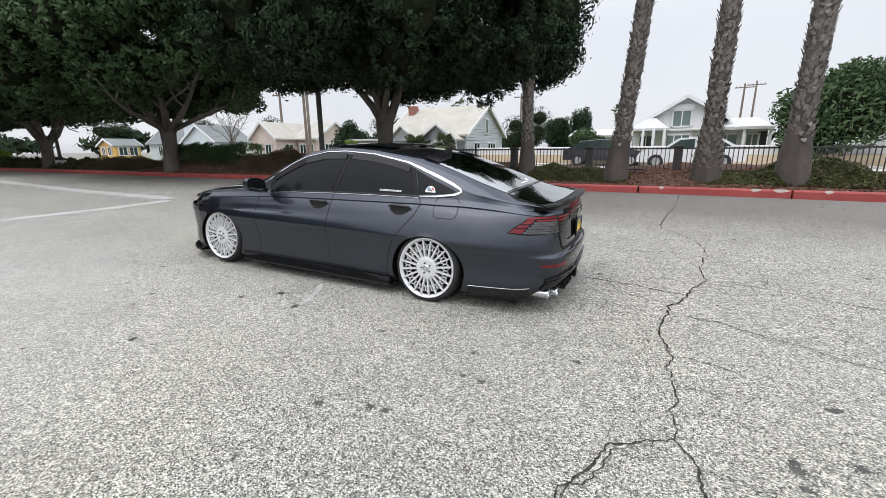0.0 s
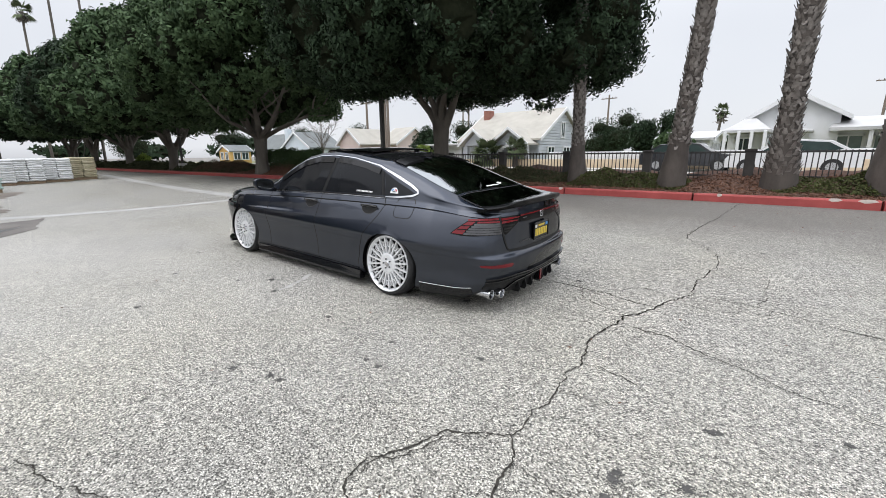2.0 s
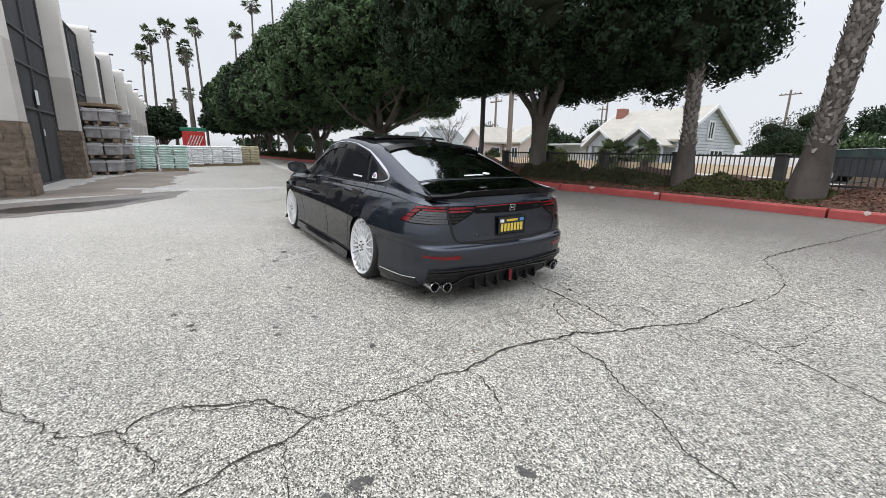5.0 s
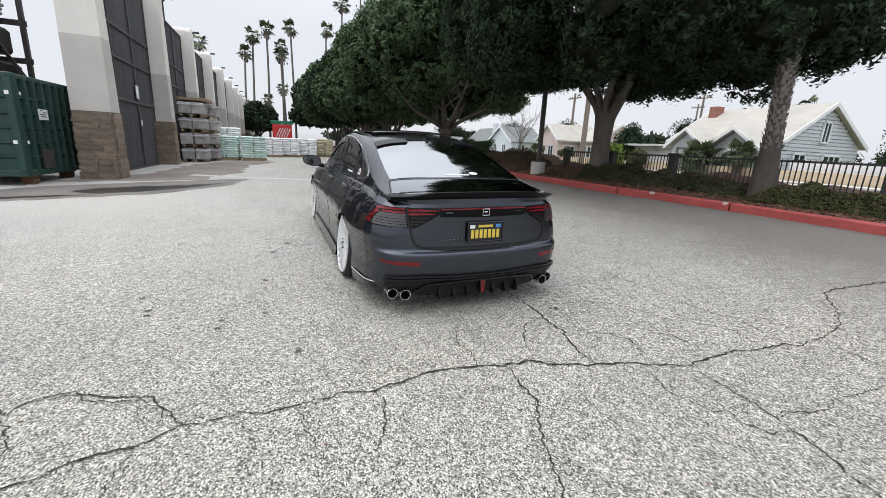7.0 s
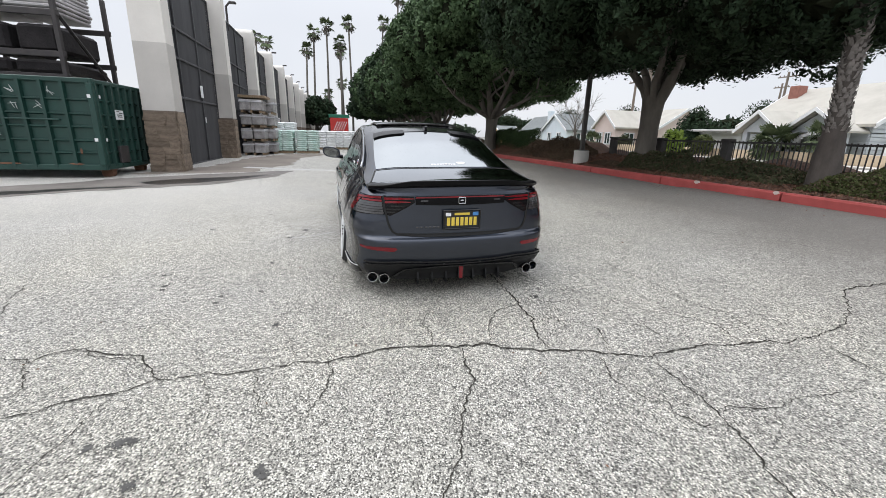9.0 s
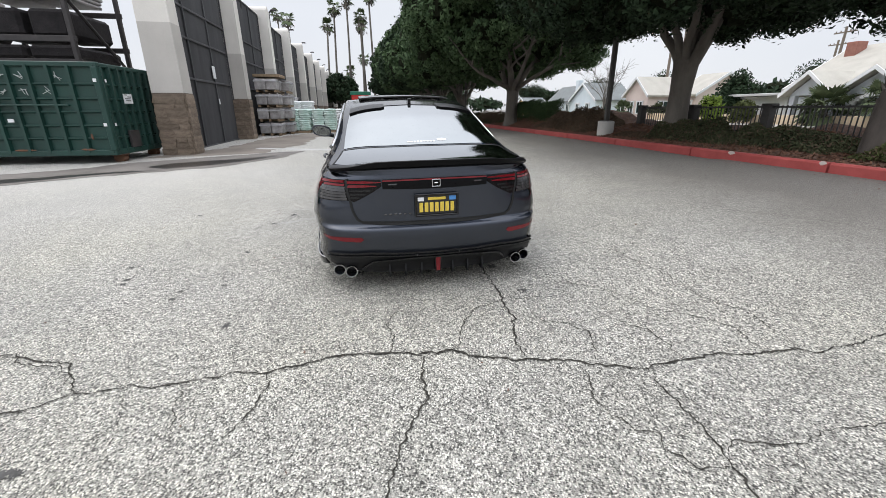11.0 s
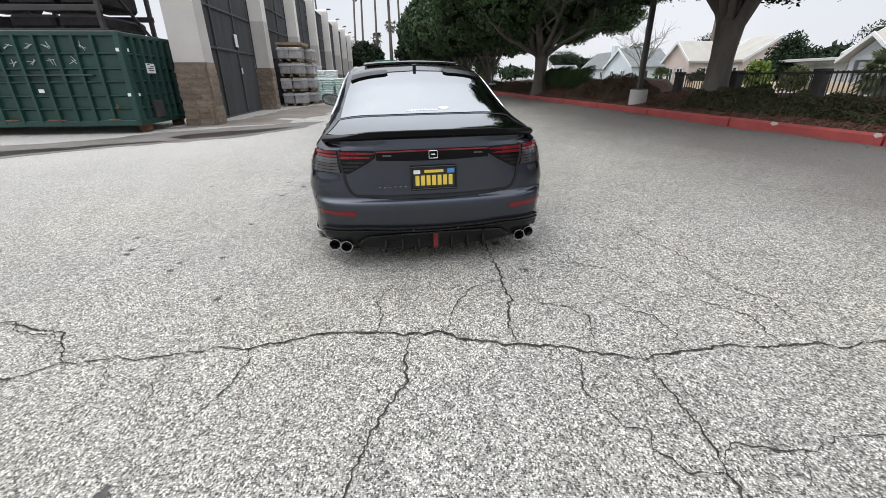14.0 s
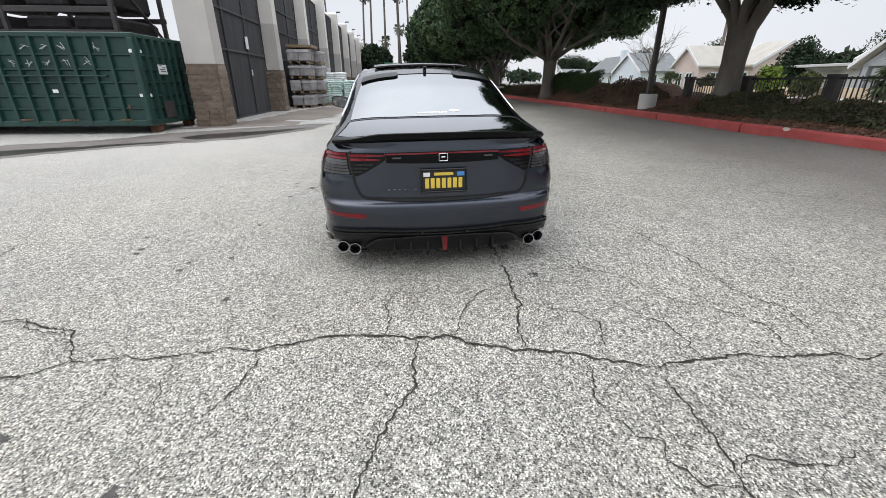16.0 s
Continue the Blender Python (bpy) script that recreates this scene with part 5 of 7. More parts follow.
def window(owner, cx, cz, y, w, h, pane=None, face="y", mullions=1, x=None):
    """A framed window on a wall that faces -y (face 'y', at y) or +x (face 'x', where cx runs along y and y is the wall's x)."""
    def B(c, s, bev=0.0):
        u, d, zz = c
        su, sd, sz = s
        return boxbm((u, y - d, zz), (su, sd, sz), bev) if face == "y" else boxbm((y + d, u, zz), (sd, su, sz), bev)
    wn = part("window", B((cx, 0.03, cz), (w, 0.05, h)), pane or M_PANE, owner)
    for s in (-1, 1):
        part("frame", B((cx + s * (w / 2 + 0.03), 0.05, cz), (0.1, 0.1, h + 0.16), 0.008), M_WHITE, wn)
        part("frame", B((cx, 0.05, cz + s * (h / 2 + 0.03)), (w + 0.2, 0.1, 0.1), 0.008), M_WHITE, wn)
    for k in range(mullions):
        part("mullion", B((cx - w / 2 + w * (k + 1) / (mullions + 1), 0.06, cz), (0.06, 0.06, h)), M_WHITE, wn)
    return wn


def gable_roof(owner, x0, x1, y0, y1, eave, ridge, along, mt, over=0.35, t=0.14):
    """Two roof slabs that meet in a ridge along x or y."""
    for s in (-1, 1):
        bm = bmesh.new()
        if along == "x":
            ym = (y0 + y1) / 2
            e = y0 - over if s < 0 else y1 + over
            drop = (ridge - eave) / ((y1 - y0) / 2) * over
            prism(bm, [(e, eave - drop), (ym, ridge), (ym, ridge + t), (e, eave - drop + t)], "x", x0 - over, x1 + over)
        else:
            xm = (x0 + x1) / 2
            e = x0 - over if s < 0 else x1 + over
            drop = (ridge - eave) / ((x1 - x0) / 2) * over
            prism(bm, [(e, eave - drop), (xm, ridge), (xm, ridge + t), (e, eave - drop + t)], "y", y0 - over, y1 + over)
        rf = part("roof", bm, mt, owner)
        for q in (0, 1):
            bm = bmesh.new()
            if along == "x":
                xx = (x0 - over, x1 + over)[q]
                prism(bm, [(e, eave - drop - 0.08), (ym, ridge - 0.08), (ym, ridge + t + 0.02), (e, eave - drop + t + 0.02)], "x", xx - 0.03, xx + 0.03)
            else:
                yy = (y0 - over, y1 + over)[q]
                prism(bm, [(e, eave - drop - 0.08), (xm, ridge - 0.08), (xm, ridge + t + 0.02), (e, eave - drop + t + 0.02)], "y", yy - 0.03, yy + 0.03)
            part("barge_board", bm, M_WHITE, rf)


def walls(owner, x0, x1, y0, y1, z0, eave, ridge, along, mt):
    bm = bmesh.new()
    if along == "x":
        prism(bm, [(y0, z0), (y1, z0), (y1, eave), ((y0 + y1) / 2, ridge), (y0, eave)], "x", x0, x1)
    else:
        prism(bm, [(x0, z0), (x1, z0), (x1, eave), ((x0 + x1) / 2, ridge), (x0, eave)], "y", y0, y1)
    return part("wall", bm, mt, owner)


def house_grey():
    h = thing("house", -0.05, -0.9, -0.28, "pale grey clapboard house with a beige gabled roof and brick chimney", "house", group="houses across the street")
    z0 = 0.2
    w = walls(h, -20.6, -13.5, 29.9, 37.3, z0, 2.8, 5.0, "x", M_SIDING)
    gable_roof(h, -20.6, -13.5, 29.9, 37.3, 2.85, 5.05, "x", M_ROOF)
    # clapboards on the gable end and the front
    for k in range(20):
        z = 0.55 + 0.21 * k
        half = 3.7 if z < 2.7 else 3.7 * (5.0 - z) / 2.25
        if half > 0.3:
            part("clapboard", boxbm((-13.47, 33.6, z), (0.06, 2 * half, 0.17), 0.01), M_SIDING, w)
    for k in range(10):
        part("clapboard", boxbm((-15.2, 29.87, 0.55 + 0.21 * k), (3.4, 0.06, 0.17), 0.01), M_SIDING, w)
    window(h, 33.6, 3.5, -13.44, 0.6, 1.1, face="x")
    window(h, 34.7, 1.6, -13.44, 1.6, 1.1, face="x", mullions=2)
    window(h, 31.7, 1.6, -13.44, 1.0, 1.1, face="x")
    for cx, wd, dy in ((-15.2, 3.0, 1.4), (-18.15, 2.6, 1.7)):
        walls(h, cx - wd / 2 + 0.15, cx + wd / 2 - 0.15, 29.9 - dy + 0.3, 29.95, 2.35, 2.45, 3.4, "y", M_SIDING)
        gable_roof(h, cx - wd / 2, cx + wd / 2, 29.9 - dy, 31.2, 2.45, 3.5, "y", M_ROOF, 0.2, 0.1)
        for s in (-1, 1):
            part("porch_post", boxbm((cx + s * (wd / 2 - 0.25), 29.9 - dy + 0.45, 1.3), (0.3, 0.3, 2.2), 0.02), M_SIDING, h)
    bm = bmesh.new()
    for k in range(11):
        a = math.pi * k / 10
        box(bm, (-15.2 - 0.95 * math.cos(a), 28.75, 1.75 + 0.55 * math.sin(a)), (0.3, 0.12, 0.16))
    part("porch_arch", bm, M_WHITE, h)
    window(h, -15.0, 1.3, 29.83, 0.9, 1.9, M_PANEG)
    window(h, -17.4, 1.5, 29.83, 1.2, 1.0)
    part("chimney", boxbm((-20.05, 32.9, 4.3), (0.62, 0.7, 2.1), 0.02), M_BRICK, h)
    part("side_wing", boxbm((-23.4, 32.5, 1.3), (5.2, 5.0, 2.2)), M_WHITE, h)
    part("wing_roof", boxbm((-23.6, 32.3, 2.5), (6.0, 5.8, 0.16), 0.02), M_ROOF_L, h)


def house_white():
    h = thing("house", -0.35, 0.4, -0.14, "white cottage with a steep gable, bay window and low porch wing", "house", group="houses across the street")
    z0 = 0.3
    walls(h, -0.9, 3.0, 31.5, 38, z0, 3.45, 4.6, "y", M_WHITE)
    gable_roof(h, -0.9, 3.0, 31.5, 38, 3.45, 4.65, "y", M_ROOF_G, 0.45)
    window(h, 0.85, 3.35, 31.48, 1.0, 0.95, M_PANEG)
    part("window_board", boxbm((0.85, 31.42, 4.05), (1.3, 0.12, 0.35), 0.02), M_WHITE, h)
    bm = bmesh.new()
    prism(bm, [(-0.3, 31.5), (0.0, 30.8), (1.5, 30.8), (1.8, 31.5)], "z", z0, 2.5)
    bay = part("bay_wall", bm, M_WHITE, h)
    window(h, 0.75, 1.75, 30.79, 1.3, 1.1, M_PANEG, mullions=2)
    part("bay_roof", boxbm((0.75, 31.1, 2.6), (2.5, 1.0, 0.18), 0.05), M_ROOF_L, h)
    # hipped porch
    bm = bmesh.new()
    r0 = [(-2.0, 29.6, 2.72), (0.2, 29.6, 2.72), (0.2, 33, 2.72), (-2.0, 33, 2.72)]
    r1 = [(-1.1, 31.0, 3.4), (-0.6, 31.0, 3.4), (-0.6, 32, 3.4), (-1.1, 32, 3.4)]
    loft(bm, [[(x, y, z - 0.14) for x, y, z in r0], r0, r1], True, True)
    part("porch_roof", bm, M_ROOF_L, h)
    part("porch_wall", boxbm((-1.0, 32.0, 1.4), (1.8, 1.2, 2.3)), M_WHITE, h)
    for x in (-1.85, -1.2, -0.6, 0.0):
        part("porch_post", boxbm((x, 29.6, 1.5), (0.16, 0.16, 2.3), 0.01), M_WHITE, h)
    window(h, -1.1, 1.5, 31.38, 0.8, 1.6)
    # long low wing
    part("wing_wall", boxbm((4.2, 34.0, 1.5), (2.6, 4.0, 2.5)), M_WHITE, h)
    bm = bmesh.new()
    loft(bm, [[(2.6, 30.6, 2.55), (5.6, 30.6, 2.55), (5.6, 37, 2.55), (2.6, 37, 2.55)], [(2.6, 30.6, 2.72), (5.6, 30.6, 2.72), (5.6, 37, 2.72), (2.6, 37, 2.72)], [(2.9, 33, 3.35), (5.0, 33, 3.35), (5.0, 35, 3.35), (2.9, 35, 3.35)]], True, True)
    part("wing_roof", bm, M_ROOF_L, h)
    window(h, 3.45, 1.75, 31.98, 1.1, 1.1, M_PANEG, mullions=1)
    window(h, 4.75, 1.75, 31.98, 0.6, 1.1, M_PANEG)
    part("door_panel", boxbm((5.25, 31.96, 1.4), (0.45, 0.08, 2.1), 0.01), M_STEEL_D, h)
    for x in (4.2, 5.45):
        part("porch_post", boxbm((x, 30.8, 1.5), (0.16, 0.16, 2.2), 0.01), M_WHITE, h)
    part("stair_rail", boxbm((4.9, 30.4, 0.9), (1.1, 0.06, 0.9)), M_IRON, h)


def cottage(name, x0, x1, y0, y1, eave, ridge, mt, roof, label, chim=None, along="y"):
    h = thing("house", 0, 0, 0, label, "house", group="houses across the street")
    walls(h, x0, x1, y0, y1, 0.2, eave, ridge, along, mt)
    gable_roof(h, x0, x1, y0, y1, eave, ridge + 0.05, along, roof, 0.3)
    n = 2
    for k in range(n):
        window(h, x0 + (x1 - x0) * (k + 0.75) / (n + 0.5), 1.5, y0 - 0.02, 0.8, 1.0)
        window(h, y0 + (y1 - y0) * (k + 0.75) / (n + 0.5), 1.5, x1 + 0.02, 0.9, 1.0, face="x")
    if chim:
        part("chimney", boxbm((chim[0], chim[1], (chim[2] + 0.3) / 2), (0.8, 0.6, chim[2] - 0.3), 0.03), mt, h)
    return h


house_grey()
house_white()
cottage("house", -36.8, -33.3, 28.0, 33.0, 2.65, 4.0, M_PINK, M_ROOF, "pale pink stucco cottage with a beige roof")
cottage("house", -33.1, -30.5, 30.5, 35.5, 2.6, 4.1, M_PINK, M_ROOF, "long beige-roofed wing of a stucco cottage", along="x")
cottage("house", -49.2, -43.0, 28.2, 32.5, 2.4, 4.1, M_BLUEW, M_ROOF_G, "pale blue cottage with grey shingles and white chimney", (-49.9, 29.4, 4.8))
cottage("house", -58.6, -49.6, 29.2, 33.0, 2.5, 4.2, M_BLUEW, M_ROOF_G, "pale blue wing with a grey shingle roof", along="x")
cottage("house", -66.5, -62.5, 27.0, 30.0, 2.2, 2.95, M_YELLOW, M_ROOF_G, "small yellow house with a dark low roof")
cottage("garage", -7.1, -3.8, 36, 41, 2.3, 2.75, M_WHITE, M_ROOF_L, "low white garage behind the street", along="x")
cottage("garage", 9.5, 18, 31, 36, 2.7, 3.6, M_WHITE, M_ROOF_G, "low white house partly hidden by trees", along="x")


# ---- parked cars in the street ----
def street_car(x, y, rz, paint, label):
    c = thing("parked_car", x, y, SZ, label, "car", group="cars parked in the street", rz=rz)
    L, W = 4.5, 1.8
    prof = [(-2.25, 0.35), (-2.25, 0.9), (-2.0, 0.98), (-1.3, 1.4), (-0.2, 1.48), (0.5, 1.42), (1.1, 0.98), (2.1, 0.82), (2.25, 0.6), (2.25, 0.3)]
    bm = bmesh.new()
    rows = []
    for s in (-1, -0.93, 0.93, 1):
        rows.append([(px, s * W / 2 * (1 - 0.13 * max(0, (pz - 1.0))), 0.3 + (pz - 0.3) * (0.985 if abs(s) == 1 else 1)) for px, pz in prof])
    loft(bm, rows, True, True)
    part("body", bm, paint, c, smooth=25)
    sw = [[(-1.75, 1.0), (-1.2, 1.33), (-0.3, 1.4), (-0.3, 1.0)], [(-0.2, 1.0), (-0.2, 1.4), (0.42, 1.35), (0.9, 1.0)]]
    for o in sw:
        for s in (-1, 1):
            bm = bmesh.new()
            yy = s * (W / 2 - 0.02)
            prism(bm, o, "y", yy - 0.03, yy + 0.01 * s + 0.0)
            part("side_window", bm, M_PANE, c)
    for wx in (-L * 0.31, L * 0.31):
        for s in (-1, 1):
            bm = bmesh.new()
            tube(bm, [(wx, s * (W / 2 - 0.2), 0.34), (wx, s * (W / 2 + 0.01), 0.34)], 0.34, 20)
            wh = part("tyre", bm, M_RUBBER, c, smooth=40)
            bm = bmesh.new()
            tube(bm, [(wx, s * (W / 2 - 0.1), 0.34), (wx, s * (W / 2 + 0.02), 0.34)], [0.21, 0.2], 16)
            part("rim", bm, M_CARS, wh, smooth=40)
    return c


street_car(-3.1, 26.0, 0, M_CARD, "dark car parked in front of a low garage")
street_car(0.95, 24.4, 180, M_CARW, "white sedan parked along the street")
street_car(14.5, 22.5, 0, M_CARD, "dark car parked along the street")


# ---- utility poles and wires ----
def utility_pole(x, y, h, arm=1.0):
    p = thing("utility_pole", x, y, SZ - 0.1, "weathered wooden utility pole with a crossarm", "utility pole", group="utility poles")
    bm = bmesh.new()
    tube(bm, [(0, 0, 0), (0, 0, h)], [0.17, 0.11], 10)
    part("pole", bm, M_WOODPOLE, p, smooth=60)
    part("crossarm", boxbm((0, 0, h - 0.5), (2.2 * arm, 0.1, 0.12), 0.01), M_WOODPOLE, p)
    for k in (-0.9, -0.45, 0.45, 0.9):
        part("insulator", boxbm((k * arm, 0, h - 0.38), (0.07, 0.07, 0.13)), M_WOODPOLE, p)


for x, y, h in ((7.4, 70, 9.2), (9.0, 73, 9.8), (-36.5, 50.5, 8.8), (-37.5, 32.5, 7.4), (-20.5, 62, 9.0), (-45, 60, 9)):
    utility_pole(x, y, h)
for x, y in ((-26.2, 25.6), (-27.0, 26.0)):
    bm = bmesh.new()
    tube(bm, [(x, y, 0.3), (x, y, 9.5)], [0.13, 0.09], 8)
    tagged(part("street_pole", bm, M_WOODPOLE, smooth=60), "thin grey street pole", "pole")


# ---- garden plants and far trees ----
def bush(name, x, y, z, rx, ry_, rz_, n, size, mt, label, category="bush", seed=0):
    rng = np.random.default_rng(seed + int(abs(x) * 10))
    lob = rng.normal(size=(14, 3))
    lob /= np.linalg.norm(lob, axis=1)[:, None]
    lob *= rng.uniform(0.2, 0.6, (14, 1))
    pick = rng.integers(0, 14, n)
    d = rng.normal(size=(n, 3))
    d /= np.linalg.norm(d, axis=1)[:, None]
    c = lob[pick] + d * (0.42 * rng.uniform(0.1, 1, n) ** 0.5)[:, None]
    c = c * np.array([rx, ry_, rz_]) + np.array([0, 0, rz_ * 0.9])
    c[:, 2] = np.maximum(c[:, 2], 0.02)
    v, f = leaves(c, size, rng)
    t = thing(name, x, y, z, label, category)
    link("foliage", fast_mesh("foliage", v, f, mt), None, t)
    # near-black balls stand in for the shade inside the foliage
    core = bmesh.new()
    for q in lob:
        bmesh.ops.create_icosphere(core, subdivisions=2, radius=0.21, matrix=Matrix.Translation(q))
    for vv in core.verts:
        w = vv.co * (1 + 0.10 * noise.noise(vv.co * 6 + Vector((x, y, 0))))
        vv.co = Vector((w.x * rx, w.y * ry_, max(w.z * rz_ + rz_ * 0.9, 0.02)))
    part("inner_shade", core, M_INNER_SHADE, t)
    bm = bmesh.new()
    tube(bm, [(0, 0, 0), (0.05, 0, rz_ * 0.9)], [0.1, 0.05], 7)
    part("stem", bm, M_BARK, t)
    return t


for i, (x, y, w, h, mt) in enumerate(((-9.3, 39, 1.6, 2.6, M_LEAF), (-7.8, 42, 1.4, 2.9, M_LEAF), (-5.6, 34, 1.5, 1.9, M_LEAF_B), (-22.5, 42, 3.5, 2.8, M_LEAF), (-25.3, 29.4, 1.9, 2.1, M_LEAF), (9.6, 44, 3.2, 3.0, M_LEAF),
                                      (16, 30, 3.2, 2.6, M_LEAF_B), (-31.0, 44, 4.0, 3.2, M_LEAF), (-16.0, 52, 4.2, 3.4, M_LEAF), (-0.5, 58, 3.4, 3.1, M_LEAF), (-48, 40, 4, 3.2, M_LEAF), (-60, 38, 4, 3.4, M_LEAF), (-68, 30, 4, 3.2, M_LEAF), (22, 36, 5, 3.4, M_LEAF), (-84, 20, 5, 4, M_LEAF))):
    bush("tree_far", x, y, 0.3, w, w, h, 9000, 0.12, mt, "dark green tree behind the houses", "tree", i)
bush("tree_far", 6.9, 28.0, 0.3, 3.7, 3.2, 3.1, 14000, 0.14, M_LEAF_B, "broad dark green tree beside a white house", "tree", 30)
for i, (x, y, w, h, mt) in enumerate(((-21.3, 26.4, 0.9, 0.9, M_SHRUB), (-22.8, 27.9, 0.9, 0.9, M_SHRUB), (-31.5, 27.6, 1.0, 0.9, M_SHRUB_B), (-6.0, 28.6, 0.9, 0.6, M_SHRUB), (-38.5, 26.6, 0.8, 0.6, M_SHRUB), (-18.6, 22.0, 0.9, 1.0, M_BRIGHT), (-49.5, 13.0, 0.9, 1.0, M_BRIGHT), (-27.3, 31.0, 1.4, 1.6, M_LEAF_B))):
    bush("garden_bush", x, y, 0.4, w, w, h, 2600, 0.1, mt, "leafy garden bush before a house", "bush", 40 + i)


def garden_palm(x, y, h, L, seed):
    rng = np.random.default_rng(seed)
    t = thing("garden_palm", x, y, 0.4, "short bushy fan palm in a front garden", "palm")
    bm = bmesh.new()
    tube(bm, [(0, 0, 0), (0, 0, h)], [0.22, 0.16], 9)
    part("trunk", bm, M_PALM, t, smooth=60)
    fan_crown(t, np.array([0, 0, h]), L, rng, 34)


def bare_tree(x, y, h, seed):
    """A leafless garden tree: a thin trunk that forks again and again into twigs."""
    rng = np.random.default_rng(seed)
    t = thing("bare_tree", x, y, 0.4, "leafless grey garden tree with thin twigs", "tree")
    bm = bmesh.new()
    tube(bm, [(0, 0, -0.1), (0.03, 0, h * 0.3)], [0.09, 0.07], 7)
    part("trunk", bm, M_BARK, t, smooth=60)
    for k in range(9):
        bl = bmesh.new()
        a = k * 2.4
        pts = limb_path((0.03, 0, h * rng.uniform(0.2, 0.3)), (math.cos(a) * 0.55, math.sin(a) * 0.55, 1), h * rng.uniform(0.5, 0.7), rng, 6, wob=0.2)
        tube(bl, pts, [0.045 * (1 - 0.8 * q / 6) for q in range(7)], 5)
        for q in (2, 3, 4, 5, 6):
            for e in range(3):
                sub = limb_path(pts[q], (pts[q] - pts[q - 1]).normalized() + Vector(rng.normal(0, 0.6, 3)), h * 0.22, rng, 3, wob=0.25)
                tube(bl, sub, [0.016, 0.012, 0.009, 0.006], 4)
        part("branch", bl, M_BARK, t)


bare_tree(-36.2, 25.4, 5.2, 3)
garden_palm(-16.9, 27.2, 1.0, 1.3, 1)
garden_palm(-14.3, 27.0, 1.4, 0.9, 2)
garden_palm(-33.6, 25.9, 0.9, 0.9, 3)
far_palm(-6.8, 60, 6.0, 5, 1.1)
far_palm(-24.0, 48, 6.6, 6, 1.3)

# plain walls of far town that close the horizon
rng_t = random.Random(9)
for i in range(46):
    a = 2 * math.pi * i / 46
    r = 150 + rng_t.uniform(-15, 15)
    x, y = r * math.cos(a), r * math.sin(a)
    if -14 < y < 20 and x < 0:
        continue
    bush("tree_far", x, y, 0.2, 13, 9, rng_t.uniform(3.0, 5.0), 700, 1.0, M_LEAF, "distant dark trees along the horizon", "tree", 100 + i)

# ---- the parked sedan ----
# x forward from the rear axle, y to the driver's side, z up from the road
M_PAINT = plain("dark_grey_metallic_paint", (0.038, 0.044, 0.058), (0.047, 0.054, 0.071), 1.5, 900, 0.38, metal=1.0, bump=0, coat=1.0, spec=0.5)
M_PAINT.node_tree.nodes["Principled BSDF"].inputs["Coat IOR"].default_value = 1.42
M_PAINT.node_tree.nodes["Principled BSDF"].inputs["Specular Tint"].default_value = (0.12, 0.13, 0.16, 1)
M_GLOSS = plain("gloss_black_trim", (0.006, 0.006, 0.007), (0.009, 0.009, 0.010), 2, 60, 0.12, bump=0, coat=0.25, spec=0.3)
M_SATIN = plain("satin_black_plastic", (0.0025, 0.0025, 0.003), (0.005, 0.005, 0.0055), 5, 60, 0.3, bump=0, spec=0.12)
M_MATT = plain("matt_black_plastic", (0.004, 0.004, 0.0045), (0.008, 0.008, 0.009), 5, 120, 0.5, bump=0.1, depth=0.002, spec=0.3)
# near-black for real gaps, and for shade painted at crease and handle cups
M_GAP_SHADE = plain("panel_gap", (0.003, 0.003, 0.003), (0.006, 0.006, 0.006), 5, 50, 0.8, bump=0)
M_TINT = plain("tinted_side_glass", (0.008, 0.009, 0.011), (0.012, 0.013, 0.015), 1, 20, 0.03, metal=0.0, bump=0, spec=0.2)
M_TINT_R = plain("mirror_tinted_rear_glass", (0.29, 0.305, 0.31), (0.33, 0.345, 0.35), 1, 20, 0.015, metal=1.0, bump=0)
M_LID = plain("polished_dark_lid", (0.21, 0.22, 0.23), (0.25, 0.26, 0.27), 1, 20, 0.04, metal=1.0, bump=0)
M_CHROME = plain("satin_chrome", (0.55, 0.56, 0.58), (0.64, 0.65, 0.67), 6, 60, 0.16, metal=1.0, bump=0)
M_RIM = plain("silver_wheel_paint", (0.62, 0.63, 0.64), (0.74, 0.75, 0.76), 12, 120, 0.3, metal=0.25, bump=0.03, depth=0.001, coat=0.3)
M_BARREL = plain("shaded_rim_barrel", (0.035, 0.035, 0.037), (0.08, 0.08, 0.082), 8, 60, 0.4, metal=0.6, bump=0)
M_RED = plain("red_lamp_lens", (0.11, 0.004, 0.008), (0.18, 0.008, 0.013), 10, 200, 0.1, bump=0, coat=0.3, spec=0.3)
M_SMOKE = plain("smoked_lamp_lens", (0.004, 0.0035, 0.004), (0.008, 0.007, 0.0075), 20, 160, 0.15, metal=0.0, bump=0, coat=0.0, spec=0.2)
M_CLEAR = plain("grey_lamp_lens", (0.055, 0.055, 0.058), (0.10, 0.10, 0.104), 8, 60, 0.15, metal=0.5, bump=0, coat=0.4)
M_PLATE = plain("black_plate", (0.008, 0.008, 0.009), (0.014, 0.014, 0.015), 10, 80, 0.4, bump=0.1, depth=0.001)
M_PLATE_Y = plain("yellow_plate_paint", (0.62, 0.45, 0.05), (0.72, 0.53, 0.08), 10, 80, 0.5, bump=0)
M_PLATE_B = plain("blue_sticker", (0.05, 0.2, 0.5), (0.08, 0.26, 0.56), 10, 80, 0.5, bump=0)
M_DECAL = plain("white_vinyl", (0.7, 0.7, 0.71), (0.8, 0.8, 0.81), 10, 80, 0.5, bump=0)

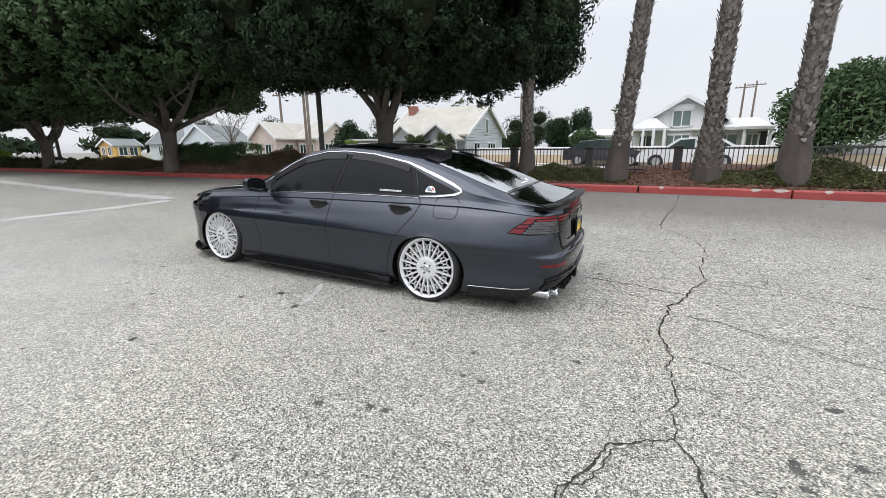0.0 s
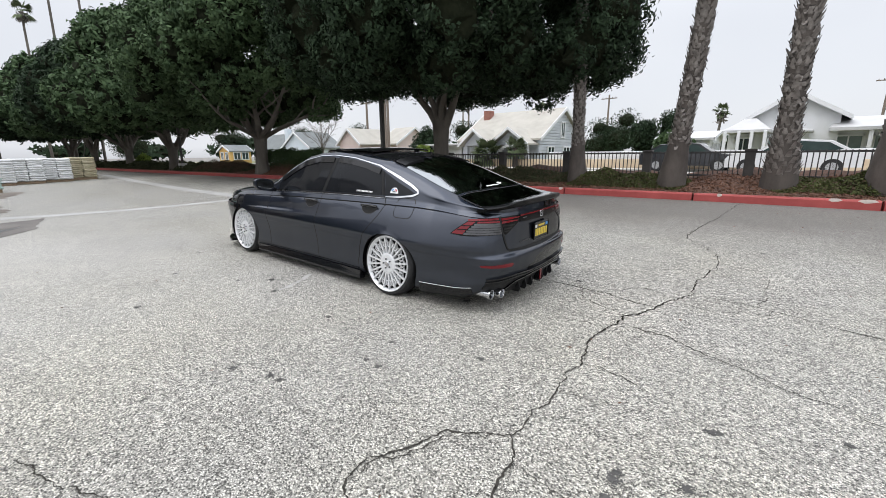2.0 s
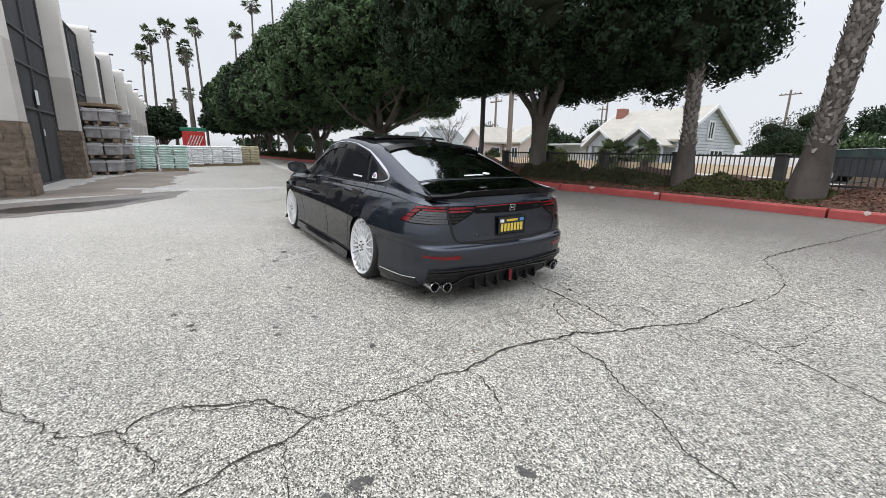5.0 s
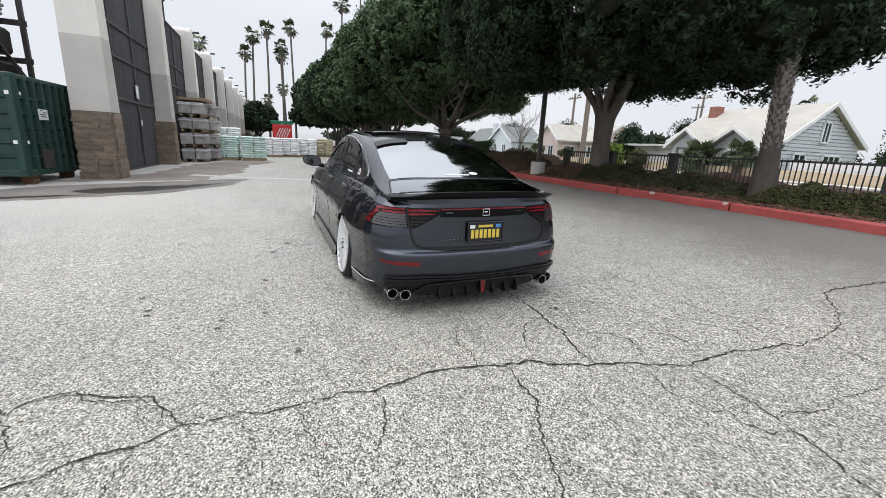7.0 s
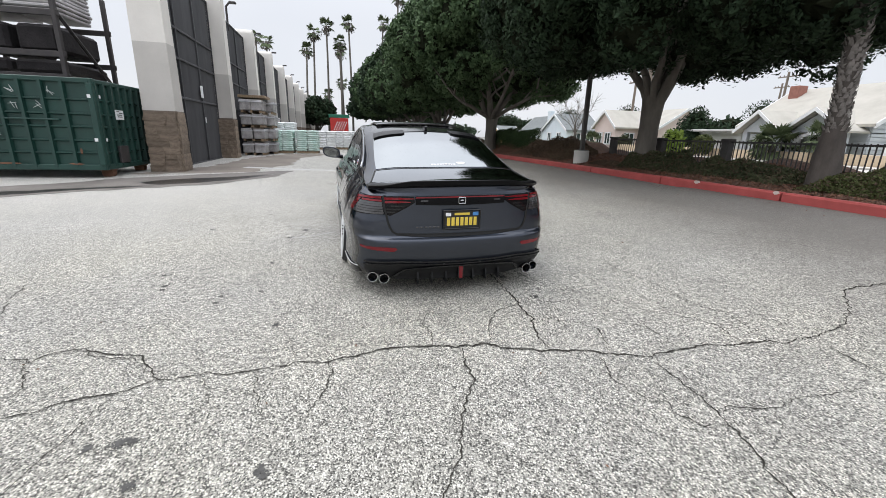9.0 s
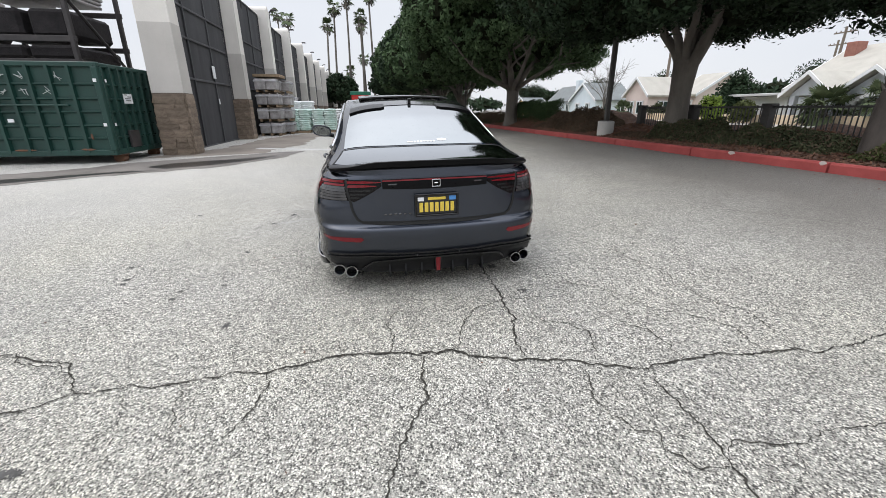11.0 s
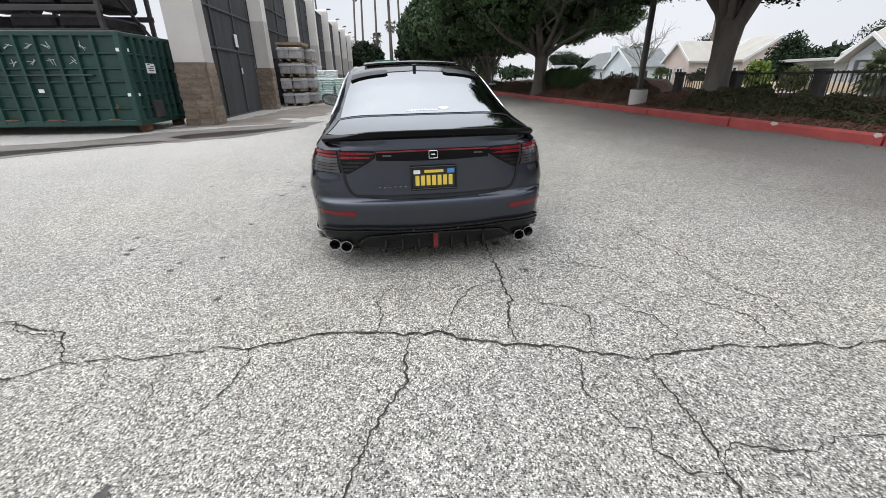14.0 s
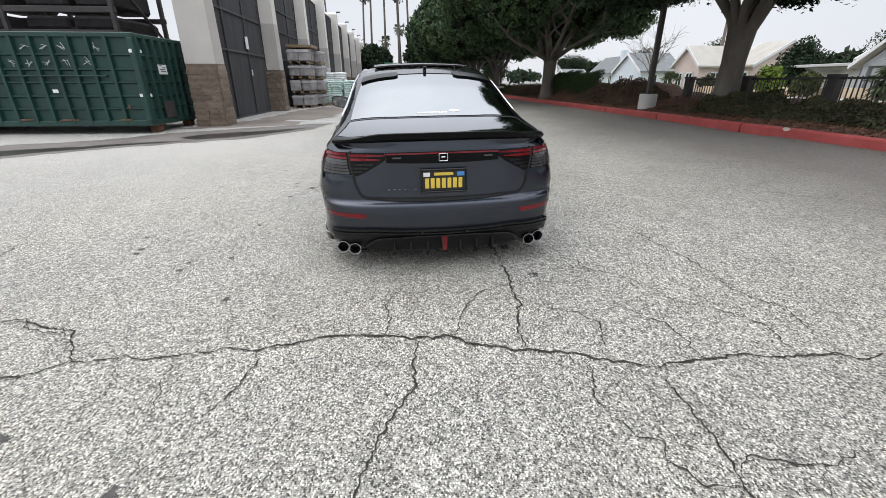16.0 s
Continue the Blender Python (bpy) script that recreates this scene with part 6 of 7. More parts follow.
car = thing("car", 0, 0, 0, "dark grey lowered sedan with silver multi-spoke wheels, parked on the asphalt", "car")
car.matrix_world = Matrix.Translation((-1.540, 4.320, 0.049)) @ Matrix.Rotation(radians(180 + 3.1), 4, "Z") @ Matrix.Rotation(-0.024, 4, "Y") @ Matrix.Rotation(-0.014, 4, "X")


def smooth_curve(pts, width=0.07):
    """A rounded run through (x, value) pairs, as a function."""
    xs, vs = np.array([p[0] for p in pts]), np.array([p[1] for p in pts])
    g = np.arange(xs[0] - 0.4, xs[-1] + 0.4, 0.01)
    v = np.interp(g, xs, vs)
    k = np.hanning(int(width / 0.01) * 2 + 3)
    v = np.convolve(np.pad(v, len(k), mode="edge"), k / k.sum(), "same")[len(k):-len(k)]
    return lambda x: np.interp(x, g, v)


# plan outline from the middle of the tail round to the middle of the nose
PLAN = [(-1.205, 0.0), (-1.202, 0.16), (-1.195, 0.32), (-1.182, 0.47), (-1.160, 0.60), (-1.125, 0.71), (-1.075, 0.785), (-1.01, 0.832), (-0.93, 0.866), (-0.80, 0.894), (-0.6, 0.914), (-0.4, 0.928), (-0.2, 0.937), (0.0, 0.94),
        (0.3, 0.932), (0.7, 0.918), (1.2, 0.912), (1.7, 0.914), (2.2, 0.922), (2.6, 0.932), (2.83, 0.935), (3.05, 0.922), (3.22, 0.895), (3.38, 0.848), (3.52, 0.775), (3.63, 0.67), (3.70, 0.55), (3.745, 0.40), (3.77, 0.22), (3.78, 0.0)]
pq = [0.0]
for (ax, ay), (bx, by) in zip(PLAN, PLAN[1:]):
    pq.append(pq[-1] + math.hypot(bx - ax, by - ay))
PQ, PX, PW = np.array(pq), np.array([p[0] for p in PLAN]), np.array([p[1] for p in PLAN])


def q_of_x(x):
    """The run along the outline at which the flank reaches x."""
    return float(np.interp(x, PX[7:24], PQ[7:24]))


def q_of_y(y):
    """The run along the tail at which it is y from the middle."""
    return float(np.interp(y, PW[:10], PQ[:10]))


Z_TOP = smooth_curve([(-1.3, 0.946), (-1.15, 0.951), (-1.0, 0.967), (-0.86, 0.992), (-0.72, 1.026), (-0.5, 1.128), (-0.2, 1.245), (0.1, 1.325), (0.4, 1.372), (0.8, 1.398), (1.1, 1.402), (1.4, 1.39), (1.65, 1.345), (1.95, 1.23), (2.25, 1.08), (2.5, 0.965), (2.65, 0.935), (3.0, 0.90), (3.3, 0.855), (3.55, 0.785), (3.7, 0.71), (3.8, 0.65)])
Z_RAIL = smooth_curve([(-1.3, 0.925), (-1.1, 0.94), (-0.9, 0.952), (-0.6, 0.985), (-0.4, 1.02), (-0.2, 1.085), (0.04, 1.175), (0.32, 1.268), (0.73, 1.338), (1.08, 1.362), (1.33, 1.348), (1.6, 1.297), (1.94, 1.138), (2.167, 1.005), (2.35, 0.93), (2.5, 0.905), (2.8, 0.875), (3.1, 0.845), (3.35, 0.80), (3.6, 0.73), (3.8, 0.62)])
Y_RAIL = smooth_curve([(-1.3, 0.70), (-1.0, 0.74), (-0.7, 0.735), (-0.4, 0.72), (0.0, 0.675), (0.4, 0.64), (0.8, 0.62), (1.1, 0.615), (1.4, 0.622), (1.7, 0.65), (2.0, 0.70), (2.3, 0.75), (2.6, 0.775), (3.0, 0.765), (3.4, 0.72), (3.8, 0.6)])
Z_BELT = smooth_curve([(-1.3, 0.885), (-1.0, 0.905), (-0.6, 0.93), (-0.2, 0.955), (0.4, 0.952), (1.0, 0.94), (1.6, 0.925), (2.0, 0.90), (2.3, 0.872), (2.7, 0.848), (3.1, 0.815), (3.4, 0.765), (3.6, 0.70), (3.8, 0.59)])
Z_CREASE = smooth_curve([(-1.3, 0.84), (-1.0, 0.865), (-0.6, 0.89), (-0.3, 0.90), (0.1, 0.895), (0.5, 0.885), (1.0, 0.872), (1.6, 0.856), (2.1, 0.835), (2.6, 0.81), (3.0, 0.785), (3.3, 0.745), (3.55, 0.68), (3.8, 0.55)])
Z_LOW = smooth_curve([(-1.3, 0.22), (-1.0, 0.15), (-0.7, 0.115), (-0.2, 0.11), (1.0, 0.10), (2.0, 0.09), (2.8, 0.085), (3.4, 0.085), (3.8, 0.10)])
TAIL = smooth_curve([(0.0, 0.16), (0.12, 0.12), (0.22, 0.05), (0.30, 0.0), (0.42, -0.022), (0.518, -0.024), (0.540, 0.022), (0.59, 0.027), (0.72, 0.034), (0.83, 0.038), (0.88, 0.044), (0.94, 0.056), (1.1, 0.06)], 0.01)


def section(q, n=12):
    """The left half of the body's cross-section at a run q: points (x, y, z) from the sill to the middle of the roof."""
    x, w = float(np.interp(q, PQ, PX)), float(np.interp(q, PQ, PW))
    k = min(1.0, w / 0.80)
    zl, zc, zb, zr, zt, yr = (float(f(x)) for f in (Z_LOW, Z_CREASE, Z_BELT, Z_RAIL, Z_TOP, Y_RAIL))
    yr = min(yr, w - 0.05) if w > 0.5 else w * 0.92
    yr = yr if w > 0.8 else min(yr, w * 0.93)
    # the haunch over the rear wheel lies back more than the doors do
    g = k * float(np.interp(x, [-0.9, -0.5, 0.2, 0.9, 2.2, 3.0], [1.0, 1.75, 1.75, 1.5, 1.3, 1.0]))
    low = [(w - 0.085 * k, zl), (w - 0.03 * k, zl + 0.05), (w - 0.012 * k, zl + 0.13), (w - 0.022 * k, 0.36), (w - 0.012 * k, 0.5), (w - 0.009 * k, 0.520), (w - 0.006 * k, 0.542), (w - 0.004 * k, 0.565), (w, 0.595), (w - 0.013 * g, 0.665), (w - 0.032 * g, zc - 0.145), (w - 0.052 * g, zc - 0.075), (w - 0.071 * g, zc - 0.026), (w - 0.082 * g, zc - 0.004)]
    top = max(0.125 * k, 0.100 * g)
    high = [(w - 0.076 * g, zc + 0.003), (w - (0.076 * g + top) / 2 - 0.004, (zc + zb) / 2 + 0.006), (w - top, zb), ((w - top) * 0.55 + yr * 0.45, zb + (zr - zb) * 0.52), (yr, zr), (yr * 0.86, zr + (zt - zr) * 0.52), (yr * 0.55, zr + (zt - zr) * 0.86), (0.0, zt)]

    def spline(p, m):
        p = [Vector((a, b, 0)) for a, b in p]
        out = []
        for i in range(len(p) - 1):
            p0, p1, p2, p3 = p[max(i - 1, 0)], p[i], p[i + 1], p[min(i + 2, len(p) - 1)]
            for j in range(m):
                t = j / m
                out.append(0.5 * ((2 * p1) + (p2 - p0) * t + (2 * p0 - 5 * p1 + 4 * p2 - p3) * t * t + (3 * p1 - p0 - 3 * p2 + p3) * t * t * t))
        out.append(p[-1])
        return out

    pts = spline(low, 3) + spline(high, 4)
    r = []
    s = min(max((-0.80 - x) / 0.3, 0.0), 1.0)
    s = s * s * (3 - 2 * s)
    for p in pts:
        r.append((x + s * float(TAIL(p.y)), max(p.x, 0.0), p.y))
    return r


QS = np.unique(np.concatenate([np.linspace(0, PQ[9], 34), np.arange(PQ[9], q_of_x(-0.5), 0.035), np.arange(q_of_x(-0.5), q_of_x(0.5), 0.02), np.arange(q_of_x(0.5), q_of_x(2.3), 0.05), np.arange(q_of_x(2.3), q_of_x(3.3), 0.02), np.linspace(q_of_x(3.3), PQ[-1], 30)]))
SECS = np.array([section(q) for q in QS])


def skin(q, z=None, y=None):
    """A place on the body: at run q and height z on its flank or tail, or at run q and y on its top."""
    i = min(max(int(np.searchsorted(QS, q)) - 1, 0), len(QS) - 2)
    f = (q - QS[i]) / (QS[i + 1] - QS[i])
    s = SECS[i] * (1 - f) + SECS[i + 1] * f
    if z is not None:
        m = np.argmax(s[:, 2])
        return np.array([np.interp(z, s[:m + 1, 2], s[:m + 1, 0]), np.interp(z, s[:m + 1, 2], s[:m + 1, 1]), z])
    t = s[::-1]
    return np.array([np.interp(y, t[:20, 1], t[:20, 0]), y, np.interp(y, t[:20, 1], t[:20, 2])])


def top_z(x, y):
    return skin(q_of_x(x), y=min(abs(y), 0.9))[2]


ARCH = {0.0: (0.375, 0.300, 0.325), 2.83: (0.365, 0.305, 0.315)}


def face_out(bm, inside, sign=1):
    """Turns an open shell so that its faces look away from a place inside it."""
    bm.normal_update()
    if sign * sum(f.calc_area() * f.normal.dot(f.calc_center_median() - inside) for f in bm.faces) < 0:
        bmesh.ops.reverse_faces(bm, faces=bm.faces[:])


def body_shell():
    bm = bmesh.new()
    n = SECS.shape[1]
    rows = []
    for s in SECS:
        left = [bm.verts.new(p) for p in s]
        right = [left[j] if s[j][1] < 1e-4 else bm.verts.new((s[j][0], -s[j][1], s[j][2])) for j in range(n)]
        rows.append((left, right))
    for (l0, r0), (l1, r1) in zip(rows, rows[1:]):
        for j in range(n - 1):
            for a, b in ((l0, l1), (r1, r0)):
                vs = []
                for v in (a[j], b[j], b[j + 1], a[j + 1]):
                    if v not in vs:
                        vs.append(v)
                if len(vs) > 2 and bm.faces.get(vs) is None:
                    bm.faces.new(vs)
    # wheel openings
    kill = [f for f in bm.faces if f.calc_center_median().z < 0.72 and off_c(f) < 1.0]
    bmesh.ops.delete(bm, geom=kill, context="FACES")
    for v in bm.verts:
        if v.is_boundary and v.co.z > 0.135:
            for wx, (rx, wz, rz) in ARCH.items():
                d = math.hypot((v.co.x - wx) / rx, (v.co.z - wz) / rz)
                if 0.8 < d < 1.2 and abs(v.co.y) > 0.6:
                    v.co.x, v.co.z = wx + (v.co.x - wx) / d, wz + (v.co.z - wz) / d
    bmesh.ops.recalc_face_normals(bm, faces=bm.faces[:])
    face_out(bm, Vector((1.2, 0, 0.6)))
    return part("body", bm, M_PAINT, car, smooth=38)


def off_c(f):
    c = f.calc_center_median()
    return min(math.hypot((c.x - wx) / rx, (c.z - wz) / rz) for wx, (rx, wz, rz) in ARCH.items())


body = body_shell()


def sheet(name, outline, mapping, material, parent=None, label="", lift=0.004, cut=0.05, both=True, thick=0.006, smooth=40):
    """A close-fitting panel: an outline in two coordinates, cut fine and laid on the body by mapping(u, v) -> (place, outward)."""
    bm = bmesh.new()
    face = bm.faces.new([bm.verts.new((u, v, 0)) for u, v in outline])
    bmesh.ops.triangulate(bm, faces=[face])
    for _ in range(6):
        long = [e for e in bm.edges if e.calc_length() > cut]
        if not long:
            break
        bmesh.ops.subdivide_edges(bm, edges=long, cuts=1)
        bmesh.ops.triangulate(bm, faces=bm.faces[:])
    rim = [e for e in bm.edges if e.is_boundary]
    ex = bmesh.ops.extrude_edge_only(bm, edges=rim)
    low = {v for v in ex["geom"] if isinstance(v, bmesh.types.BMVert)}
    for v in bm.verts:
        p, o = mapping(v.co.x, v.co.y)
        v.co = Vector(p) + Vector(o) * (lift - thick if v in low else lift)
    bmesh.ops.recalc_face_normals(bm, faces=bm.faces[:])
    if sum(f.normal.dot(Vector(mapping(*outline[0])[1])) for f in bm.faces) < 0:
        bmesh.ops.reverse_faces(bm, faces=bm.faces[:])
    if both:
        mir = bm.copy()
        for v in mir.verts:
            v.co.y = -v.co.y
        bmesh.ops.reverse_faces(mir, faces=mir.faces[:])
        part(name, mir, material, parent or car, label, smooth)
    return part(name, bm, material, parent or car, label, smooth)


def flank(x, z):
    """On the driver's flank at x and z."""
    q = q_of_x(x)
    p = skin(q, z)
    a, b = skin(q, z + 0.01), skin(q, z - 0.01)
    o = np.array([0, a[2] - b[2], -(a[1] - b[1])])
    return p, o / np.linalg.norm(o)


def tailq(q, z):
    """On the tail at run q and height z."""
    p = skin(q, z)
    a, b = skin(q + 0.01, z), skin(max(q - 0.01, 0), z)
    t = a - b
    o = np.array([-abs(t[1]), t[0], 0.0])
    o = o / np.linalg.norm(o)
    return p, o


def tail(y, z):
    """On the tail at y, either side, and height z."""
    p, o = tailq(q_of_y(abs(y)), z)
    if y < 0:
        p, o = p * np.array([1, -1, 1]), o * np.array([1, -1, 1])
    return p, o


def over(x, y):
    """On the top at x and y."""
    z = top_z(x, y)
    zx = (top_z(x + 0.02, y) - top_z(x - 0.02, y)) / 0.04
    zy = (top_z(x, abs(y) + 0.01) - top_z(x, max(abs(y) - 0.01, 0))) / 0.02 * (1 if y >= 0 else -1)
    o = np.array([-zx, -zy, 1.0])
    return np.array([x, y, z]), o / np.linalg.norm(o)


def strip(name, pts, mapping, width, material, lift=0.003, both=True, parent=None, label="", step=0.03, thick=0.006):
    """A narrow band along a line of (u, v) on the body."""
    p = np.asarray(pts, float)
    seg = np.hypot(*np.diff(p, axis=0).T)
    s = np.concatenate([[0], np.cumsum(seg)])
    k = max(int(s[-1] / step), 2)
    g = np.linspace(0, s[-1], k + 1)
    u, v = np.interp(g, s, p[:, 0]), np.interp(g, s, p[:, 1])
    du, dv = np.gradient(u), np.gradient(v)
    n = np.hypot(du, dv) + 1e-9
    w = width / 2 if not hasattr(width, "__len__") else np.interp(g / s[-1], np.linspace(0, 1, len(width)), width) / 2
    for sg in ((1, -1) if both else (1,)):
        bm = bmesh.new()
        rows = []
        for i in range(k + 1):
            ww = w if np.isscalar(w) else w[i]
            r = []
            for e, l in ((-1, lift - thick), (-1, lift), (1, lift), (1, lift - thick)):
                a, o = mapping(u[i] - e * dv[i] / n[i] * ww, v[i] + e * du[i] / n[i] * ww)
                c = np.asarray(a) + np.asarray(o) * l
                r.append((c[0], c[1] * sg, c[2]))
            rows.append(r)
        loft(bm, rows, True, True)
        bmesh.ops.recalc_face_normals(bm, faces=bm.faces[:])
        ob = part(name, bm, material, parent or car, label, smooth=50)
    return ob


# glass
W_FRONT = [(2.06, 0.915), (1.6, 0.932), (1.19, 0.948), (1.05, 1.315), (1.33, 1.308), (1.6, 1.255), (1.78, 1.175), (1.94, 1.08), (2.08, 0.985)]
W_REAR = [(1.13, 0.950), (0.7, 0.96), (0.215, 0.968), (0.245, 1.10), (0.285, 1.215), (0.5, 1.265), (0.75, 1.30), (0.99, 1.316)]
W_QUARTER = [(0.165, 0.972), (0.195, 1.10), (0.235, 1.20), (0.04, 1.115), (-0.15, 1.045), (-0.215, 1.017), (-0.16, 1.0), (0.0, 0.985)]
for w in (W_FRONT, W_REAR, W_QUARTER):
    sheet("side_window", w, flank, M_TINT)
sheet("pillar_trim", [(1.185, 0.948), (1.135, 0.950), (0.995, 1.318), (1.045, 1.317)], flank, M_MATT, label="gloss black door pillar")
sheet("pillar_trim", [(0.21, 0.969), (0.17, 0.971), (0.24, 1.205), (0.28, 1.214)], flank, M_MATT, label="gloss black door pillar")
sheet("rear_window", [(0.12, -0.565), (0.12, 0.565), (-0.2, 0.60), (-0.45, 0.62), (-0.64, 0.63), (-0.672, 0.3), (-0.68, 0.0), (-0.672, -0.3), (-0.64, -0.63), (-0.45, -0.62), (-0.2, -0.60)], over, M_TINT_R, both=False, cut=0.09)
sheet("windscreen", [(1.66, -0.55), (1.66, 0.55), (2.1, 0.62), (2.46, 0.66), (2.52, 0.35), (2.54, 0.0), (2.52, -0.35), (2.46, -0.66), (2.1, -0.62)], over, M_TINT, both=False, cut=0.09)
sheet("roof_panel", [(0.17, -0.545), (0.17, 0.545), (0.6, 0.53), (1.2, 0.52), (1.62, 0.535), (1.62, -0.535), (1.2, -0.52), (0.6, -0.53)], over, M_GLOSS, both=False, cut=0.09, label="gloss black roof")

# bright trim over the windows, hooked round the rear quarter glass
strip("window_trim", [(2.17, 0.965), (1.94, 1.115), (1.78, 1.205), (1.6, 1.279), (1.33, 1.333), (1.08, 1.346), (0.73, 1.325), (0.32, 1.255), (0.04, 1.158), (-0.16, 1.082), (-0.255, 1.037), (-0.262, 1.015), (-0.2, 0.99), (-0.03, 0.968), (0.15, 0.958)], flank, [0.005, 0.006, 0.006, 0.007, 0.008, 0.011, 0.021, 0.018, 0.008], M_CHROME, 0.009, label="satin chrome window trim", thick=0.012)
strip("rain_guard", [(2.02, 1.035), (1.8, 1.15), (1.6, 1.235), (1.34, 1.288), (1.06, 1.298)], flank, 0.055, M_GLOSS, 0.014, label="smoked rain guard over the window", thick=0.004)
strip("rain_guard", [(0.98, 1.298), (0.75, 1.282), (0.5, 1.246), (0.29, 1.198)], flank, 0.055, M_GLOSS, 0.014, label="smoked rain guard over the window", thick=0.004)
strip("belt_moulding", [(2.1, 0.902), (1.6, 0.920), (1.15, 0.936), (0.7, 0.948), (0.16, 0.954)], flank, 0.016, M_GLOSS, 0.006, label="black belt moulding")

strip("belt_trim", [(2.1, 0.893), (1.6, 0.909), (1.15, 0.926), (0.7, 0.938), (0.16, 0.945)], flank, 0.005, M_CHROME, 0.006, label="thin bright belt trim")
sheet("boot_lid_top", [(-0.71, 0.0), (-0.702, 0.30), (-0.68, 0.635), (-0.82, 0.668), (-0.96, 0.70), (-1.04, 0.62), (-1.08, 0.3), (-1.085, 0.0), (-1.08, -0.3), (-1.04, -0.62), (-0.96, -0.70), (-0.82, -0.668), (-0.68, -0.635), (-0.702, -0.30)], over, M_LID, both=False, lift=0.0035, cut=0.06, label="polished dark boot lid top")
strip("lid_front_gap", [(-0.665, 0.645), (-0.692, 0.30), (-0.70, 0.0), (-0.692, -0.30), (-0.665, -0.645)], over, 0.010, M_GAP_SHADE, 0.002, both=False, step=0.03)
strip("lid_side_gap", [(-0.665, 0.645), (-0.82, 0.680), (-0.97, 0.715)], over, 0.008, M_GAP_SHADE, 0.002, step=0.015)

# panel gaps, and shade painted under the crease
for line in ([(2.2, 0.89), (2.215, 0.8), (2.22, 0.6), (2.18, 0.4), (2.16, 0.2)], [(1.165, 0.94), (1.17, 0.86), (1.19, 0.6), (1.17, 0.35), (1.15, 0.19)],
             [(0.155, 0.955), (0.12, 0.90), (0.16, 0.80), (0.26, 0.68), (0.36, 0.56), (0.42, 0.42), (0.44, 0.28), (0.43, 0.19)], [(2.2, 0.19), (1.2, 0.195), (0.43, 0.2)]):
    strip("panel_gap", line, flank, 0.007, M_GAP_SHADE, 0.0016)
# this dark strip paints the shade under the body crease, not a joint
strip("crease_shade", [(2.2, 0.828), (1.6, 0.852), (1.0, 0.868), (0.5, 0.881), (0.1, 0.891), (-0.2, 0.896), (-0.45, 0.890)], flank, [0.005, 0.010, 0.011, 0.011, 0.003], M_GAP_SHADE, 0.0012)
strip("hood_gap", [(2.3, 0.885), (2.7, 0.862), (3.1, 0.83), (3.35, 0.79)], flank, 0.007, M_GAP_SHADE, 0.0016)
fx, fz, fr = -0.145, 0.878, 0.045
FD = [(fx + sx * (0.118 - fr) + fr * math.cos(a), fz + sz * (0.088 - fr) + fr * math.sin(a)) for sx, sz, a0 in ((1, 1, 0), (-1, 1, 90), (-1, -1, 180), (1, -1, 270)) for a in (radians(a0 + d) for d in (0, 30, 60, 90))]
strip("fuel_flap_gap", FD + FD[:1], flank, 0.006, M_GAP_SHADE, 0.0016, both=False)


def door_handle(x, z):
    cup = [(x + u, z + v) for u, v in ((0.125, 0.012), (0.09, 0.034), (-0.09, 0.034), (-0.125, 0.012), (-0.10, -0.018), (-0.035, -0.050), (0.035, -0.050), (0.10, -0.018))]
    # flat dark sheet in place of a hollow, painting the shade behind the handle
    sheet("handle_cup_shade", cup, flank, M_GAP_SHADE, lift=0.0018, thick=0.004, label="shade of the handle recess, painted as a dark sheet")
    strip("handle_cup_edge", [(x - 0.10, z - 0.020), (x - 0.035, z - 0.052), (x + 0.035, z - 0.052), (x + 0.10, z - 0.020)], flank, 0.004, M_BARREL, 0.0025, thick=0.004)
    for s in (1, -1):
        bm = bmesh.new()
        pts = []
        for u in np.linspace(-1, 1, 11):
            p, o = flank(x + 0.12 * u, z + 0.012)
            c = p + o * (0.020 + 0.016 * (1 - abs(u) ** 3))
            pts.append((c[0], c[1] * s, c[2]))
        tube(bm, pts, [0.006 + 0.009 * (1 - abs(u) ** 4) for u in np.linspace(-1, 1, 11)], 10)
        part("door_handle", bm, M_GLOSS, car, "gloss black door handle", smooth=60)


door_handle(1.33, 0.815)
door_handle(0.33, 0.835)


def mirror(s):
    bm = bmesh.new()
    bmesh.ops.create_uvsphere(bm, u_segments=20, v_segments=12, radius=1.0)
    for v in bm.verts:
        c = v.co
        e = 0.75
        c = Vector([math.copysign(abs(t) ** e, t) for t in c])
        back = c.x < -0.25
        v.co = Vector((2.06 + (0.085 * c.x if not back else -0.03), s * (0.985 + 0.125 * c.y), 0.985 + 0.075 * c.z + 0.018 * c.y))
    m = part("wing_mirror", bm, M_PAINT, car, "body-coloured wing mirror", smooth=50)
    bm = bmesh.new()
    tube(bm, [(2.08, s * 0.83, 0.915), (2.07, s * 0.88, 0.925), (2.065, s * 0.93, 0.945)], [0.03, 0.028, 0.035], 10)
    part("mirror_stalk", bm, M_GLOSS, m, smooth=60)
    bm = bmesh.new()
    bmesh.ops.create_circle(bm, cap_ends=True, segments=24, radius=1.0)
    for v in bm.verts:
        v.co = Vector((2.027, s * (0.985 + 0.108 * v.co.x), 0.985 + 0.060 * v.co.y + 0.016 * v.co.x))
    bmesh.ops.solidify(bm, geom=bm.faces[:], thickness=0.004)
    part("mirror_glass", bm, M_TINT_R, m)


mirror(1)
mirror(-1)

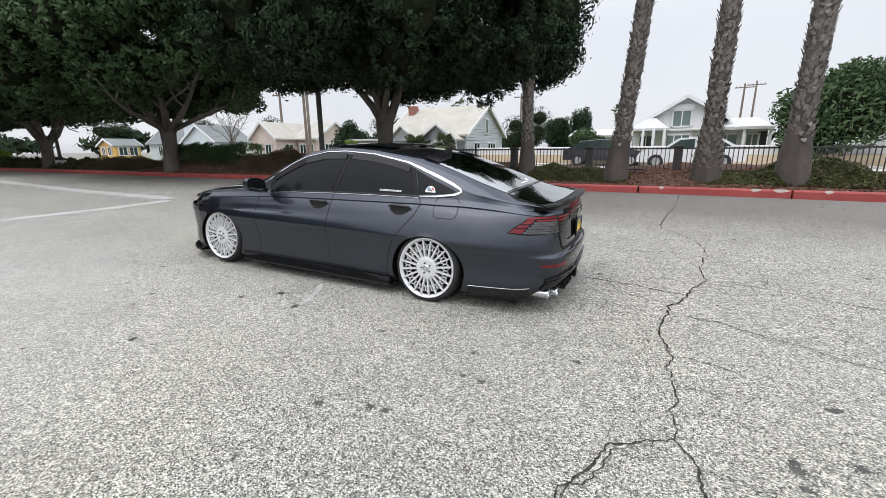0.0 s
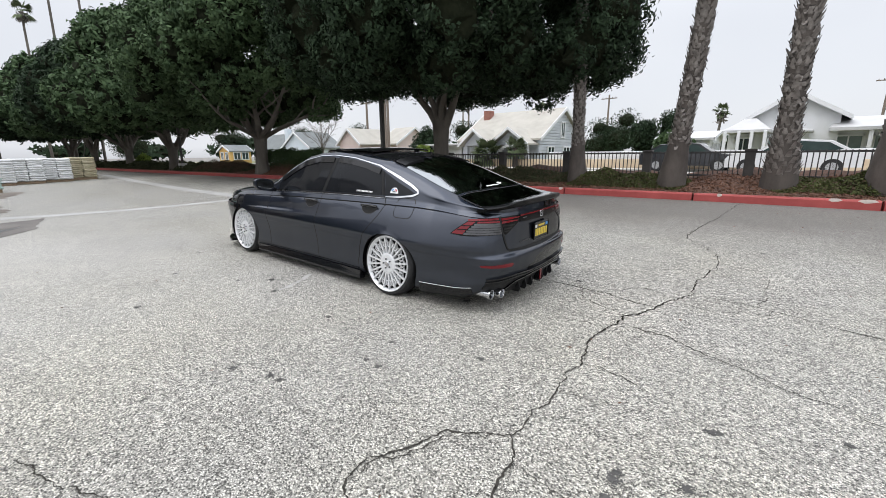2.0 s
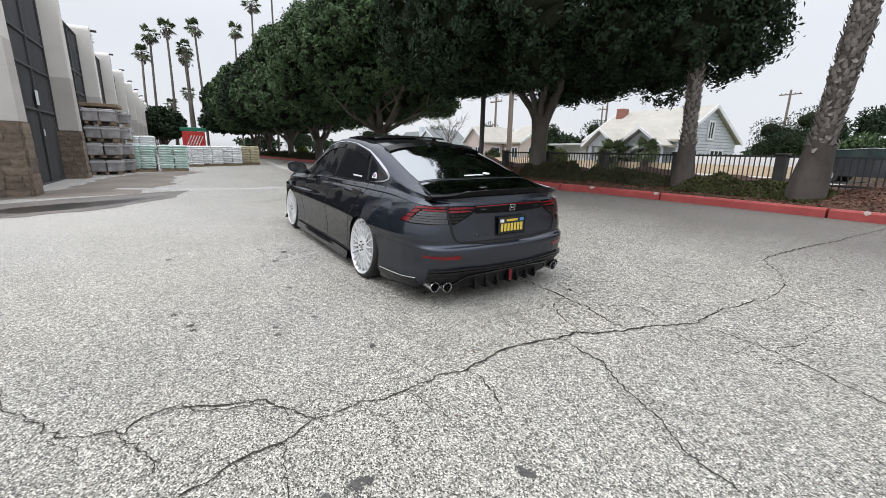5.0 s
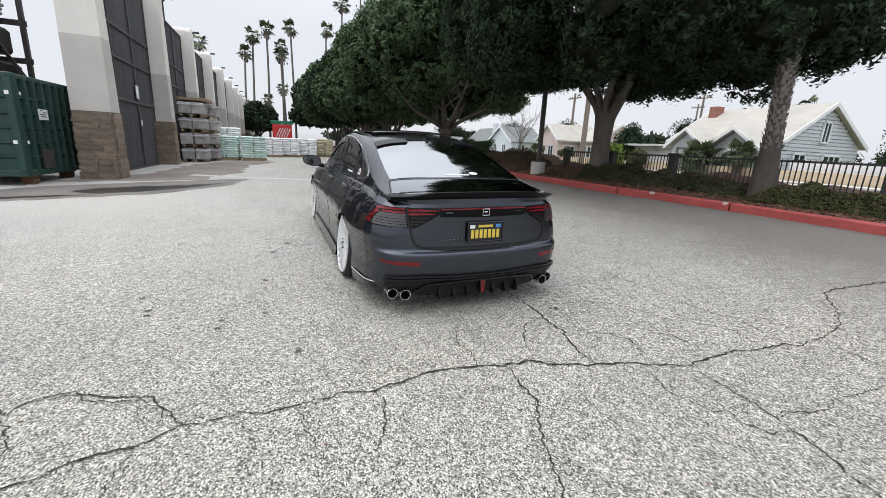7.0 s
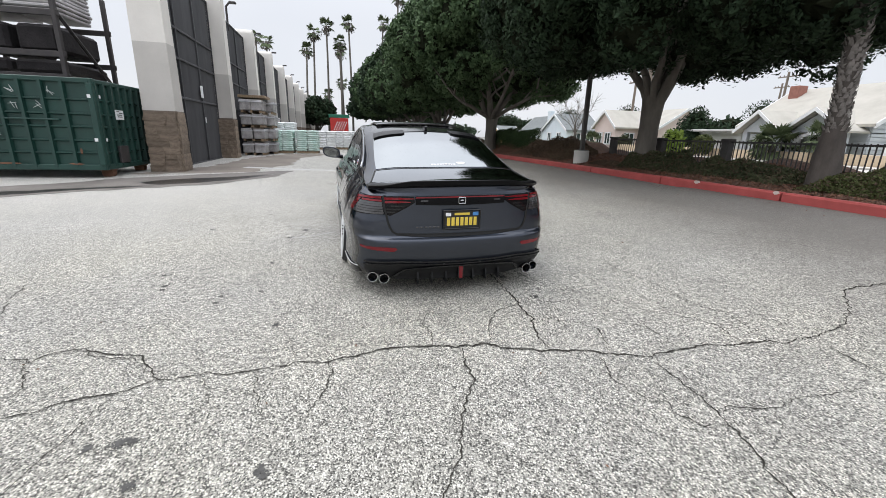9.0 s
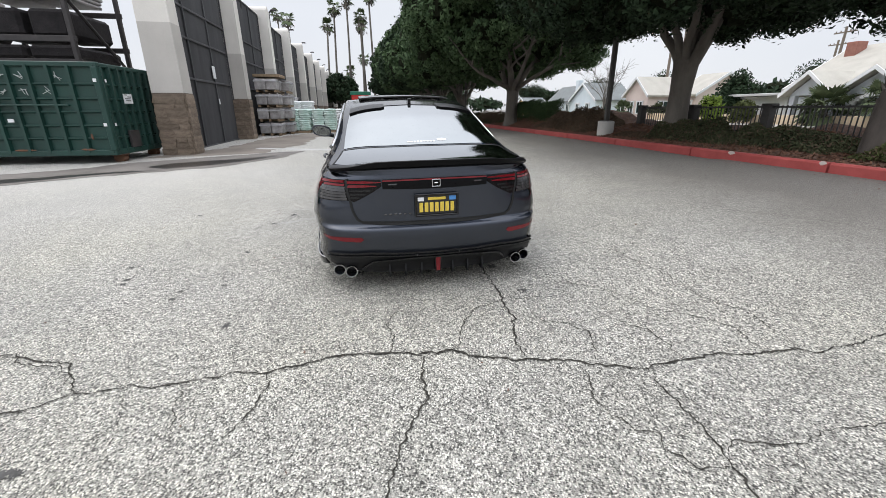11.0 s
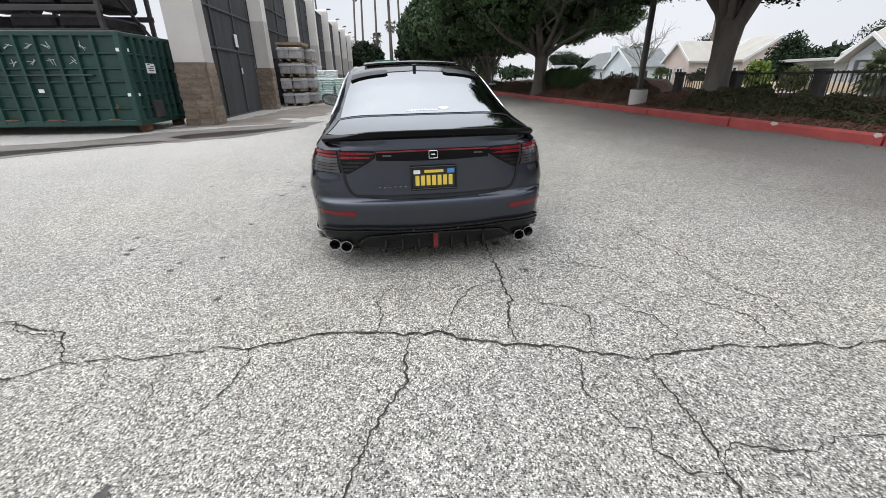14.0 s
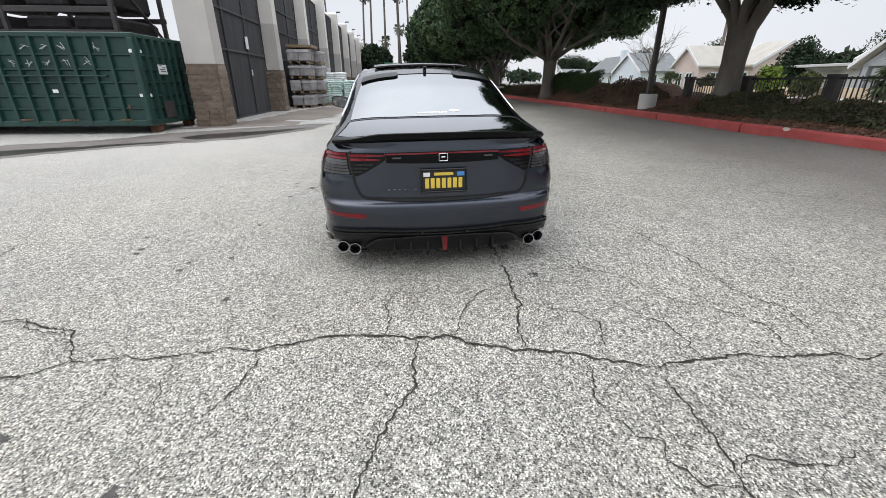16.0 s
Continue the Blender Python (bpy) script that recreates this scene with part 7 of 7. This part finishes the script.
# sills and lower kit
for s in (1, -1):
    bm = bmesh.new()
    rows = []
    for x in np.linspace(0.40, 2.44, 30):
        w = float(np.interp(x, PX[7:24], PW[7:24]))
        f = 0.012 * math.sin(math.pi * (x - 0.4) / 2.04)
        rows.append([(x, s * (w - 0.06), 0.175), (x, s * (w + 0.004), 0.178), (x, s * (w + 0.004 + f), 0.15), (x, s * (w + 0.014 + f), 0.120), (x, s * (w + 0.018 + f), 0.094), (x, s * (w - 0.06), 0.088)])
    loft(bm, rows, True, True)
    bmesh.ops.recalc_face_normals(bm, faces=bm.faces[:])
    part("side_skirt", bm, M_GLOSS, car, "gloss black side skirt", smooth=40)
strip("skirt_line", [(2.4, 0.188), (1.4, 0.192), (0.44, 0.198)], flank, 0.012, M_PAINT, 0.008, thick=0.01)
for s in (1, -1):
    bm = bmesh.new()
    rows = []
    for x in np.linspace(-0.42, -1.02, 16):
        q = q_of_x(x) if x > -1.0 else q_of_y(0.84)
        p = skin(q, 0.2)
        u = (-0.42 - x) / 0.6
        rise = 0.03 * u
        rows.append([(p[0], s * (p[1] - 0.05), 0.222 + rise), (p[0], s * (p[1] + 0.012 + 0.012 * u), 0.225 + rise), (p[0], s * (p[1] + 0.012 + 0.014 * u), 0.200 + rise), (p[0], s * (p[1] + 0.004 + 0.012 * u), 0.128 + 0.07 * u), (p[0], s * (p[1] - 0.05), 0.122 + 0.07 * u)])
    loft(bm, rows, True, True)
    bmesh.ops.recalc_face_normals(bm, faces=bm.faces[:])
    rb = part("rear_spat", bm, M_GLOSS, car, "gloss black rear corner spat", smooth=40)
    bm = bmesh.new()
    tube(bm, [(r[1][0], r[1][1] + s * 0.002, r[1][2]) for r in rows], 0.003, 6)
    part("spat_edge", bm, M_RIM, rb, "bright edge", smooth=60)

# front lip
lip = []
for q in np.linspace(q_of_x(3.22), PQ[-1], 20):
    p = skin(q, 0.16)
    t = skin(min(q + 0.02, PQ[-1]), 0.16) - skin(q - 0.02, 0.16)
    o = np.array([t[1], -t[0], 0])
    o = -o / np.linalg.norm(o) if o[0] < 0 else o / np.linalg.norm(o)
    lip.append([tuple(p + o * d + np.array([0, 0, h])) for d, h in ((-0.06, -0.03), (0.05, -0.045), (0.06, -0.065), (-0.06, -0.075))])
for s in (1, -1):
    bl = bmesh.new()
    loft(bl, [[(a, s * b, c) for a, b, c in r] for r in lip], True, True)
    bmesh.ops.recalc_face_normals(bl, faces=bl.faces[:])
    part("front_lip", bl, M_GLOSS, car, "gloss black front lip", smooth=40)
sheet("headlamp", [(3.2, 0.72), (3.34, 0.70), (3.375, 0.64), (3.3, 0.655), (3.2, 0.69)], flank, M_SMOKE, label="slim headlamp")

# underbody and wheel tubs
part("underbody", boxbm((1.25, 0, 0.24), (4.3, 1.15, 0.2), 0.03), M_MATT, car)
for wx in ARCH:
    for s in (1, -1):
        bm = bmesh.new()
        rx, wz, rz = ARCH[wx]
        rows = []
        for yy in (0.905, 0.60):
            rows.append([(wx + (rx + 0.002) * math.cos(a), s * yy, wz + (rz + 0.002) * math.sin(a)) for a in np.linspace(-0.45, math.pi + 0.45, 30)])
        loft(bm, rows)
        part("wheel_tub", bm, M_MATT, car, smooth=60)
        part("tub_wall", boxbm((wx, s * 0.59, 0.33), (0.78, 0.02, 0.56)), M_MATT, car)


# wheels
def spoke_mesh(kind):
    bm = bmesh.new()
    def bar(a0, r0, a1, r1, w0, w1, y0, y1):
        pts = []
        for a, r, w, y in ((a0, r0, w0, y0), (a1, r1, w1, y1)):
            d, t = Vector((math.sin(a), 0, math.cos(a))), Vector((math.cos(a), 0, -math.sin(a)))
            c = d * r
            pts.append([c + t * w + Vector((0, y - 0.022, 0)), c + t * w * 0.75 + Vector((0, y, 0)), c - t * w * 0.75 + Vector((0, y, 0)), c - t * w + Vector((0, y - 0.022, 0))])
        loft(bm, pts, True, True)
    st = 2 * math.pi / 20
    if kind == "straight":
        bar(0, 0.045, 0, 0.262, 0.0125, 0.0078, -0.012, 0.0)
    else:
        for s in (1, -1):
            bar(s * st * 0.5, 0.158, 0, 0.186, 0.0052, 0.0050, -0.008, -0.008)
            bar(0, 0.212, s * st * 0.5, 0.236, 0.0046, 0.0046, -0.007, -0.006)
        bar(0, 0.182, 0, 0.216, 0.0050, 0.0050, -0.008, -0.007)
    bmesh.ops.recalc_face_normals(bm, faces=bm.faces[:])
    me = bpy.data.meshes.new("spoke")
    bm.to_mesh(me)
    bm.free()
    return me


def turned(profile, seg=64, sign=1):
    """A solid of revolution about y from (radius, y) pairs."""
    bm = bmesh.new()
    rows = [[(r * math.cos(a), y, r * math.sin(a)) for r, y in profile] for a in (2 * math.pi * k / seg for k in range(seg))]
    vs = [[bm.verts.new(p) for p in r] for r in rows]
    for i in range(seg):
        a, b = vs[i], vs[(i + 1) % seg]
        for j in range(len(profile) - 1):
            bm.faces.new((a[j], a[j + 1], b[j + 1], b[j]))
    bmesh.ops.recalc_face_normals(bm, faces=bm.faces[:])
    face_out(bm, Vector((0, -0.12, 0)), sign)
    return bm


SPOKES = {k: spoke_mesh(k) for k in ("straight", "fork")}


def wheel(wx, s, face, camber, group):
    wh = part("wheel", turned([(0.232, -0.19), (0.245, -0.10), (0.252, -0.02), (0.262, -0.006), (0.276, 0.004), (0.281, 0.002), (0.282, -0.012), (0.276, -0.03), (0.262, -0.19)], 72), M_RIM, car, "silver multi-spoke alloy wheel", smooth=35)
    part("tyre", turned([(0.270, -0.20), (0.300, -0.205), (0.318, -0.185), (0.323, -0.15), (0.323, -0.045), (0.317, -0.018), (0.303, -0.004), (0.288, -0.004), (0.277, -0.012)], 72), M_RUBBER, wh, "low-profile black tyre", smooth=35)
    part("barrel", turned([(0.250, -0.02), (0.236, -0.07), (0.225, -0.19)], 48, -1), M_BARREL, wh, smooth=60)
    part("brake_disc", turned([(0.0, -0.075), (0.165, -0.075), (0.168, -0.085), (0.168, -0.10)], 40), M_BARREL, wh, "dull steel brake disc", smooth=30)
    part("back_plate", turned([(0.0, -0.17), (0.23, -0.17)], 32), M_MATT, wh)
    for k in range(40):
        o = link("spoke" if k % 2 else "spoke_web", SPOKES["straight" if k % 2 else "fork"], M_RIM, wh)
        o.rotation_euler = (0, 2 * math.pi * k / 40, 0)
    part("hub", turned([(0.0, -0.006), (0.030, -0.006), (0.036, -0.010), (0.074, -0.005), (0.098, -0.008), (0.106, -0.014), (0.110, -0.05)], 40), M_RIM, wh, smooth=30)
    part("centre_cap", turned([(0.0, 0.002), (0.022, 0.002), (0.027, -0.002), (0.027, -0.012)], 24), M_CHROME, wh, smooth=30)
    for k in range(5):
        a = 2 * math.pi * k / 5
        bm = bmesh.new()
        tube(bm, [(0.047 * math.cos(a), -0.02, 0.047 * math.sin(a)), (0.047 * math.cos(a), 0.004, 0.047 * math.sin(a))], 0.0075, 8)
        part("wheel_bolt", bm, M_BARREL, wh)
    wh.matrix_basis = Matrix.Translation((wx, s * face, 0.325)) @ Matrix.Rotation(radians(camber * s), 4, "X") @ (Matrix.Identity(4) if s > 0 else Matrix.Rotation(math.pi, 4, "Z"))
    return wh


for s in (1, -1):
    wheel(0.0, s, 0.93, 5.0, "rear")
    wheel(2.83, s, 0.915, 3.5, "front")

# tail lamps, wrapped round the corner and joined by a slim bar
T = lambda y: q_of_y(y)
S = lambda x: q_of_x(x)
LAMP = [(S(-0.735), 0.722), (S(-0.80), 0.778), (S(-0.88), 0.834), (S(-0.95), 0.856), (T(0.84), 0.862), (T(0.708), 0.867), (T(0.667), 0.765), (T(0.645), 0.722), (T(0.72), 0.722), (T(0.82), 0.718), (S(-0.93), 0.714), (S(-0.84), 0.714)]
lamp = sheet("tail_lamp", LAMP, tailq, M_SMOKE, lift=0.006, thick=0.014, label="smoked tail lamp with red strips")
sheet("tail_lamp_inner", [(T(0.692), 0.866), (T(0.55), 0.868), (T(0.44), 0.866), (T(0.42), 0.82), (T(0.47), 0.785), (T(0.54), 0.745), (T(0.605), 0.712), (T(0.63), 0.722), (T(0.652), 0.765)], tailq, M_SMOKE, lift=0.006, thick=0.014, label="smoked tail lamp on the boot lid")
sheet("lamp_strip", [(S(-0.752), 0.727), (S(-0.80), 0.768), (S(-0.86), 0.812), (S(-0.90), 0.836), (S(-0.965), 0.836), (S(-0.91), 0.785), (S(-0.86), 0.727)], tailq, M_RED, lift=0.0100, thick=0.006, label="red corner lens")
strip("lamp_strip", [(S(-0.895), 0.848), (T(0.83), 0.853), (T(0.712), 0.855)], tailq, 0.016, M_RED, 0.0105, label="red light strip", thick=0.006)
strip("lamp_strip", [(S(-0.985), 0.830), (T(0.80), 0.831), (T(0.70), 0.831)], tailq, 0.014, M_RED, 0.0105, label="red light strip", thick=0.006)
for a, b in (((S(-0.80), 0.765), (S(-0.895), 0.770)), ((S(-0.845), 0.800), (S(-0.93), 0.803))):
    strip("lamp_divider", [a, b], tailq, 0.006, M_SMOKE, 0.0135, thick=0.004)
for z0 in (0.733, 0.753, 0.773, 0.793, 0.811):
    strip("lamp_rib", [(S(-0.872 - (z0 - 0.733) * 1.1), z0), (S(-0.99), z0 + 0.001), (T(0.78), z0 + 0.001), (T(0.66 + (z0 - 0.735) * 0.4), z0)], tailq, 0.017, M_CLEAR, 0.0105, label="grey ribbed lens", thick=0.006)
for z0, y0, y1 in ((0.848, 0.682, 0.43), (0.822, 0.672, 0.46)):
    strip("lamp_strip", [(T(y0), z0), (T((y0 + y1) / 2), z0 + 0.001), (T(y1), z0)], tailq, [0.018, 0.016, 0.006], M_RED, 0.0105, label="red light strip", thick=0.006)
for z0, y0, y1 in ((0.79, 0.655, 0.50), (0.765, 0.645, 0.53), (0.742, 0.635, 0.57)):
    strip("lamp_rib", [(T(y0), z0), (T(y1), z0)], tailq, 0.012, M_GLOSS, 0.0095, label="dark ribbed lens", thick=0.006)
sheet("lamp_bar", [(-0.43, 0.866), (-0.41, 0.800), (-0.2, 0.794), (0.0, 0.792), (0.2, 0.794), (0.41, 0.800), (0.43, 0.866), (0.2, 0.868), (0.0, 0.868), (-0.2, 0.868)], tail, M_SATIN, lift=0.009, thick=0.016, both=False, cut=0.025, label="gloss black bar between the lamps")
strip("lamp_bar_strip", [(-0.42, 0.857), (0.0, 0.860), (0.42, 0.857)], tail, 0.010, M_RED, 0.0125, both=False, label="thin red light strip", thick=0.004)
for y in (0.34, -0.34):
    strip("lamp_bar_mark", [(y - 0.032, 0.832), (y + 0.032, 0.832)], tail, 0.010, M_CLEAR, 0.0125, both=False, thick=0.003)

# boot lid outline and the dark step under it
strip("panel_gap", [(0.70, 0.872), (0.675, 0.80), (0.632, 0.712), (0.592, 0.63), (0.565, 0.585), (0.535, 0.566), (0.3, 0.557), (0.0, 0.554)], tail, 0.016, M_GAP_SHADE, 0.006, step=0.015, thick=0.010)
strip("lid_step", [(-0.54, 0.559), (-0.3, 0.548), (0.0, 0.545), (0.3, 0.548), (0.54, 0.559)], tail, [0.008, 0.016, 0.018, 0.016, 0.008], M_GAP_SHADE, 0.006, both=False, label="dark step under the boot lid")

# badge, plate and lettering as plain shapes
def on_tail(y, z, lift):
    p, o = tail(y, z)
    return p + o * lift


bd_ = bmesh.new()
for y in (-0.031, 0.031):
    box(bd_, on_tail(y, 0.832, 0.016), (0.010, 0.006, 0.046), 0.002)
for z in (0.808, 0.856):
    box(bd_, on_tail(0, z, 0.016), (0.010, 0.060, 0.006), 0.002)
box(bd_, on_tail(0, 0.832, 0.016), (0.010, 0.030, 0.010), 0.003)
badge = part("badge", bd_, M_CHROME, car, "small chrome maker's badge")
for k in range(6):
    c = on_tail(0.37 - 0.035 * k, 0.618, 0.006)
    part("lettering_bar", boxbm(c, (0.005, 0.020, 0.012), 0.002), M_CLEAR, car, "chrome letter shown as a bar")
plate = part("number_plate", boxbm(tuple(on_tail(0, 0.676, 0.012)), (0.012, 0.300, 0.142), 0.004), M_PLATE, car, "black number plate with yellow marks")
px = on_tail(0, 0.676, 0.019)[0]
for k in range(7):
    part("plate_bar", boxbm((px, 0.114 - 0.038 * k, 0.660), (0.004, 0.027, 0.070), 0.003), M_PLATE_Y, plate, "yellow bar for a character")
part("plate_heading", boxbm((px, 0.0, 0.722), (0.004, 0.13, 0.020), 0.002), M_PLATE_Y, plate, "yellow bar for small print")
part("plate_sticker", boxbm((px, 0.116, 0.720), (0.004, 0.045, 0.028), 0.002), M_DECAL, plate, "white sticker")
part("plate_sticker", boxbm((px, -0.116, 0.721), (0.004, 0.05, 0.030), 0.002), M_PLATE_B, plate, "blue sticker")
for y in (-0.154, 0.154):
    part("plate_frame", boxbm((px - 0.002, y, 0.676), (0.012, 0.012, 0.156), 0.003), M_GLOSS, plate)
for z in (0.600, 0.752):
    part("plate_frame", boxbm((px - 0.002, 0, z), (0.012, 0.320, 0.012), 0.003), M_GLOSS, plate)

# bumper reflectors
sheet("reflector", [(T(0.545), 0.448), (T(0.57), 0.43), (T(0.70), 0.436), (T(0.83), 0.448), (T(0.835), 0.466), (T(0.70), 0.466), (T(0.56), 0.464)], tailq, M_RED, lift=0.004, label="slim red reflector")

# diffuser
dif = sheet("diffuser", [(-0.79, 0.335), (-0.80, 0.24), (-0.74, 0.175), (-0.5, 0.16), (0.0, 0.155), (0.5, 0.16), (0.74, 0.175), (0.80, 0.24), (0.79, 0.335), (0.5, 0.33), (0.3, 0.315), (0.0, 0.312), (-0.3, 0.315), (-0.5, 0.33)], tail, M_MATT, lift=0.012, thick=0.03, both=False, label="black rear diffuser")
for z, w in ((0.345, 0.012), (0.322, 0.010)):
    strip("diffuser_rib", [(-0.80, z - 0.01), (-0.5, z), (-0.3, z - 0.012), (0.0, z - 0.016), (0.3, z - 0.012), (0.5, z), (0.80, z - 0.01)], tail, w, M_GLOSS, 0.022, both=False, thick=0.02, parent=dif)
strip("diffuser_rib", [(-0.62, 0.185), (-0.48, 0.27), (-0.2, 0.285), (0.0, 0.286), (0.2, 0.285), (0.48, 0.27), (0.62, 0.185)], tail, 0.014, M_GLOSS, 0.028, both=False, thick=0.02, parent=dif)
for y in (-0.36, -0.24, -0.12, 0.12, 0.24, 0.36):
    bm = bmesh.new()
    p = on_tail(y, 0.2, 0.0)
    prism(bm, [(p[0] + 0.16, 0.14), (p[0] - 0.035, 0.13), (p[0] - 0.05, 0.16), (p[0] - 0.02, 0.27), (p[0] + 0.02, 0.27)], "y", y - 0.006, y + 0.006)
    part("diffuser_fin", bm, M_MATT, dif)
bm = bmesh.new()
p = on_tail(0, 0.22, 0.0)
prism(bm, [(0.026, 0.295), (0.020, 0.165), (0.008, 0.150), (-0.008, 0.150), (-0.020, 0.165), (-0.026, 0.295)], "x", p[0] - 0.055, p[0])
part("centre_lamp", bm, M_GLOSS, dif, smooth=20)
bm = bmesh.new()
prism(bm, [(0.018, 0.288), (0.013, 0.172), (-0.013, 0.172), (-0.018, 0.288)], "x", p[0] - 0.061, p[0] - 0.04)
part("centre_lens", bm, M_RED, dif, "red centre fog lamp")
for y in (-0.16, 0.16):
    c = on_tail(y, 0.318, 0.03)
    part("diffuser_stud", boxbm(c, (0.01, 0.010, 0.014), 0.003), M_BARREL, dif)

# twin exhaust tips each side
for s in (1, -1):
    for y, back in ((0.642, 0.02), (0.730, 0.0)):
        ang = [2 * math.pi * k / 28 for k in range(28)]
        bm = bmesh.new()
        x1 = on_tail(y, 0.215, 0)[0] - 0.03 - back
        rows = []
        for xx, r in ((x1 + 0.24, 0.035), (x1 + 0.01, 0.0425), (x1, 0.044), (x1 - 0.005, 0.0425), (x1 - 0.004, 0.038), (x1 + 0.004, 0.0355), (x1 + 0.12, 0.034)):
            rows.append([(xx, s * y + r * math.cos(a), 0.192 + r * math.sin(a)) for a in ang])
        loft(bm, rows, True)
        bmesh.ops.recalc_face_normals(bm, faces=bm.faces[:])
        tip = part("exhaust_tip", bm, M_CHROME, car, "polished round exhaust tip", smooth=40)
        bm = bmesh.new()
        tube(bm, [(x1 + 0.10, s * y, 0.192), (x1 + 0.11, s * y, 0.192)], 0.033, 24)
        part("exhaust_bore", bm, M_GAP_SHADE, tip)

# boot spoiler
rows = []
for y in np.linspace(-0.735, 0.735, 41):
    a = abs(y)
    ztop = float(np.interp(a, [0, 0.30, 0.42, 0.48, 0.60, 0.735], [0.995, 0.994, 0.990, 0.982, 0.957, 0.943]))
    zbot = float(np.interp(a, [0, 0.30, 0.45, 0.6, 0.735], [0.954, 0.954, 0.948, 0.940, 0.932]))
    xb = float(np.interp(a, [0, 0.3, 0.5, 0.65, 0.735], [-1.195, -1.188, -1.155, -1.095, -1.03]))
    zf = top_z(max(xb + 0.10, -1.0), a)
    rows.append([(xb + 0.11, y, zf - 0.004), (xb + 0.06, y, max(zf + 0.004, ztop - 0.012)), (xb + 0.008, y, ztop), (xb, y, ztop - 0.004), (xb + 0.006, y, zbot), (xb + 0.02, y, zbot - 0.012), (xb + 0.07, y, zbot - 0.03), (xb + 0.15, y, min(zf, zbot) - 0.03)])
bm = bmesh.new()
loft(bm, rows, True, True)
bmesh.ops.recalc_face_normals(bm, faces=bm.faces[:])
part("boot_spoiler", bm, M_SATIN, car, "gloss black duckbill spoiler", smooth=30)

# roof visor over the rear glass, antenna fin, raised sunroof
sheet("roof_visor", [(0.20, 0.25), (0.20, 0.56), (0.05, 0.57), (0.05, 0.28), (0.08, 0.25)], over, M_SATIN, lift=0.018, thick=0.018, label="black visor tab above the rear window")
bm = bmesh.new()
prism(bm, [(0.36, 1.345), (0.24, 1.37), (0.185, 1.392), (0.17, 1.388), (0.18, 1.322)], "y", -0.014, 0.014)
part("antenna_fin", bm, M_GLOSS, car, "shark-fin antenna", smooth=30)
bm = bmesh.new()
rows = []
for x, dz in ((0.62, 0.018), (0.66, 0.024), (1.0, 0.020), (1.36, 0.012), (1.42, 0.008)):
    rows.append([(x, y, top_z(x, y) + dz + h) for h in (0.0, 0.014) for y in (np.linspace(-0.47, 0.47, 9) if h == 0 else np.linspace(0.47, -0.47, 9))])
loft(bm, rows, True, True)
bmesh.ops.recalc_face_normals(bm, faces=bm.faces[:])
part("sunroof", bm, M_GLOSS, car, "raised dark glass sunroof", smooth=40)
for x, y in ((0.75, 0.4), (0.75, -0.4), (1.3, 0.4), (1.3, -0.4)):
    part("sunroof_bracket", boxbm((x, y, top_z(x, y) + 0.012), (0.08, 0.02, 0.04), 0.004), M_MATT, car)

# stickers: plain white bars and discs
for k in range(12):
    x = 0.60 - 0.021 * k
    sheet("decal_bar", [(x, 0.984), (x - 0.014, 0.984), (x - 0.014, 1.000), (x, 1.000)], flank, M_DECAL, lift=0.006, thick=0.002, both=False)
dome = sheet("decal", [(0.045 + 0.054 * math.cos(a), 0.999 + 0.056 * math.sin(a)) for a in np.linspace(0, np.pi, 15)], flank, M_DECAL, lift=0.006, thick=0.002, both=False, label="half-round white sticker with blue and red marks")
for mt, r0, r1, a0, a1 in ((M_PLATE_B, 0.030, 0.043, 0.5, 1.3), (M_SIGNR, 0.030, 0.043, 1.9, 2.7), (M_BARREL, 0.012, 0.022, 0.3, 2.8)):
    sheet("decal_mark", [(0.045 + q * math.cos(a), 1.003 + q * math.sin(a)) for q, turn in ((r0, np.linspace(a0, a1, 7)), (r1, np.linspace(a1, a0, 7))) for a in turn], flank, mt, dome, lift=0.0085, thick=0.002, both=False)
for k in range(9):
    y = 0.13 - 0.026 * k
    sheet("decal_bar", [(-0.645, y), (-0.645, y - 0.019), (-0.63, y - 0.019), (-0.63, y)], over, M_DECAL, lift=0.006, thick=0.002, both=False)
sheet("decal", [(-0.612 + 0.018 * math.cos(a), -0.155 + 0.042 * math.sin(a)) for a in np.linspace(0, 2 * np.pi, 17)[:-1]], over, M_DECAL, lift=0.006, thick=0.002, both=False, label="small white and pink sticker")
